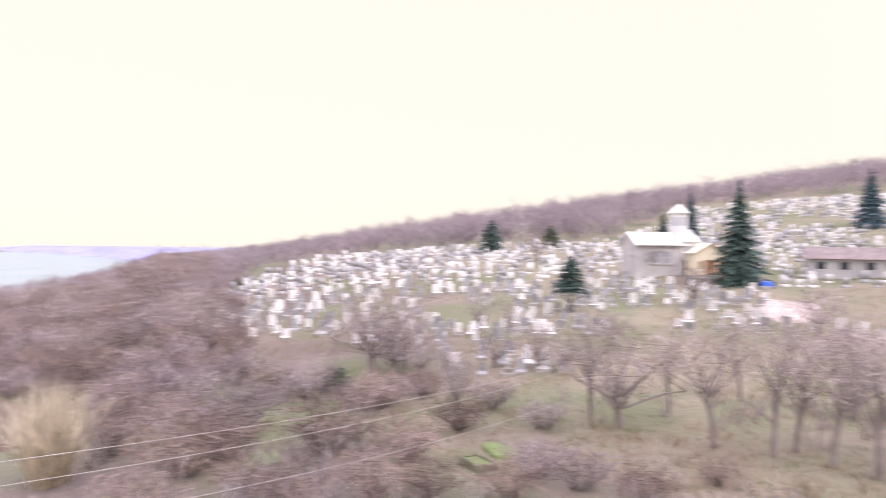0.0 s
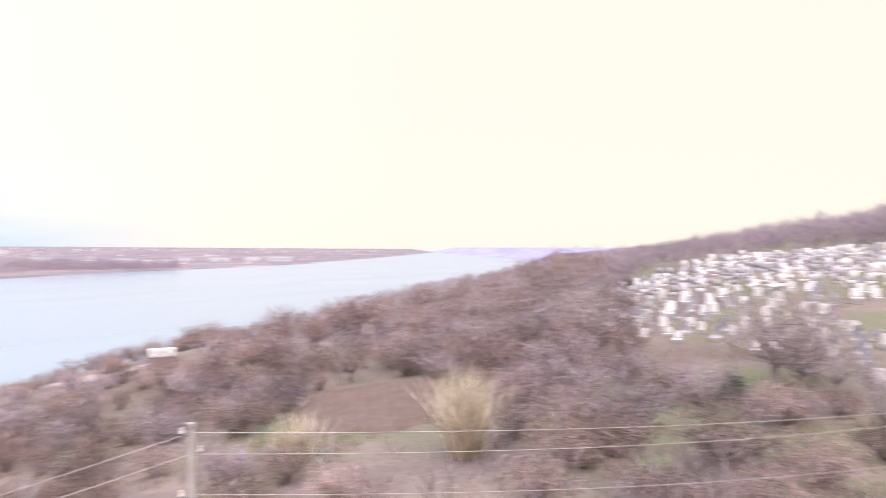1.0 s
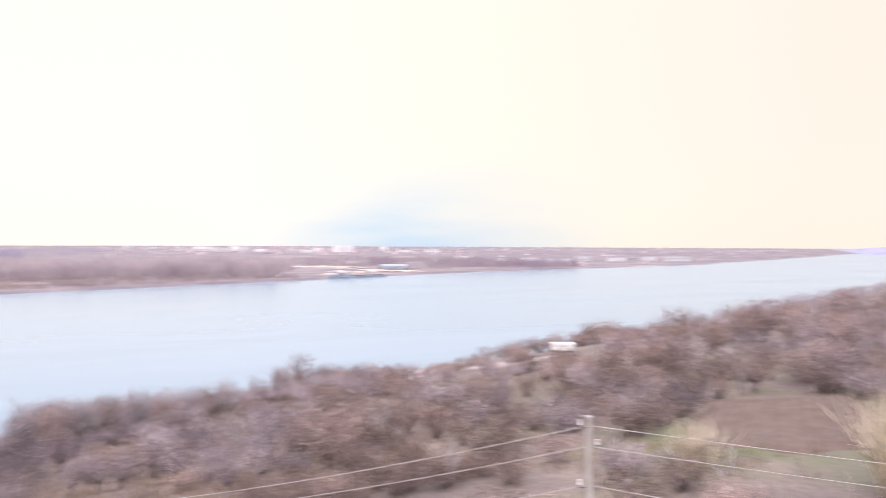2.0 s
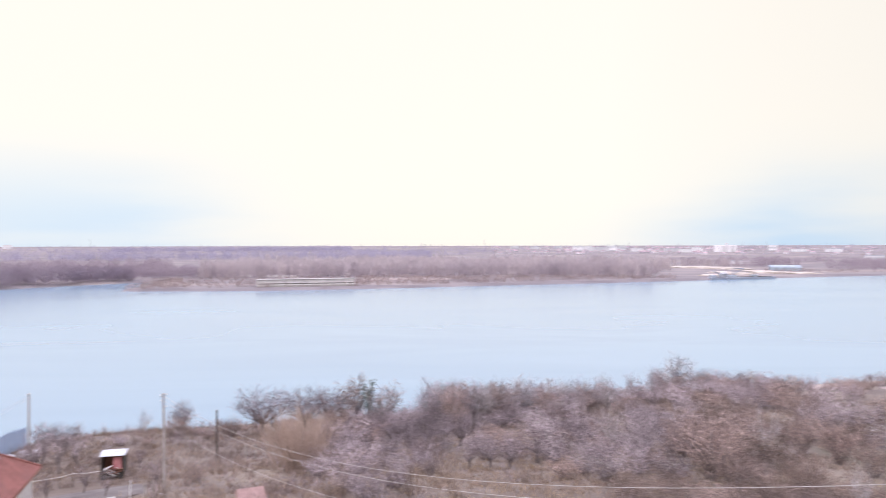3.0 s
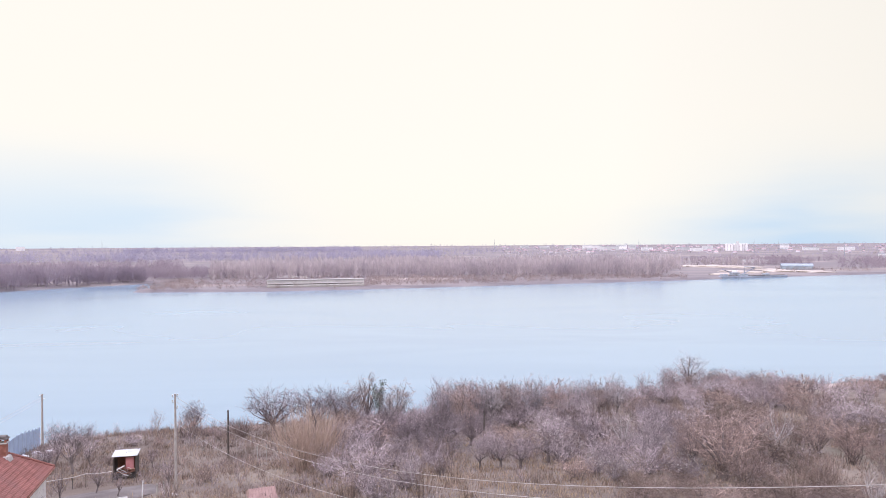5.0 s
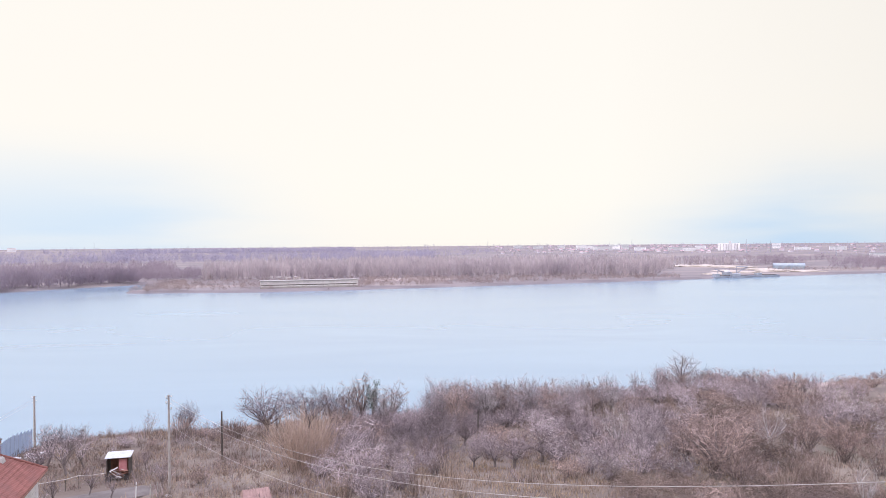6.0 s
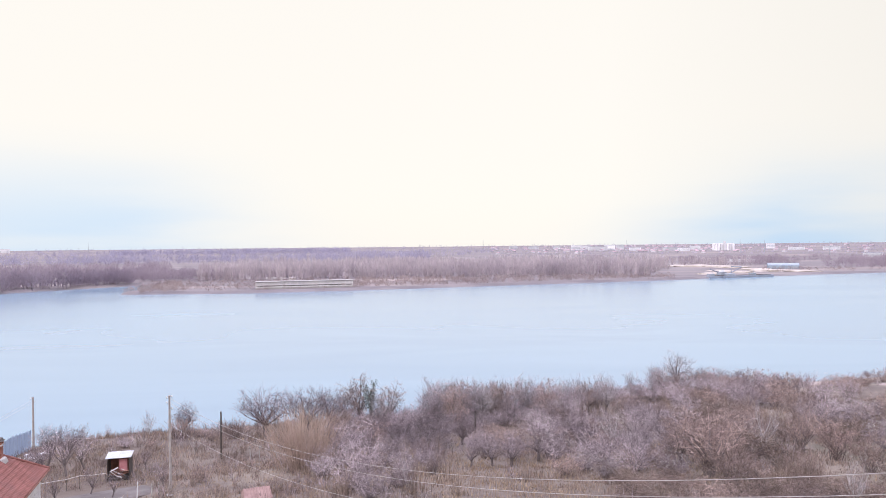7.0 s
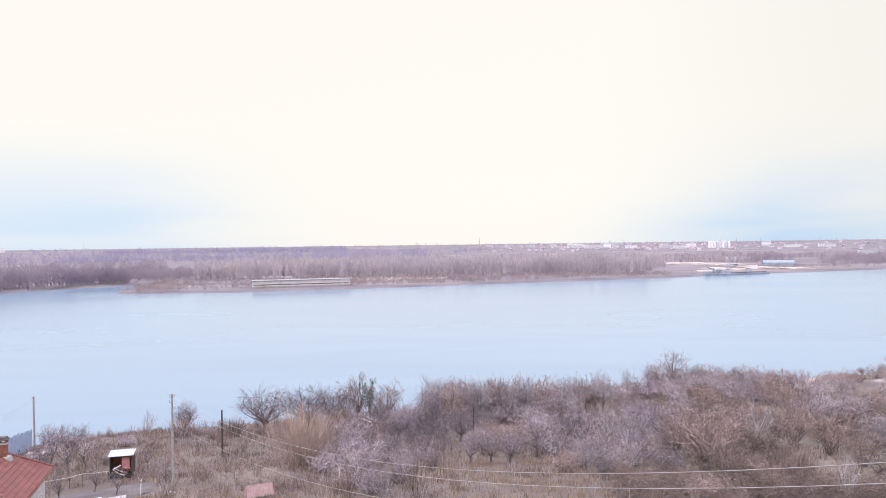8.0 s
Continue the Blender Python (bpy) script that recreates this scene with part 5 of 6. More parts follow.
def wire(p0, p1, sag, label, r=0.0115, n=26):
    """A hanging wire between two insulators."""
    p0, p1 = Vector(p0), Vector(p1)
    pts = []
    for i in range(n + 1):
        t = i / n
        p = p0.lerp(p1, t)
        p.z -= sag * 4 * t * (1 - t)
        pts.append(p)
    V, F, k = [], [], 5
    ax = (p1 - p0).normalized()
    u = ax.cross(Vector((0, 0, 1))).normalized()
    w = u.cross(ax)
    for i, p in enumerate(pts):
        for j in range(k):
            a = 2 * math.pi * j / k
            V.append(tuple(p + (u * math.cos(a) + w * math.sin(a)) * r))
            if i < n:
                F.append((i * k + j, i * k + (j + 1) % k, (i + 1) * k + (j + 1) % k, (i + 1) * k + j))
    return tagged(mesh_np("wire", V, F, M_WIRE), label, "wire", "overhead wires")


ax_, ay_ = polar(-42.97, 19)
bx_, by_ = polar(19.55, 64)
cx_, cy_ = polar(-104.7, 50)
for dz, bz, cz, sag in ((0.16, 0.1, 0.1, 0.6), (0.70, 0.5, 0.35, 0.8), (1.72, 2.3, 2.35, 0.85)):
    wire((ax_, ay_, 45.42 - dz), (bx_, by_, 37.3 - bz), 2.65, "long sagging bare aluminium wire between poles")
    wire((ax_, ay_, 45.42 - dz), (cx_, cy_, 42.85 - cz), sag, "sagging bare aluminium wire towards the graveyard")
dx_, dy_ = polar(28.3, 113)
wire((dx_, dy_, 29.0), (dx_ - 14, dy_ - 10, 21.0), 0.2, "thin wire leaving the pole by the blue fence", 0.0115)
wire((dx_, dy_, 28.6), (dx_ - 14, dy_ - 10, 20.6), 0.2, "thin wire leaving the pole by the blue fence", 0.0115)


# ---------------------------------------------------------------- the house with the red roof
def build_house():
    """Hipped house; local x runs along the eave towards the eye, the house lies on the side of negative y."""
    root = thing("house", pose(-30.6, 58.5, 28.6, 0, 0, -76.1), "white plastered house with a red clay tile hipped roof and chimney", "house")
    L, W, eave, rise = 10.5, 8.0, 3.35, 3.1
    h = W / 2
    part("wall", one_box(L / 2, -h, -1.5, L - 1.0, W - 1.0, eave + 1.4), M_PLASTER, root)
    part("eaves_board", one_box(L / 2, -h, eave - 0.16, L - 0.06, W - 0.06, 0.14), M_DOOR, root)
    z1 = eave + rise
    corner = [(0, 0, eave), (L, 0, eave), (L, -W, eave), (0, -W, eave)]
    apex = [(h, -h, z1), (L - h, -h, z1)]
    planes = [[corner[0], corner[1], apex[1], apex[0]], [corner[1], corner[2], apex[1]], [corner[2], corner[3], apex[0], apex[1]], [corner[3], corner[0], apex[0]]]
    for k, pl in enumerate(planes):
        c = [Vector(p) for p in pl]
        n = (c[1] - c[0]).cross(c[2] - c[0]).normalized()
        if n.z < 0:
            n = -n
        bm = bmesh.new()
        m = len(c)
        poly(bm, c + [p - n * 0.12 for p in c], [tuple(range(m)), tuple(range(2 * m - 1, m - 1, -1))] + [(i, m + i, m + (i + 1) % m, (i + 1) % m) for i in range(m)])
        bmesh.ops.recalc_face_normals(bm, faces=bm.faces[:])
        roof = part("roof", bm, M_TILE, root)
        # courses of tiles parallel to the eave, each lapping over the one below
        a, b = c[0], c[1]
        along = (b - a).normalized()
        up = n.cross(along)
        if up.z < 0:
            up = -up
        slope = (Vector((c[2] - a)) - along * (c[2] - a).dot(along)).length
        rows_ = 13
        for r in range(rows_):
            s0, s1 = slope * r / rows_, slope * (r + 1.12) / rows_
            tri = m == 3
            len0 = (b - a).length
            ins = h * r / rows_
            x0, x1 = ins, len0 - ins
            if x1 - x0 < 0.3:
                continue
            bm = bmesh.new()
            k2 = max(2, int((x1 - x0) / 0.28))
            lo, hi = [], []
            for i in range(2 * k2 + 1):
                u = x0 + (x1 - x0) * i / (2 * k2)
                lift = 0.05 if i % 2 else 0.015
                lo.append(bm.verts.new(a + along * u + up * s0 + n * (0.045 + lift)))
                ue = min(max(u, ins + h / rows_ * 0.9), len0 - ins - h / rows_ * 0.9)
                hi.append(bm.verts.new(a + along * ue + up * min(s1, slope) + n * (0.008 + lift * 0.7)))
            for i in range(2 * k2):
                bm.faces.new((lo[i], lo[i + 1], hi[i + 1], hi[i]))
            drop = [bm.verts.new(q.co - n * 0.05) for q in lo]
            for i in range(2 * k2):
                bm.faces.new((drop[i], drop[i + 1], lo[i + 1], lo[i]))
            part("tile_course", bm, M_TILE, roof)
    for p, q in ((corner[0], apex[0]), (corner[1], apex[1]), (corner[2], apex[1]), (corner[3], apex[0]), (apex[0], apex[1])):
        p, q = Vector(p) + Vector((0, 0, 0.05)), Vector(q) + Vector((0, 0, 0.05))
        bm = bmesh.new()
        n = max(3, int((q - p).length / 0.4))
        for i in range(n):
            rod(bm, p.lerp(q, i / n), p.lerp(q, (i + 1.1) / n), 0.13, 0.105, 8)
        part("ridge_tiles", bm, M_TILE, root)
    part("gutter", rod(bmesh.new(), (0, 0.06, eave - 0.06), (L, 0.06, eave - 0.1), 0.07, 0.07, 8), M_RUSTY, root)
    w = part("window", one_box(6.0, -0.5, 0.6, 1.2, 0.1, 1.3, bevel=0.02), M_GLASS, root)
    part("frame", one_box(6.0, -0.48, 0.52, 1.36, 0.1, 0.08, bevel=0.01), M_PLASTER, w)
    # chimney on the slope that faces the yard
    cx, cy = 3.35, -2.65
    zc = eave + rise * 2.65 / h
    stack = part("chimney", one_box(cx, cy, zc - 0.5, 0.52, 0.52, 1.46, bevel=0.02), M_BRICK, root, "red brick chimney stack with white mortar foot")
    for r in range(11):
        part("brick_course", one_box(cx, cy, zc - 0.1 + r * 0.09, 0.55, 0.55, 0.07, bevel=0.008), M_BRICK, stack)
    part("flashing", one_box(cx, cy + 0.12, zc - 0.45, 0.9, 1.0, 0.5, bevel=0.08, taper=0.72), M_CONCRETE, stack)
    part("chimney_cap", one_box(cx, cy, zc + 0.95, 0.7, 0.7, 0.12, bevel=0.03), M_CONCRETE, stack)
    for sx in (-0.24, 0.24):
        for sy in (-0.24, 0.24):
            part("cowl_post", one_box(cx + sx, cy + sy, zc + 1.07, 0.12, 0.12, 0.24), M_BRICK, stack)
    part("cowl", box(one_box(cx, cy, zc + 1.3, 0.8, 0.8, 0.1, bevel=0.03, taper=0.85), cx, cy, zc + 1.4, 0.6, 0.6, 0.16, 0, 0.04, 0.8), M_SOOT_SHADE, stack)


build_house()


def build_side_house():
    x, y = polar(30.9, 86)
    root = thing("outbuilding", pose(x, y, gz(x, y), 0, 0, 25), "small red-brown outbuilding beside the blue fence", "outbuilding")
    part("wall", one_box(0, 0, -0.3, 2.6, 2.2, 1.9, bevel=0.03), M_PINK, root)
    bm = bmesh.new()
    slab(bm, [(-1.5, -1.3, 1.6), (1.5, -1.3, 1.6), (1.5, 1.3, 1.95), (-1.5, 1.3, 1.95)], 0.12)
    part("roof", bm, M_OLDTILE, root)


build_side_house()


# ---------------------------------------------------------------- blue sheet fence
def build_fence():
    x0, y0 = polar(30.6, 91)
    x1, y1 = polar(28.45, 112)
    root = thing("sheet_fence", pose(x0, y0, gz(x0, y0)), "blue corrugated metal sheet fence stepping down the slope", "fence")
    n = 9
    g0 = gz(x0, y0)
    ang = math.atan2(y1 - y0, x1 - x0)
    step = math.hypot(x1 - x0, y1 - y0) / n
    for i in range(n):
        a = ((x1 - x0) * i / n, (y1 - y0) * i / n)
        z = gz(x0 + a[0], y0 + a[1]) - g0
        bm = bmesh.new()
        k = 16
        lo, hi = [], []
        for j in range(k + 1):
            u = step * 0.985 * j / k
            off = 0.035 if j % 2 else -0.035
            px = a[0] + math.cos(ang) * u - math.sin(ang) * off
            py = a[1] + math.sin(ang) * u + math.cos(ang) * off
            lo.append(bm.verts.new((px, py, z - 0.3)))
            hi.append(bm.verts.new((px, py, z + 2.35)))
        for j in range(k):
            bm.faces.new((lo[j], lo[j + 1], hi[j + 1], hi[j]))
        bmesh.ops.solidify(bm, geom=bm.faces[:], thickness=0.02)
        part("sheet", bm, M_BLUE, root)
        part("post", rod(bmesh.new(), (a[0], a[1], z - 0.4), (a[0], a[1], z + 2.5), 0.05, 0.05, 8), M_STEEL, root)


build_fence()


def rubble(az, d, n, spread, size, material, name, label, seed):
    """A heap of sheets and lumps thrown on the ground."""
    rng = random.Random(seed)
    x, y = polar(az, d)
    root = thing(name, pose(x, y, gz(x, y)), label, "rubbish")
    for i in range(n):
        px, py = rng.gauss(0, spread), rng.gauss(0, spread)
        z = gz(x + px, y + py) - gz(x, y)
        s = size * rng.uniform(0.5, 1.3)
        part("scrap", box(bmesh.new(), px, py, z - 0.04, s, s * rng.uniform(0.4, 0.9), size * rng.uniform(0.12, 0.4), rng.uniform(0, 180), 0.02, rng.uniform(0.6, 1.0)), material, root)


rubble(29.0, 96, 14, 1.3, 0.9, M_WHITE_SHEET, "scrap_heap", "heap of white plastic sheets and rubble by the fence", 4)
rubble(19.2, 62.5, 3, 0.3, 0.4, M_WHITE_SHEET, "scrap_heap", "white sheet scraps at the foot of the pole", 5)
rubble(26.4, 63.5, 9, 0.9, 0.7, M_PLASTER, "scrap_heap", "white boards and rags lying in the yard", 6)


def build_rail():
    x0, y0 = polar(28.2, 73)
    x1, y1 = polar(23.9, 73.5)
    g0 = gz(x0, y0)
    root = thing("rail_fence", pose(x0, y0, g0), "low fence of white pipe on thin posts", "fence")
    n = 5
    prev = None
    for i in range(n + 1):
        px, py = (x1 - x0) * i / n, (y1 - y0) * i / n
        z = gz(x0 + px, y0 + py) - g0
        top = z + 1.05 + (0.15 if i == 3 else 0.0)
        part("post", rod(bmesh.new(), (px, py, z - 0.2), (px, py, top), 0.03, 0.03, 6), M_SOOT_SHADE, root)
        if prev:
            part("pipe", rod(bmesh.new(), prev, (px, py, top), 0.042, 0.042, 8), M_PIPE, root)
        prev = (px, py, top)


build_rail()


def build_stall():
    x, y = polar(22.95, 75.2)
    g = gz(x, y)
    root = thing("garden_shed", Matrix.LocRotScale((x, y, g), Euler((0, 0, radians(12))), (0.72, 0.72, 0.86)), "makeshift garden shed with a white sheet roof and pink boards", "shed")
    hw, hd = 1.35, 1.1
    # roof of two white sheets, falling towards the eye
    for i, sx in enumerate((-1, 1)):
        bm = bmesh.new()
        a, b = (-1.6, -0.02) if sx < 0 else (0.02, 1.6)
        slab(bm, [(a, -1.15, 2.6), (b, -1.15, 2.6), (b, 1.15, 2.82), (a, 1.15, 2.82)], 0.05)
        sheet = part("roof_sheet", bm, M_ROOF_SHEET, root)
        bm = bmesh.new()
        for j in range(5):
            u = a + (b - a) * (j + 0.5) / 5
            rod(bm, (u, -1.15, 2.62), (u, 1.15, 2.84), 0.02, 0.02, 5)
        part("rib", bm, M_ROOF_SHEET, sheet)
    for sx in (-hw, hw):
        for sy, h in ((-hd, 2.38), (hd, 2.85)):
            part("post", one_box(sx, sy, -0.2, 0.1, 0.1, h + 0.2, bevel=0.01), M_WOODPOLE, root)
    part("back_wall", one_box(0, hd, 0.3, 2.6, 0.06, 2.3, bevel=0.01), M_RUSTY, root)
    part("side_wall", one_box(-hw, 0, 0.5, 0.06, 2.0, 1.9, bevel=0.01), M_WOODPOLE, root)
    part("side_wall", one_box(hw, 0, 0.5, 0.06, 2.0, 1.9, bevel=0.01), M_WOODPOLE, root)
    part("pink_board", one_box(0.55, -0.6, 1.05, 1.0, 0.06, 1.25, 6, 0.01), M_PINK, root)
    part("floor_frame", one_box(0, -0.3, 0.25, 2.5, 1.9, 0.14, bevel=0.02), M_WOODPOLE, root)
    rng = random.Random(3)
    for i in range(16):
        bm = one_box(0, 0, 0, rng.uniform(0.6, 1.3), 0.16, 0.06, bevel=0.01)
        ob = part("board", bm, M_RUSTY if i % 3 else M_PLASTER, root)
        ob.matrix_basis = pose(rng.uniform(-0.7, 0.8), -0.9 + rng.uniform(-0.25, 0.25), 0.42 + 0.06 * i, rng.uniform(-30, 30), rng.uniform(-35, 35), rng.uniform(-40, 40))
    for sx in (-1.0, 1.0):
        bm = bmesh.new()
        bmesh.ops.create_cone(bm, cap_ends=True, segments=18, radius1=0.32, radius2=0.32, depth=0.14, matrix=pose(sx, -1.2, 0.3, 90, 0, 0))
        part("wheel", bm, M_DARK, root)


build_stall()


def build_cellar():
    x, y = polar(13.3, 54.5)
    g = gz(x, y)
    root = thing("root_cellar", Matrix.LocRotScale((x, y, g), Euler((0, 0, radians(20))), (0.72, 0.72, 0.72)), "small hut with a faded reddish tile roof in the scrub", "hut")
    part("wall", one_box(0, 0, -0.4, 2.3, 2.6, 1.3, bevel=0.04), M_PLASTER, root)
    bm = bmesh.new()
    poly(bm, [(-1.45, -1.6, 0.75), (1.45, -1.6, 0.75), (1.45, 1.6, 0.75), (-1.45, 1.6, 0.75), (-1.3, 0, 1.55), (1.3, 0, 1.55)],
         [(0, 1, 5, 4), (1, 2, 5), (2, 3, 4, 5), (3, 0, 4), (3, 2, 1, 0)])
    roof = part("roof", bm, M_OLDTILE, root)
    for i in range(9):
        u = -1.3 + 2.6 * i / 8
        k = 1.0
        if k > 0.1:
            part("tile_course", rod(bmesh.new(), (u, -1.6, 0.78), (u, 0, 1.56), 0.06, 0.05, 6), M_OLDTILE, roof)


build_cellar()


def build_gate_posts():
    for i, (az, d, h, mt) in enumerate([(21.9, 62.5, 1.9, M_WHITE_SHEET), (20.9, 62, 1.6, M_CONCRETE), (20.4, 63, 1.5, M_CONCRETE), (12.9, 78, 2.2, M_CONCRETE), (13.6, 79, 1.9, M_CONCRETE), (6.2, 72, 1.8, M_CONCRETE), (27.0, 101, 2.6, M_WOODPOLE)]):
        x, y = polar(az, d)
        root = thing("fence_post", pose(x, y, gz(x, y), 2 * (i % 3), 3 - i % 5, 0), "lone leaning fence post in the dry grass", "post", "old fence posts")
        part("stake", one_box(0, 0, -0.3, 0.08, 0.08, h * 0.75 + 0.3, bevel=0.01, taper=0.85), mt, root)
        part("clamp", one_box(0, 0, h * 0.6, 0.1, 0.1, 0.05, bevel=0.01), M_SOOT_SHADE, root)


build_gate_posts()


def build_slab_strip():
    x, y = polar(24.6, 62.5)
    ob = part("concrete_strip", one_box(0, 0, -0.1, 3.8, 0.7, 0.26, bevel=0.04), M_CONCRETE)
    ob.matrix_basis = pose(x, y, gz(x, y), 0, 0, 28)
    tagged(ob, "pale concrete strip laid along the yard edge", "concrete strip")


build_slab_strip()


# ---------------------------------------------------------------- white trailer on the bank
def build_trailer():
    x, y = polar(-40.9, 150)
    root = thing("site_trailer", Matrix.LocRotScale((x, y, gz(x, y) + 0.1), Euler((0, 0, radians(-36))), (0.84, 0.84, 0.84)), "white box trailer standing on the river bank", "trailer")
    part("body", one_box(0, 0, 0.35, 5.6, 2.2, 1.75, bevel=0.12), M_WHITE_SHEET, root)
    part("roof", one_box(0, 0, 2.1, 5.7, 2.3, 0.12, bevel=0.05), M_WHITE_SHEET, root)
    for u in (-1.8, 0.2):
        w = part("window", one_box(u, -1.16, 1.3, 0.9, 0.05, 0.5, bevel=0.02), M_GREYPLASTER, root)
    part("door", one_box(2.0, -1.16, 0.6, 0.8, 0.05, 1.5, bevel=0.02), M_PLASTER, root)
    for u in (-1.6, 1.6):
        bm = bmesh.new()
        for s in (-1, 1):
            bmesh.ops.create_cone(bm, cap_ends=True, segments=16, radius1=0.42, radius2=0.42, depth=0.25, matrix=pose(u, s * 0.95, 0.3, 90, 0, 0))
        part("axle", bm, M_DARK, root)


build_trailer()


# ---------------------------------------------------------------- mossy trough
def build_trough():
    x, y = polar(-95.9, 38)
    root = thing("stone_trough", pose(x, y, gz(x, y) + 0.05, 0, 0, 25), "mossy concrete trough open at the top", "trough")
    for cx, cy, sx, sy in ((0, -0.55, 2.0, 0.14), (0, 0.55, 2.0, 0.14), (-0.93, 0, 0.14, 0.96), (0.93, 0, 0.14, 0.96)):
        part("side", one_box(cx, cy, -0.3, sx, sy, 0.7, bevel=0.05), M_MOSS, root)
    part("moss", one_box(0, 0, -0.2, 1.7, 0.94, 0.5, bevel=0.1), bpy.data.materials["fresh_turf"], root)


build_trough()


# ---------------------------------------------------------------- the chapel
M_BROWNTILE = mat("brown_tiles", (0.21, 0.165, 0.155), (0.30, 0.245, 0.235), 1.3, 0.85, 0.3)
M_SHED = mat("blue_grey_sheet", (0.27, 0.315, 0.375), (0.36, 0.41, 0.47), 0.2, 0.6, 0.05)


def build_chapel():
    x, y = polar(-109.2, 112)
    # local x runs along the nave towards the porch, local y away from the eye
    root = thing("chapel", pose(x, y, gz(x, y) - 0.1, 0, 0, -109.2 + 24), "small plastered chapel with round white tower and cream porch", "chapel")
    L, W, H, R = 7.6, 6.0, 4.5, 6.2
    bm = bmesh.new()
    poly(bm, [(-L / 2, -W / 2, -1), (L / 2, -W / 2, -1), (L / 2, W / 2, -1), (-L / 2, W / 2, -1), (-L / 2, -W / 2, H), (L / 2, -W / 2, H), (L / 2, W / 2, H), (-L / 2, W / 2, H),
              (-L / 2, 0, R - 0.1), (L / 2, 0, R - 0.1)], [(0, 1, 5, 4), (2, 3, 7, 6), (0, 4, 8, 7, 3), (1, 2, 6, 9, 5), (4, 5, 9, 8), (6, 7, 8, 9), (3, 2, 1, 0)])
    part("wall", bm, M_GREYPLASTER, root)
    for s in (-1, 1):
        bm = bmesh.new()
        c = [(-L / 2 - 0.4, s * (W / 2 + 0.5), H - 0.25), (L / 2 + 0.3, s * (W / 2 + 0.5), H - 0.25), (L / 2 + 0.3, 0, R), (-L / 2 - 0.4, 0, R)]
        slab(bm, c if s < 0 else c[::-1], 0.15)
        roof = part("roof", bm, M_WHITE_SHEET, root)
        for i in range(12):
            u = -L / 2 - 0.3 + (L + 0.5) * i / 11
            part("seam", rod(bmesh.new(), (u, s * (W / 2 + 0.5), H - 0.23), (u, 0, R + 0.02), 0.035, 0.035, 5), M_WHITE_SHEET, roof)
    for u in (-0.9, 0.8):
        w = part("window", one_box(u, -W / 2, 1.6, 1.1, 0.12, 1.7, bevel=0.02), M_STEEL, root)
        bm = bmesh.new()
        for du in (-0.58, 0, 0.58):
            box(bm, u + du, -W / 2 - 0.07, 1.55, 0.08, 0.08, 1.8)
        for dz in (1.5, 2.4, 3.3):
            box(bm, u, -W / 2 - 0.07, dz, 1.24, 0.08, 0.08)
        part("frame", bm, M_GREYPLASTER, w)
        part("sill", one_box(u, -W / 2 - 0.1, 1.42, 1.4, 0.24, 0.08, bevel=0.01), M_PLASTER, w)
    # front block with its own gable
    bm = bmesh.new()
    fx0, fx1, fw = L / 2 - 0.6, L / 2 + 1.7, W / 2 + 0.25
    poly(bm, [(fx0, -fw, -1), (fx1, -fw, -1), (fx1, fw, -1), (fx0, fw, -1), (fx0, -fw, 4.9), (fx1, -fw, 4.9), (fx1, fw, 4.9), (fx0, fw, 4.9), (fx0, 0, 6.6), (fx1, 0, 6.6)],
         [(0, 1, 5, 4), (2, 3, 7, 6), (0, 4, 8, 7, 3), (1, 2, 6, 9, 5), (4, 5, 9, 8), (6, 7, 8, 9), (3, 2, 1, 0)])
    part("front_wall", bm, M_PLASTER, root)
    for s in (-1, 1):
        bm = bmesh.new()
        c = [(fx0 - 0.1, s * (fw + 0.3), 4.82), (fx1 + 0.3, s * (fw + 0.3), 4.82), (fx1 + 0.3, 0, 6.72), (fx0 - 0.1, 0, 6.72)]
        slab(bm, c if s < 0 else c[::-1], 0.12)
        part("front_roof", bm, M_PLASTER, root)
    for u in (fx0 + 0.6, fx0 + 1.6):
        part("upper_window", one_box(u, -fw, 3.3, 0.7, 0.1, 0.9, bevel=0.02), M_STEEL, root)
    for v in (-1.3, 1.3):
        part("upper_window", one_box(fx1, v, 3.4, 0.1, 0.7, 0.9, bevel=0.02), M_GLASS, root)
    part("side_door", one_box(fx0 + 1.0, -fw, -0.2, 1.8, 0.12, 2.3, bevel=0.02), M_DARK, root)
    # tower
    tx = L / 2 + 0.2
    bm = rod(bmesh.new(), (tx, 0, 5.2), (tx, 0, 9.0), 1.35, 1.35, 20)
    tower = part("tower", bm, M_PLASTER, root, "round white plastered bell tower")
    for k in range(8):
        a = 2 * math.pi * k / 8
        ob = part("belfry_opening", one_box(0, 0, 0, 0.12, 0.5, 1.3, bevel=0.03), M_STEEL, tower)
        ob.matrix_basis = pose(tx + 1.32 * math.cos(a), 1.32 * math.sin(a), 7.2, 0, 0, math.degrees(a))
    part("cornice", rod(bmesh.new(), (tx, 0, 9.0), (tx, 0, 9.15), 1.5, 1.6, 20), M_PLASTER, tower)
    part("tower_roof", rod(bmesh.new(), (tx, 0, 9.15), (tx, 0, 10.5), 1.55, 0.15, 20), M_WHITE_SHEET, tower)
    bm = rod(bmesh.new(), (tx, 0, 10.4), (tx, 0, 11.3), 0.04, 0.04, 6)
    rod(bm, (tx - 0.25, 0, 11.0), (tx + 0.25, 0, 11.0), 0.035, 0.035, 6)
    part("cross", bm, M_SOOT_SHADE, tower)
    # cream porch with a brown double door, standing out towards the yard
    x0, x1, y0, y1 = fx0 + 0.4, fx0 + 5.4, -fw - 2.6, -fw + 1.2
    xm = (x0 + x1) / 2
    bm = bmesh.new()
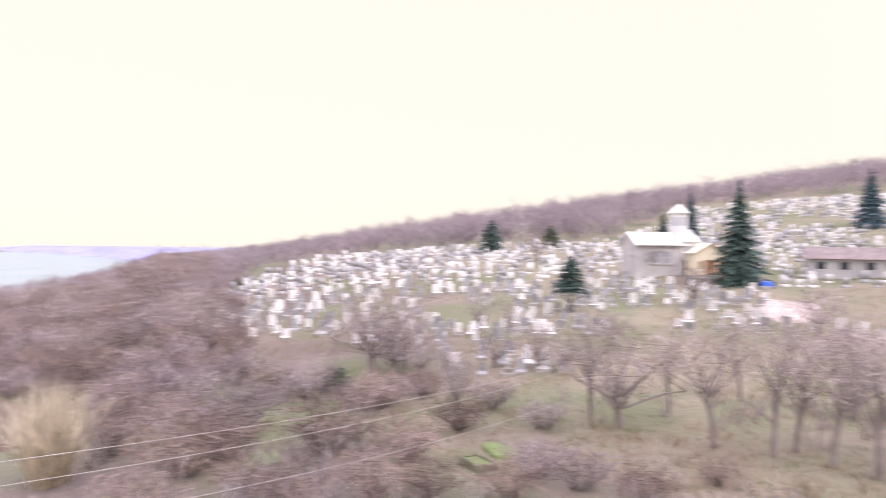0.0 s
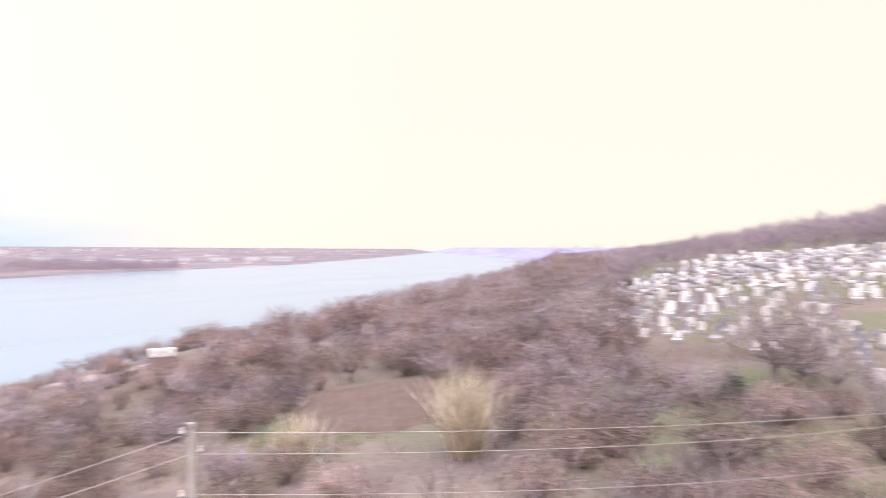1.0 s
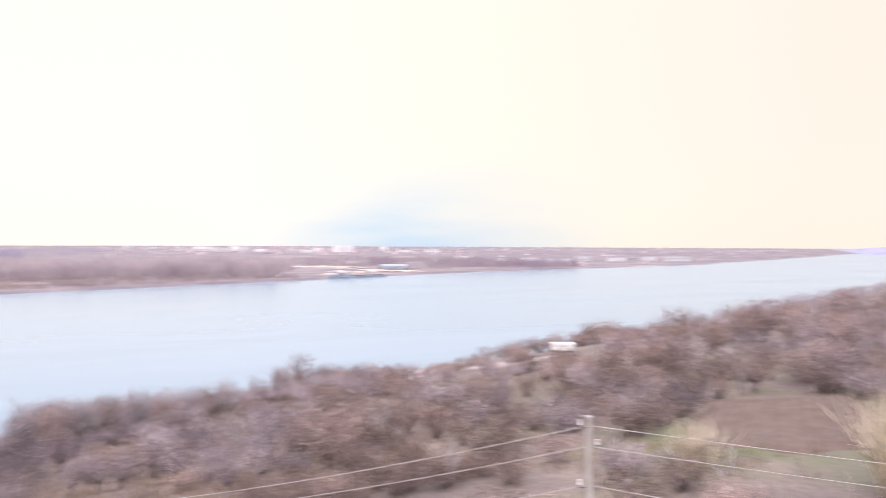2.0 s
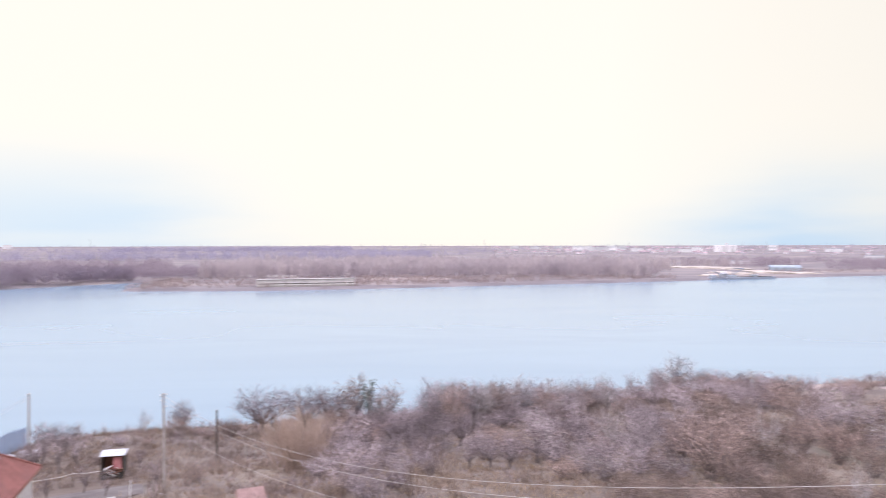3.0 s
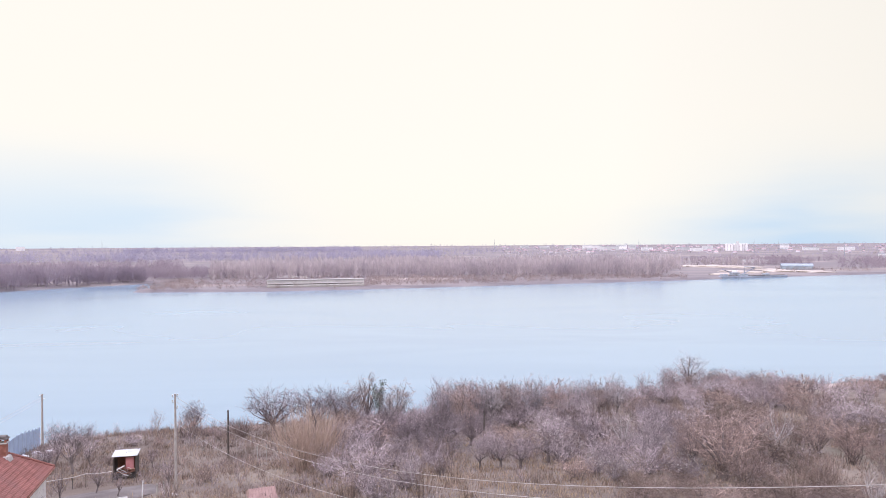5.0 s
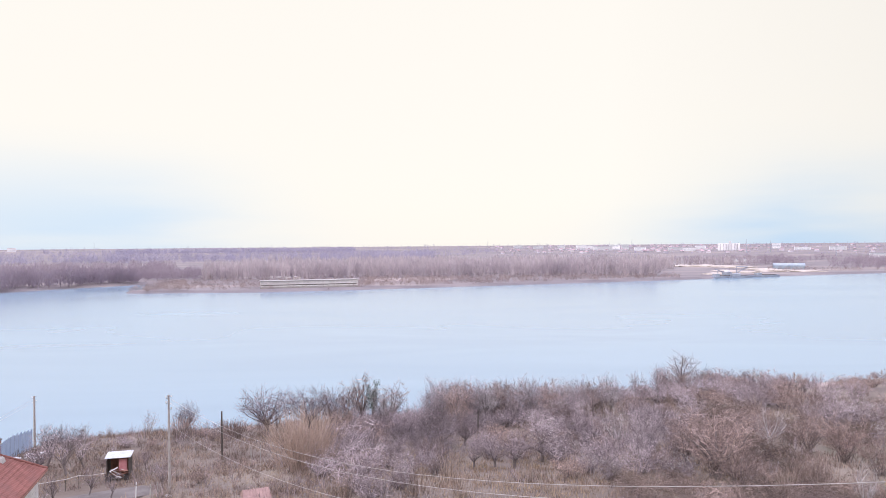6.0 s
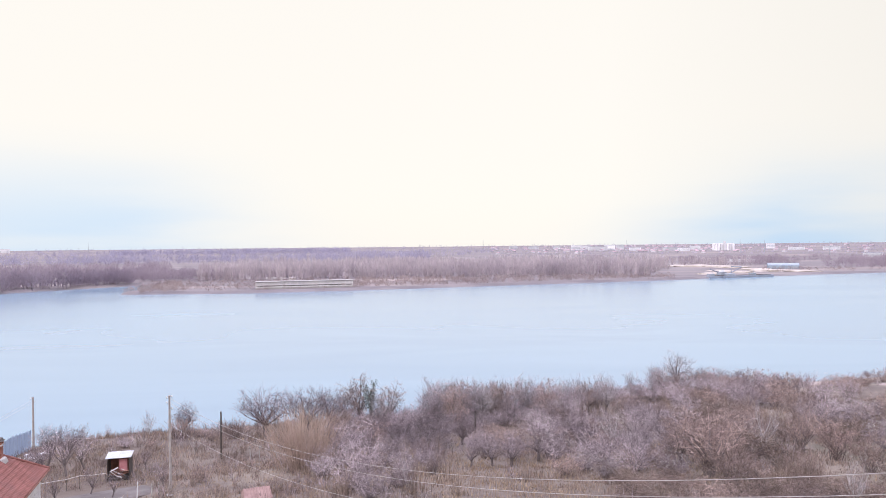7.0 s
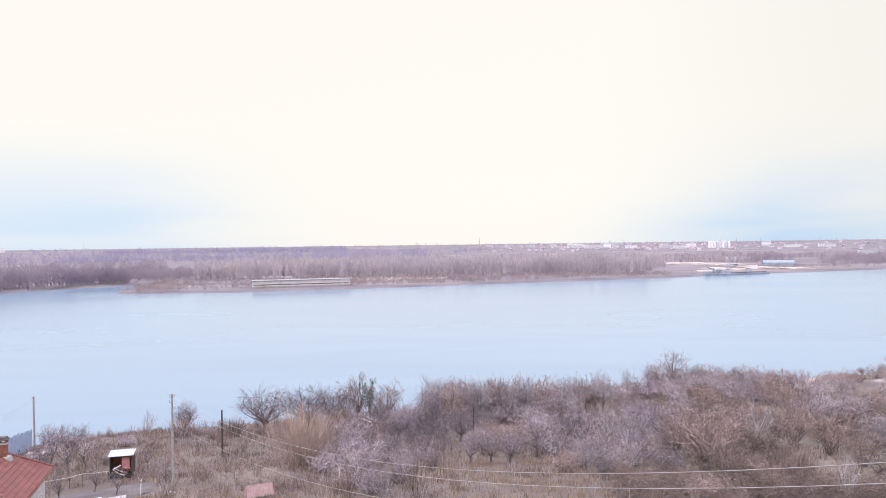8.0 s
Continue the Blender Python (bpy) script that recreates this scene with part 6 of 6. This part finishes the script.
    poly(bm, [(x0, y0, -1), (x1, y0, -1), (x1, y1, -1), (x0, y1, -1), (x0, y0, 3.2), (x1, y0, 3.2), (x1, y1, 3.2), (x0, y1, 3.2), (xm, y0, 4.5), (xm, y1, 4.5)],
         [(0, 1, 5, 8, 4), (2, 3, 7, 9, 6), (1, 2, 6, 5), (3, 0, 4, 7), (4, 8, 9, 7), (8, 5, 6, 9), (3, 2, 1, 0)])
    porch = part("porch", bm, M_CREAM, root, "cream plastered porch")
    for s in (-1, 1):
        bm = bmesh.new()
        xe = x0 - 0.3 if s < 0 else x1 + 0.3
        c = [(xe, y0 - 0.3, 3.12), (xm, y0 - 0.3, 4.64), (xm, y1, 4.64), (xe, y1, 3.12)]
        slab(bm, c if s < 0 else c[::-1], 0.12)
        part("porch_roof", bm, M_CREAM, porch)
    for u in (-0.42, 0.42):
        leaf = part("door_leaf", one_box(xm + u, y0, 0.0, 0.8, 0.12, 2.2, bevel=0.02), M_DOOR, porch)
    for u in (-1.45, 1.45):
        part("porch_window", one_box(xm + u, y0, 0.9, 0.55, 0.1, 1.1, bevel=0.02), M_DOOR, porch)
    part("step", one_box(xm, y0 - 0.5, -0.6, 2.4, 1.0, 0.6, bevel=0.03), M_CONCRETE, root)


build_chapel()


def build_long_house():
    x, y = polar(-122.9, 112)
    root = thing("low_building", pose(x, y, gz(x, y) - 0.3, 0, 0, -122.6), "long low building with pale walls and a brown tile roof", "building")
    part("wall", one_box(0, 0, -1, 12, 5, 3.4, bevel=0.03), M_GREYPLASTER, root)
    part("wing", one_box(7.2, -0.6, -1, 2.6, 5.2, 3.6, bevel=0.03), M_PINK, root)
    for s in (-1, 1):
        bm = bmesh.new()
        c = [(-6.3, s * 3.0, 2.3), (6.3, s * 3.0, 2.3), (6.3, 0, 3.9), (-6.3, 0, 3.9)]
        slab(bm, c if s < 0 else c[::-1], 0.12)
        roof = part("roof", bm, M_BROWNTILE, root)
        for i in range(30):
            u = -6.1 + 12.2 * i / 29
            part("tile_course", rod(bmesh.new(), (u, s * 3.0, 2.32), (u, 0, 3.92), 0.07, 0.07, 5), M_BROWNTILE, roof)
    for u in (-4.2, -1.4, 1.6, 4.2):
        w = part("window", one_box(u, -2.5, 0.9, 1.1, 0.1, 1.0, bevel=0.02), M_GLASS, root)
        part("frame", one_box(u, -2.53, 0.82, 1.25, 0.08, 0.08, bevel=0.01), M_PLASTER, w)
    x, y = polar(-117.2, 102)
    ob = thing("tarpaulin", pose(x, y, gz(x, y), 0, 0, -110), "bright blue tarpaulin over a small heap", "tarpaulin")
    part("sheet", one_box(0, 0, -0.1, 1.7, 1.1, 0.9, bevel=0.2, taper=0.7), M_TARP, ob)
    part("weight", one_box(0.9, -0.7, -0.05, 0.4, 0.3, 0.25, bevel=0.03), M_CONCRETE, ob)


build_long_house()


# ---------------------------------------------------------------- graves
def headstone(style, material, seed):
    rng = random.Random(seed)
    bm = bmesh.new()
    if style == 0:  # tall slab with a rounded shoulder
        w, h, t = 0.75, 1.05, 0.14
        pts = [(-w / 2, 0), (w / 2, 0), (w / 2, h * 0.8)] + [(w / 2 * math.cos(a), h * 0.8 + h * 0.2 * math.sin(a)) for a in (0.5, 1.05, 1.57, 2.1, 2.64)] + [(-w / 2, h * 0.8)]
    elif style == 1:  # plain oblong
        w, h, t = 0.95, 0.85, 0.16
        pts = [(-w / 2, 0), (w / 2, 0), (w / 2, h), (-w / 2, h)]
    elif style == 2:  # sloping top
        w, h, t = 0.8, 1.15, 0.14
        pts = [(-w / 2, 0), (w / 2, 0), (w / 2, h * 0.78), (w * 0.1, h), (-w / 2, h * 0.92)]
    else:  # cross
        w, h, t = 0.7, 1.25, 0.14
        a, b = 0.11, 0.35
        pts = [(-a, 0), (a, 0), (a, 0.68), (b, 0.68), (b, 0.9), (a, 0.9), (a, h), (-a, h), (-a, 0.9), (-b, 0.9), (-b, 0.68), (-a, 0.68)]
    z0 = 0.28
    f = bm.faces.new([bm.verts.new((px, 0.9 - t / 2, z0 + pz)) for px, pz in pts])
    got = bmesh.ops.extrude_face_region(bm, geom=[f])
    bmesh.ops.translate(bm, verts=[v for v in got["geom"] if isinstance(v, bmesh.types.BMVert)], vec=(0, t, 0))
    bmesh.ops.recalc_face_normals(bm, faces=bm.faces[:])
    return bm


def kerb_bm():
    bm = bmesh.new()
    box(bm, 0, -0.95, -0.3, 1.1, 0.12, 0.52, 0, 0.02)
    box(bm, -0.5, 0, -0.3, 0.12, 1.8, 0.52, 0, 0.02)
    box(bm, 0.5, 0, -0.3, 0.12, 1.8, 0.52, 0, 0.02)
    box(bm, 0, 0.9, -0.3, 1.14, 0.34, 0.6, 0, 0.02)
    return bm


GRAVE_LABELS = ["white marble headstone with rounded top and kerbed grave", "low white marble headstone on a plinth with kerb",
                "white headstone with a sloping top over a kerbed grave", "stone cross standing over a kerbed grave"]


def grave_kind(style, stone, slabbed, tint):
    root = thing("grave", pose(0, 0, 0), GRAVE_LABELS[style] if not tint else GRAVE_LABELS[style].replace("white marble", "grey granite").replace("white", "grey"), "grave", "graves in the hillside graveyard")
    part("headstone", headstone(style, stone, style), stone, root)
    part("kerb", kerb_bm(), M_CONCRETE, root)
    if slabbed:
        part("cover_slab", one_box(0, -0.05, 0.02, 0.86, 1.66, 0.2, bevel=0.03), stone, root)
    return root


def grave_spots():
    out = []
    d = 57.0
    k = 0
    while d < 194:
        step = 2.0 / d * 57.3
        az = -75.5 - (k % 3) * 0.4
        while az > -131:
            x, y = polar(az, d)
            near = float(np.interp(-az, [76, 81, 86, 95, 103, 107, 113, 118, 131], [88, 77, 69, 60, 58, 61, 63, 67, 67]))
            far = float(np.interp(-az, [76, 79, 83, 87, 97, 106, 109, 112, 131], [125, 130, 141, 150, 149, 145, 162, 192, 188]))
            gap = noise.noise((x * 0.07, y * 0.07, 8.0)) + 0.25 * noise.noise((x * 0.2, y * 0.2, 3.0))
            # crowded on the upper slope, broken rows with turf between them lower down
            thin = float(np.interp(d, [58, 72, 84, 98, 112], [-0.12, -0.02, -0.1, -0.25, -0.42]))
            if az > -100:
                thin -= 0.12
            c = polar(-110.2, 112)
            if near < d < far and gap > thin and (x - c[0]) ** 2 + (y - c[1]) ** 2 > 7.5 ** 2 and not (-126 < az < -117.2 and 82 < d < 102) and not (-117 < az < -113.5 and 100 < d < 108):
                out.append((x + RNG.uniform(-.35, .35), y + RNG.uniform(-.35, .35), az + 6 * math.sin(d * 0.21) + RNG.uniform(-7, 7), d))
            az -= step * RNG.choice((0.8, 1.0, 1.0, 1.25, 1.9))
        d += 2.5 + 0.006 * d
        k += 1
    return out


def build_graves():
    kinds = [grave_kind(0, M_MARBLE, True, False), grave_kind(1, M_MARBLE, True, False), grave_kind(2, M_MARBLE, False, False), grave_kind(3, M_MARBLE, False, False),
             grave_kind(0, M_GRANITE, True, True), grave_kind(1, M_GRANITE, False, True)]
    mix = [0, 4, 2, 4, 1, 3, 5, 2, 0, 5, 1, 4, 5, 4, 2, 5]
    spots = sorted(grave_spots(), key=lambda s: s[3])
    placed = {}
    for i, (x, y, a, d) in enumerate(spots[:300]):
        k = mix[(i * 5 + int(x * 3)) % len(mix)]
        s = 0.7 + 0.45 * ((i * 0.618) % 1)
        m = Matrix.LocRotScale((x, y, gz(x, y)), Euler((radians(2 * math.sin(i)), radians(2.5 * math.cos(i * 1.7)), radians(a))), (s, s, s))
        if k not in placed:
            placed[k] = m
        else:
            copy_thing(kinds[k], m)
    for k, m in placed.items():
        kinds[k].matrix_basis = m
    # the rest, too small to tell apart singly
    for stone, choose, label in ((M_MARBLE, lambda k: k < 4, "crowded white marble graves covering the slope"), (M_GRANITE, lambda k: k >= 4, "grey granite graves scattered between white ones")):
        arrays = {}
        for k in range(6):
            if not choose(k):
                continue
            Vs, Fs, n = [], [], 0
            for ch in kinds[k].children:
                if ch.name.startswith("kerb"):
                    continue
                me = ch.data
                me.calc_loop_triangles()
                V = np.array([tuple(v.co) for v in me.vertices], np.float32)
                F = np.array([tuple(t.vertices) for t in me.loop_triangles], np.int32)
                Vs.append(V); Fs.append(F + n); n += len(V)
            bm = bmesh.new()
            box(bm, 0, 0, -0.3, 1.05, 1.9, 0.44)
            me = bpy.data.meshes.new("plinth")
            bm.to_mesh(me); bm.free()
            me.calc_loop_triangles()
            Vs.append(np.array([tuple(v.co) for v in me.vertices], np.float32)); Fs.append(np.array([tuple(t.vertices) for t in me.loop_triangles], np.int32) + n)
            bpy.data.meshes.remove(me)
            arrays[k] = (np.concatenate(Vs), np.concatenate(Fs))
        AV, AF, n = [], [], 0
        for i, (x, y, a, d) in enumerate(spots[300:]):
            k = mix[(i * 5 + int(x * 3)) % len(mix)]
            if k not in arrays:
                continue
            V, F = arrays[k]
            c, s = math.cos(radians(a)), math.sin(radians(a))
            R = np.array([[c, -s, 0], [s, c, 0], [0, 0, 1]])
            sc = 0.7 + 0.45 * ((i * 0.618) % 1)
            AV.append((V * sc) @ R.T + (x, y, gz(x, y))); AF.append(F + n); n += len(V)
        tagged(mesh_np("upper_graves", np.concatenate(AV), np.concatenate(AF), stone), label, "graves", kind="stuff")


build_graves()


# ---------------------------------------------------------------- the far bank
M_HALLWALL = mat("stained_pale_concrete", (0.57, 0.53, 0.53), (0.70, 0.66, 0.65), 0.25, 0.9, 0.15, fine=5, stretch=(1, 1, 0.3))


def build_hall():
    x0, y0 = polar(12.75, 786)
    x1, y1 = polar(5.25, 794)
    L = math.hypot(x1 - x0, y1 - y0)
    ang = math.degrees(math.atan2(y1 - y0, x1 - x0))
    root = thing("derelict_hall", pose(x0, y0, max(gz(x0, y0), 1.5) - 0.5, 0, 0, ang), "long derelict concrete hall on the far bank with open bays", "hall")
    part("base", one_box(L / 2, 8, -3, L, 18, 5.2, bevel=0.1), M_CONCRETE, root)
    part("back_wall", one_box(L / 2, 10, 2.2, L, 0.5, 6.5), M_CONCRETE, root)
    part("upper_wall", one_box(L / 2, 0, 4.3, L, 0.6, 4.0, bevel=0.05), M_HALLWALL, root)
    part("roof_slab", one_box(L / 2, 6, 8.3, L + 1, 15, 0.35, bevel=0.1), M_CONCRETE, root)
    n = 26
    for i in range(n + 1):
        part("column", one_box(L * i / n, -0.1, 2.2, 0.6, 0.7, 6.1, bevel=0.05), M_HALLWALL, root)
    for i in range(n):
        part("window_opening", one_box(L * (i + 0.5) / n, -0.32, 5.9, L / n * 0.6, 0.1, 1.2 - 0.5 * (i % 4 == 1)), M_GREYPLASTER, root)
    part("parapet", one_box(L / 2, -0.6, 2.2, L, 0.3, 1.1, bevel=0.05), M_PLASTER, root)
    # dark sheet added behind the columns as the shade inside the bays
    part("dark_bay", one_box(L / 2, 3.0, 2.2, L - 2, 0.2, 1.9), M_SOOT_SHADE, root)


build_hall()


def build_dyke():
    """Low concrete dyke behind the scrub of the spit, in lengths."""
    x0, y0 = polar(18.6, 1120)
    x1, y1 = polar(9.6, 985)
    root = thing("dyke", pose(x0, y0, gz(x0, y0)), "long low pale concrete dyke behind the scrub", "dyke")
    n = 14
    a = math.degrees(math.atan2(y1 - y0, x1 - x0))
    step = math.hypot(x1 - x0, y1 - y0) / n
    for i in range(n):
        if i in (3, 9):
            continue
        px, py = (x1 - x0) * (i + 0.5) / n, (y1 - y0) * (i + 0.5) / n
        part("length", one_box(px, py, gz(x0 + px, y0 + py) - gz(x0, y0) - 0.5, step * (0.72 + 0.2 * (i % 3) / 2), 1.2, 3.6 + 0.3 * (i % 2), a, 0.15, 0.9), M_HALLWALL, root)


build_dyke()
patch("pale_field", *polar(1.0, 935), 62, 26, 4, 0.5, M_DRYFIELD, "pale dry sandy clearing behind the far bank", "field")


def block(az, d, w, dep, h, material, label, name="apartment_block", floors=0):
    x, y = polar(az, d)
    root = thing(name, pose(x, y, gz(x, y) - 0.5, 0, 0, az), label, "building", "buildings of the far town")
    part("wall", one_box(0, 0, 0, w, dep, h, bevel=0.2), material, root)
    part("roof", one_box(0, 0, h, w + 0.6, dep + 0.6, 0.6, bevel=0.1), M_STEEL, root)
    for f in range(floors):
        part("window_row", one_box(0, -dep / 2, 1.5 + f * h / floors, w * 0.92, 0.2, h / floors * 0.32), M_STEEL, root)
    return root


for az, d, w, h in [(-12.5, 2400, 36, 19), (-13.2, 2500, 44, 16), (-14.2, 2350, 70, 15), (-15.1, 2450, 40, 19), (-15.9, 2500, 30, 19), (-17.0, 2300, 40, 12), (-19.6, 2300, 50, 12),
                    (-20.6, 2200, 40, 12), (-21.4, 2350, 36, 15), (-11.0, 2600, 30, 15), (-9.2, 2700, 44, 12), (-7.6, 2800, 40, 12), (-26.6, 2500, 30, 20), (-28.3, 2300, 50, 10), (-30.5, 2300, 50, 12),
                    (-33.0, 2100, 44, 12), (-38.2, 1900, 50, 12), (-40.5, 1900, 60, 10), (-42.4, 2000, 40, 14), (-45.0, 2000, 50, 12), (-49.5, 2050, 70, 15), (-47.4, 2150, 40, 12)]:
    if d > 2150:
        d, w, h = d * 1.33, w * 1.15, h * 1.15
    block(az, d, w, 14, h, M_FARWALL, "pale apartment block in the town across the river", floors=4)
block(-36.0, 1560, 22, 16, 15, M_FARWALL, "white river port building on the far bank", "port_building", 3)
block(-35.6, 1570, 60, 16, 7, M_FARWALL, "low white port shed on the far bank", "port_shed")

def build_warehouse():
    x, y = polar(-27.4, 1290)
    root = thing("warehouse", pose(x, y, max(1.5, gz(x, y)) - 0.5, 0, 0, -20), "blue-grey steel warehouse with a rounded roof across the river", "building")
    part("wall", one_box(0, 0, 0, 46, 16, 6, bevel=0.3), M_SHED, root)
    bm = bmesh.new()
    pts, faces, n = [], [], 10
    for u in (-23.4, 23.4):
        pts += [(u, -8.3 * math.cos(math.pi * i / n), 5.9 + 4.2 * math.sin(math.pi * i / n)) for i in range(n + 1)]
    for i in range(n):
        faces.append((i, i + 1, n + 2 + i, n + 1 + i))
    faces += [tuple(range(n, -1, -1)), tuple(range(n + 1, 2 * n + 2))]
    part("roof", poly(bm, pts, faces), M_SHED, root)
    for u in (-14, 0, 14):
        part("gate", one_box(u, -8.06, 0.5, 5, 0.12, 4.5, bevel=0.03), M_STEEL, root)


build_warehouse()
block(-24.8, 1660, 70, 20, 7, M_FARWALL, "pale long depot roof behind the landing", "depot")
block(29.5, 4200, 40, 16, 20, M_FARWALL, "white block far off on the plain", floors=0)
block(31.5, 4100, 60, 16, 14, M_FARWALL, "white sheds far off on the plain", floors=0)


def build_silo():
    x, y = polar(-23.4, 3000)
    root = thing("grain_silo", pose(x, y, gz(x, y), 0, 0, -23.4), "white grain silo with a row of cylinders and a tower", "silo")
    for i in range(8):
        part("cylinder", rod(bmesh.new(), (-36 + i * 10.3, 0, -1), (-36 + i * 10.3, 0, 24), 5.0, 5.0, 12), M_FARWALL, root)
    part("gallery", one_box(0, 0, 24, 80, 7, 3.5, bevel=0.2), M_FARWALL, root)
    part("head_tower", one_box(4, 0, 0, 9, 9, 36, bevel=0.3), M_FARWALL, root)


build_silo()


def build_town():
    """Small houses of the town, each with its walls and hipped roof."""
    hb = bmesh.new()
    box(hb, 0, 0, -1, 11, 8, 5.5)
    wall = part("wall", hb, M_HOUSEWALL)
    rb = poly(bmesh.new(), [(-6, -4.6, 4.4), (6, -4.6, 4.4), (6, 4.6, 4.4), (-6, 4.6, 4.4), (-2.4, 0, 7.4), (2.4, 0, 7.4)], [(0, 1, 5, 4), (1, 2, 5), (2, 3, 4, 5), (3, 0, 4), (3, 2, 1, 0)])
    roof = part("roof", rb, M_FARROOF)
    wd, rd = wall.data, roof.data
    bpy.data.objects.remove(wall); bpy.data.objects.remove(roof)
    n = 0
    while n < 330:
        az = -RNG.choice((RNG.uniform(5, 57), RNG.gauss(17, 5)))
        x, y = polar(az, RNG.uniform(1500 if az < -36 else 2600, 4300))
        back = y - float(np.interp(x, SHORE_X, SHORE_Y))
        if back < (60 if x > 900 else 420) or back > 3300 or az > -5 or math.hypot(x, y) > 4600:
            continue
        root = thing("town_house", Matrix.LocRotScale((x, y, gz(x, y)), Euler((0, 0, RNG.uniform(0, 3.1))), [RNG.uniform(0.8, 1.35)] * 3),
                     "small pale house with a reddish roof across the river", "house", "houses of the far town")
        new("wall", wd).parent = root
        new("roof", rd).parent = root
        n += 1


build_town()


def build_landing():
    for az, d, w in ((-23.1, 1012, 40), (-24.7, 1030, 62), (-25.9, 1052, 40)):
        x, y = polar(az, d)
        root = thing("barge", pose(x, y, -0.6, 0, 0, 20), "grey-blue steel barge moored at the far landing", "barge", "moored barges")
        part("hull", one_box(0, 0, 0, w, 9, 3.4, bevel=0.4), M_BARGE, root)
        part("deckhouse", one_box(-w * 0.35, 0, 3.4, w * 0.2, 6, 3, bevel=0.2), M_STEEL, root)
        part("hold", one_box(w * 0.12, 0, 3.3, w * 0.6, 6, 0.8, bevel=0.1), M_SOOT_SHADE, root)
        part("mast", rod(bmesh.new(), (-w * 0.3, 0, 6.4), (-w * 0.3, 0, 10.5), 0.25, 0.15, 6), M_BARGE, root)
    # a dredger with its ladder and conveyor boom
    x, y = polar(-23.6, 1032)
    root = thing("dredger", pose(x, y, -0.6, 0, 0, 18), "grey-blue river dredger with lattice booms beside the barges", "dredger")
    part("hull", one_box(0, 0, 0, 36, 10, 3.6, bevel=0.4), M_BARGE, root)
    part("deckhouse", one_box(-8, 0, 3.6, 11, 7, 4.2, bevel=0.2), M_STEEL, root)
    part("wheelhouse", one_box(-8, 0, 7.8, 5, 5, 2.6, bevel=0.2), M_FARWALL, root)
    for p0, p1 in (((2, 0, 4), (26, 0, 14)), ((0, 2, 4), (-26, 2, 12)), ((6, -2, 4), (6, -2, 15)), ((26, 0, 14), (6, -2, 15))):
        part("boom", rod(bmesh.new(), p0, p1, 0.7, 0.5, 4), M_BARGE, root)
    rng = random.Random(12)
    for i, (az, d, w, h) in enumerate([(-20.3, 1390, 66, 6), (-21.6, 1380, 80, 7), (-23.0, 1360, 66, 6), (-24.0, 1330, 60, 6), (-22.6, 1060, 40, 5), (-24.3, 1130, 50, 5), (-26.3, 1180, 54, 6), (-27.4, 1190, 64, 5), (-28.6, 1180, 50, 5), (-23.2, 1180, 46, 4), (-25.6, 1250, 50, 5)]):
        x, y = polar(az, d)
        bm = bmesh.new()
        bmesh.ops.create_icosphere(bm, subdivisions=3, radius=1)
        for v in bm.verts:
            k = 1 + 0.35 * noise.noise(v.co * 2.1 + Vector((i, 0, 0)))
            v.co = Vector((v.co.x * w / 2 * k, v.co.y * 9 * k, max(-0.2, v.co.z) * h * 0.55 * k))
        ob = part("sand_heap", bm, M_SAND, smooth=True)
        ob.matrix_basis = pose(x, y, max(1.5, gz(x, y)), 0, 0, az)
        tagged(ob, "heap of pale sand at the far landing", "sand heap", "sand heaps")


build_landing()


def build_masts():
    for az, d, h in ((-5.2, 3400, 46), (-16.4, 3000, 40), (-26.2, 2700, 38), (-30.4, 2300, 34), (-24.6, 2600, 40), (24.4, 4300, 44)):
        x, y = polar(az, d)
        root = thing("mast", pose(x, y, gz(x, y)), "thin lattice mast far off behind the town", "mast", "far masts")
        part("lattice", rod(bmesh.new(), (0, 0, -1), (0, 0, h), 1.4, 0.5, 4), M_STEEL, root)
        part("tip", rod(bmesh.new(), (0, 0, h), (0, 0, h + 6), 0.4, 0.2, 4), M_STEEL, root)


build_masts()
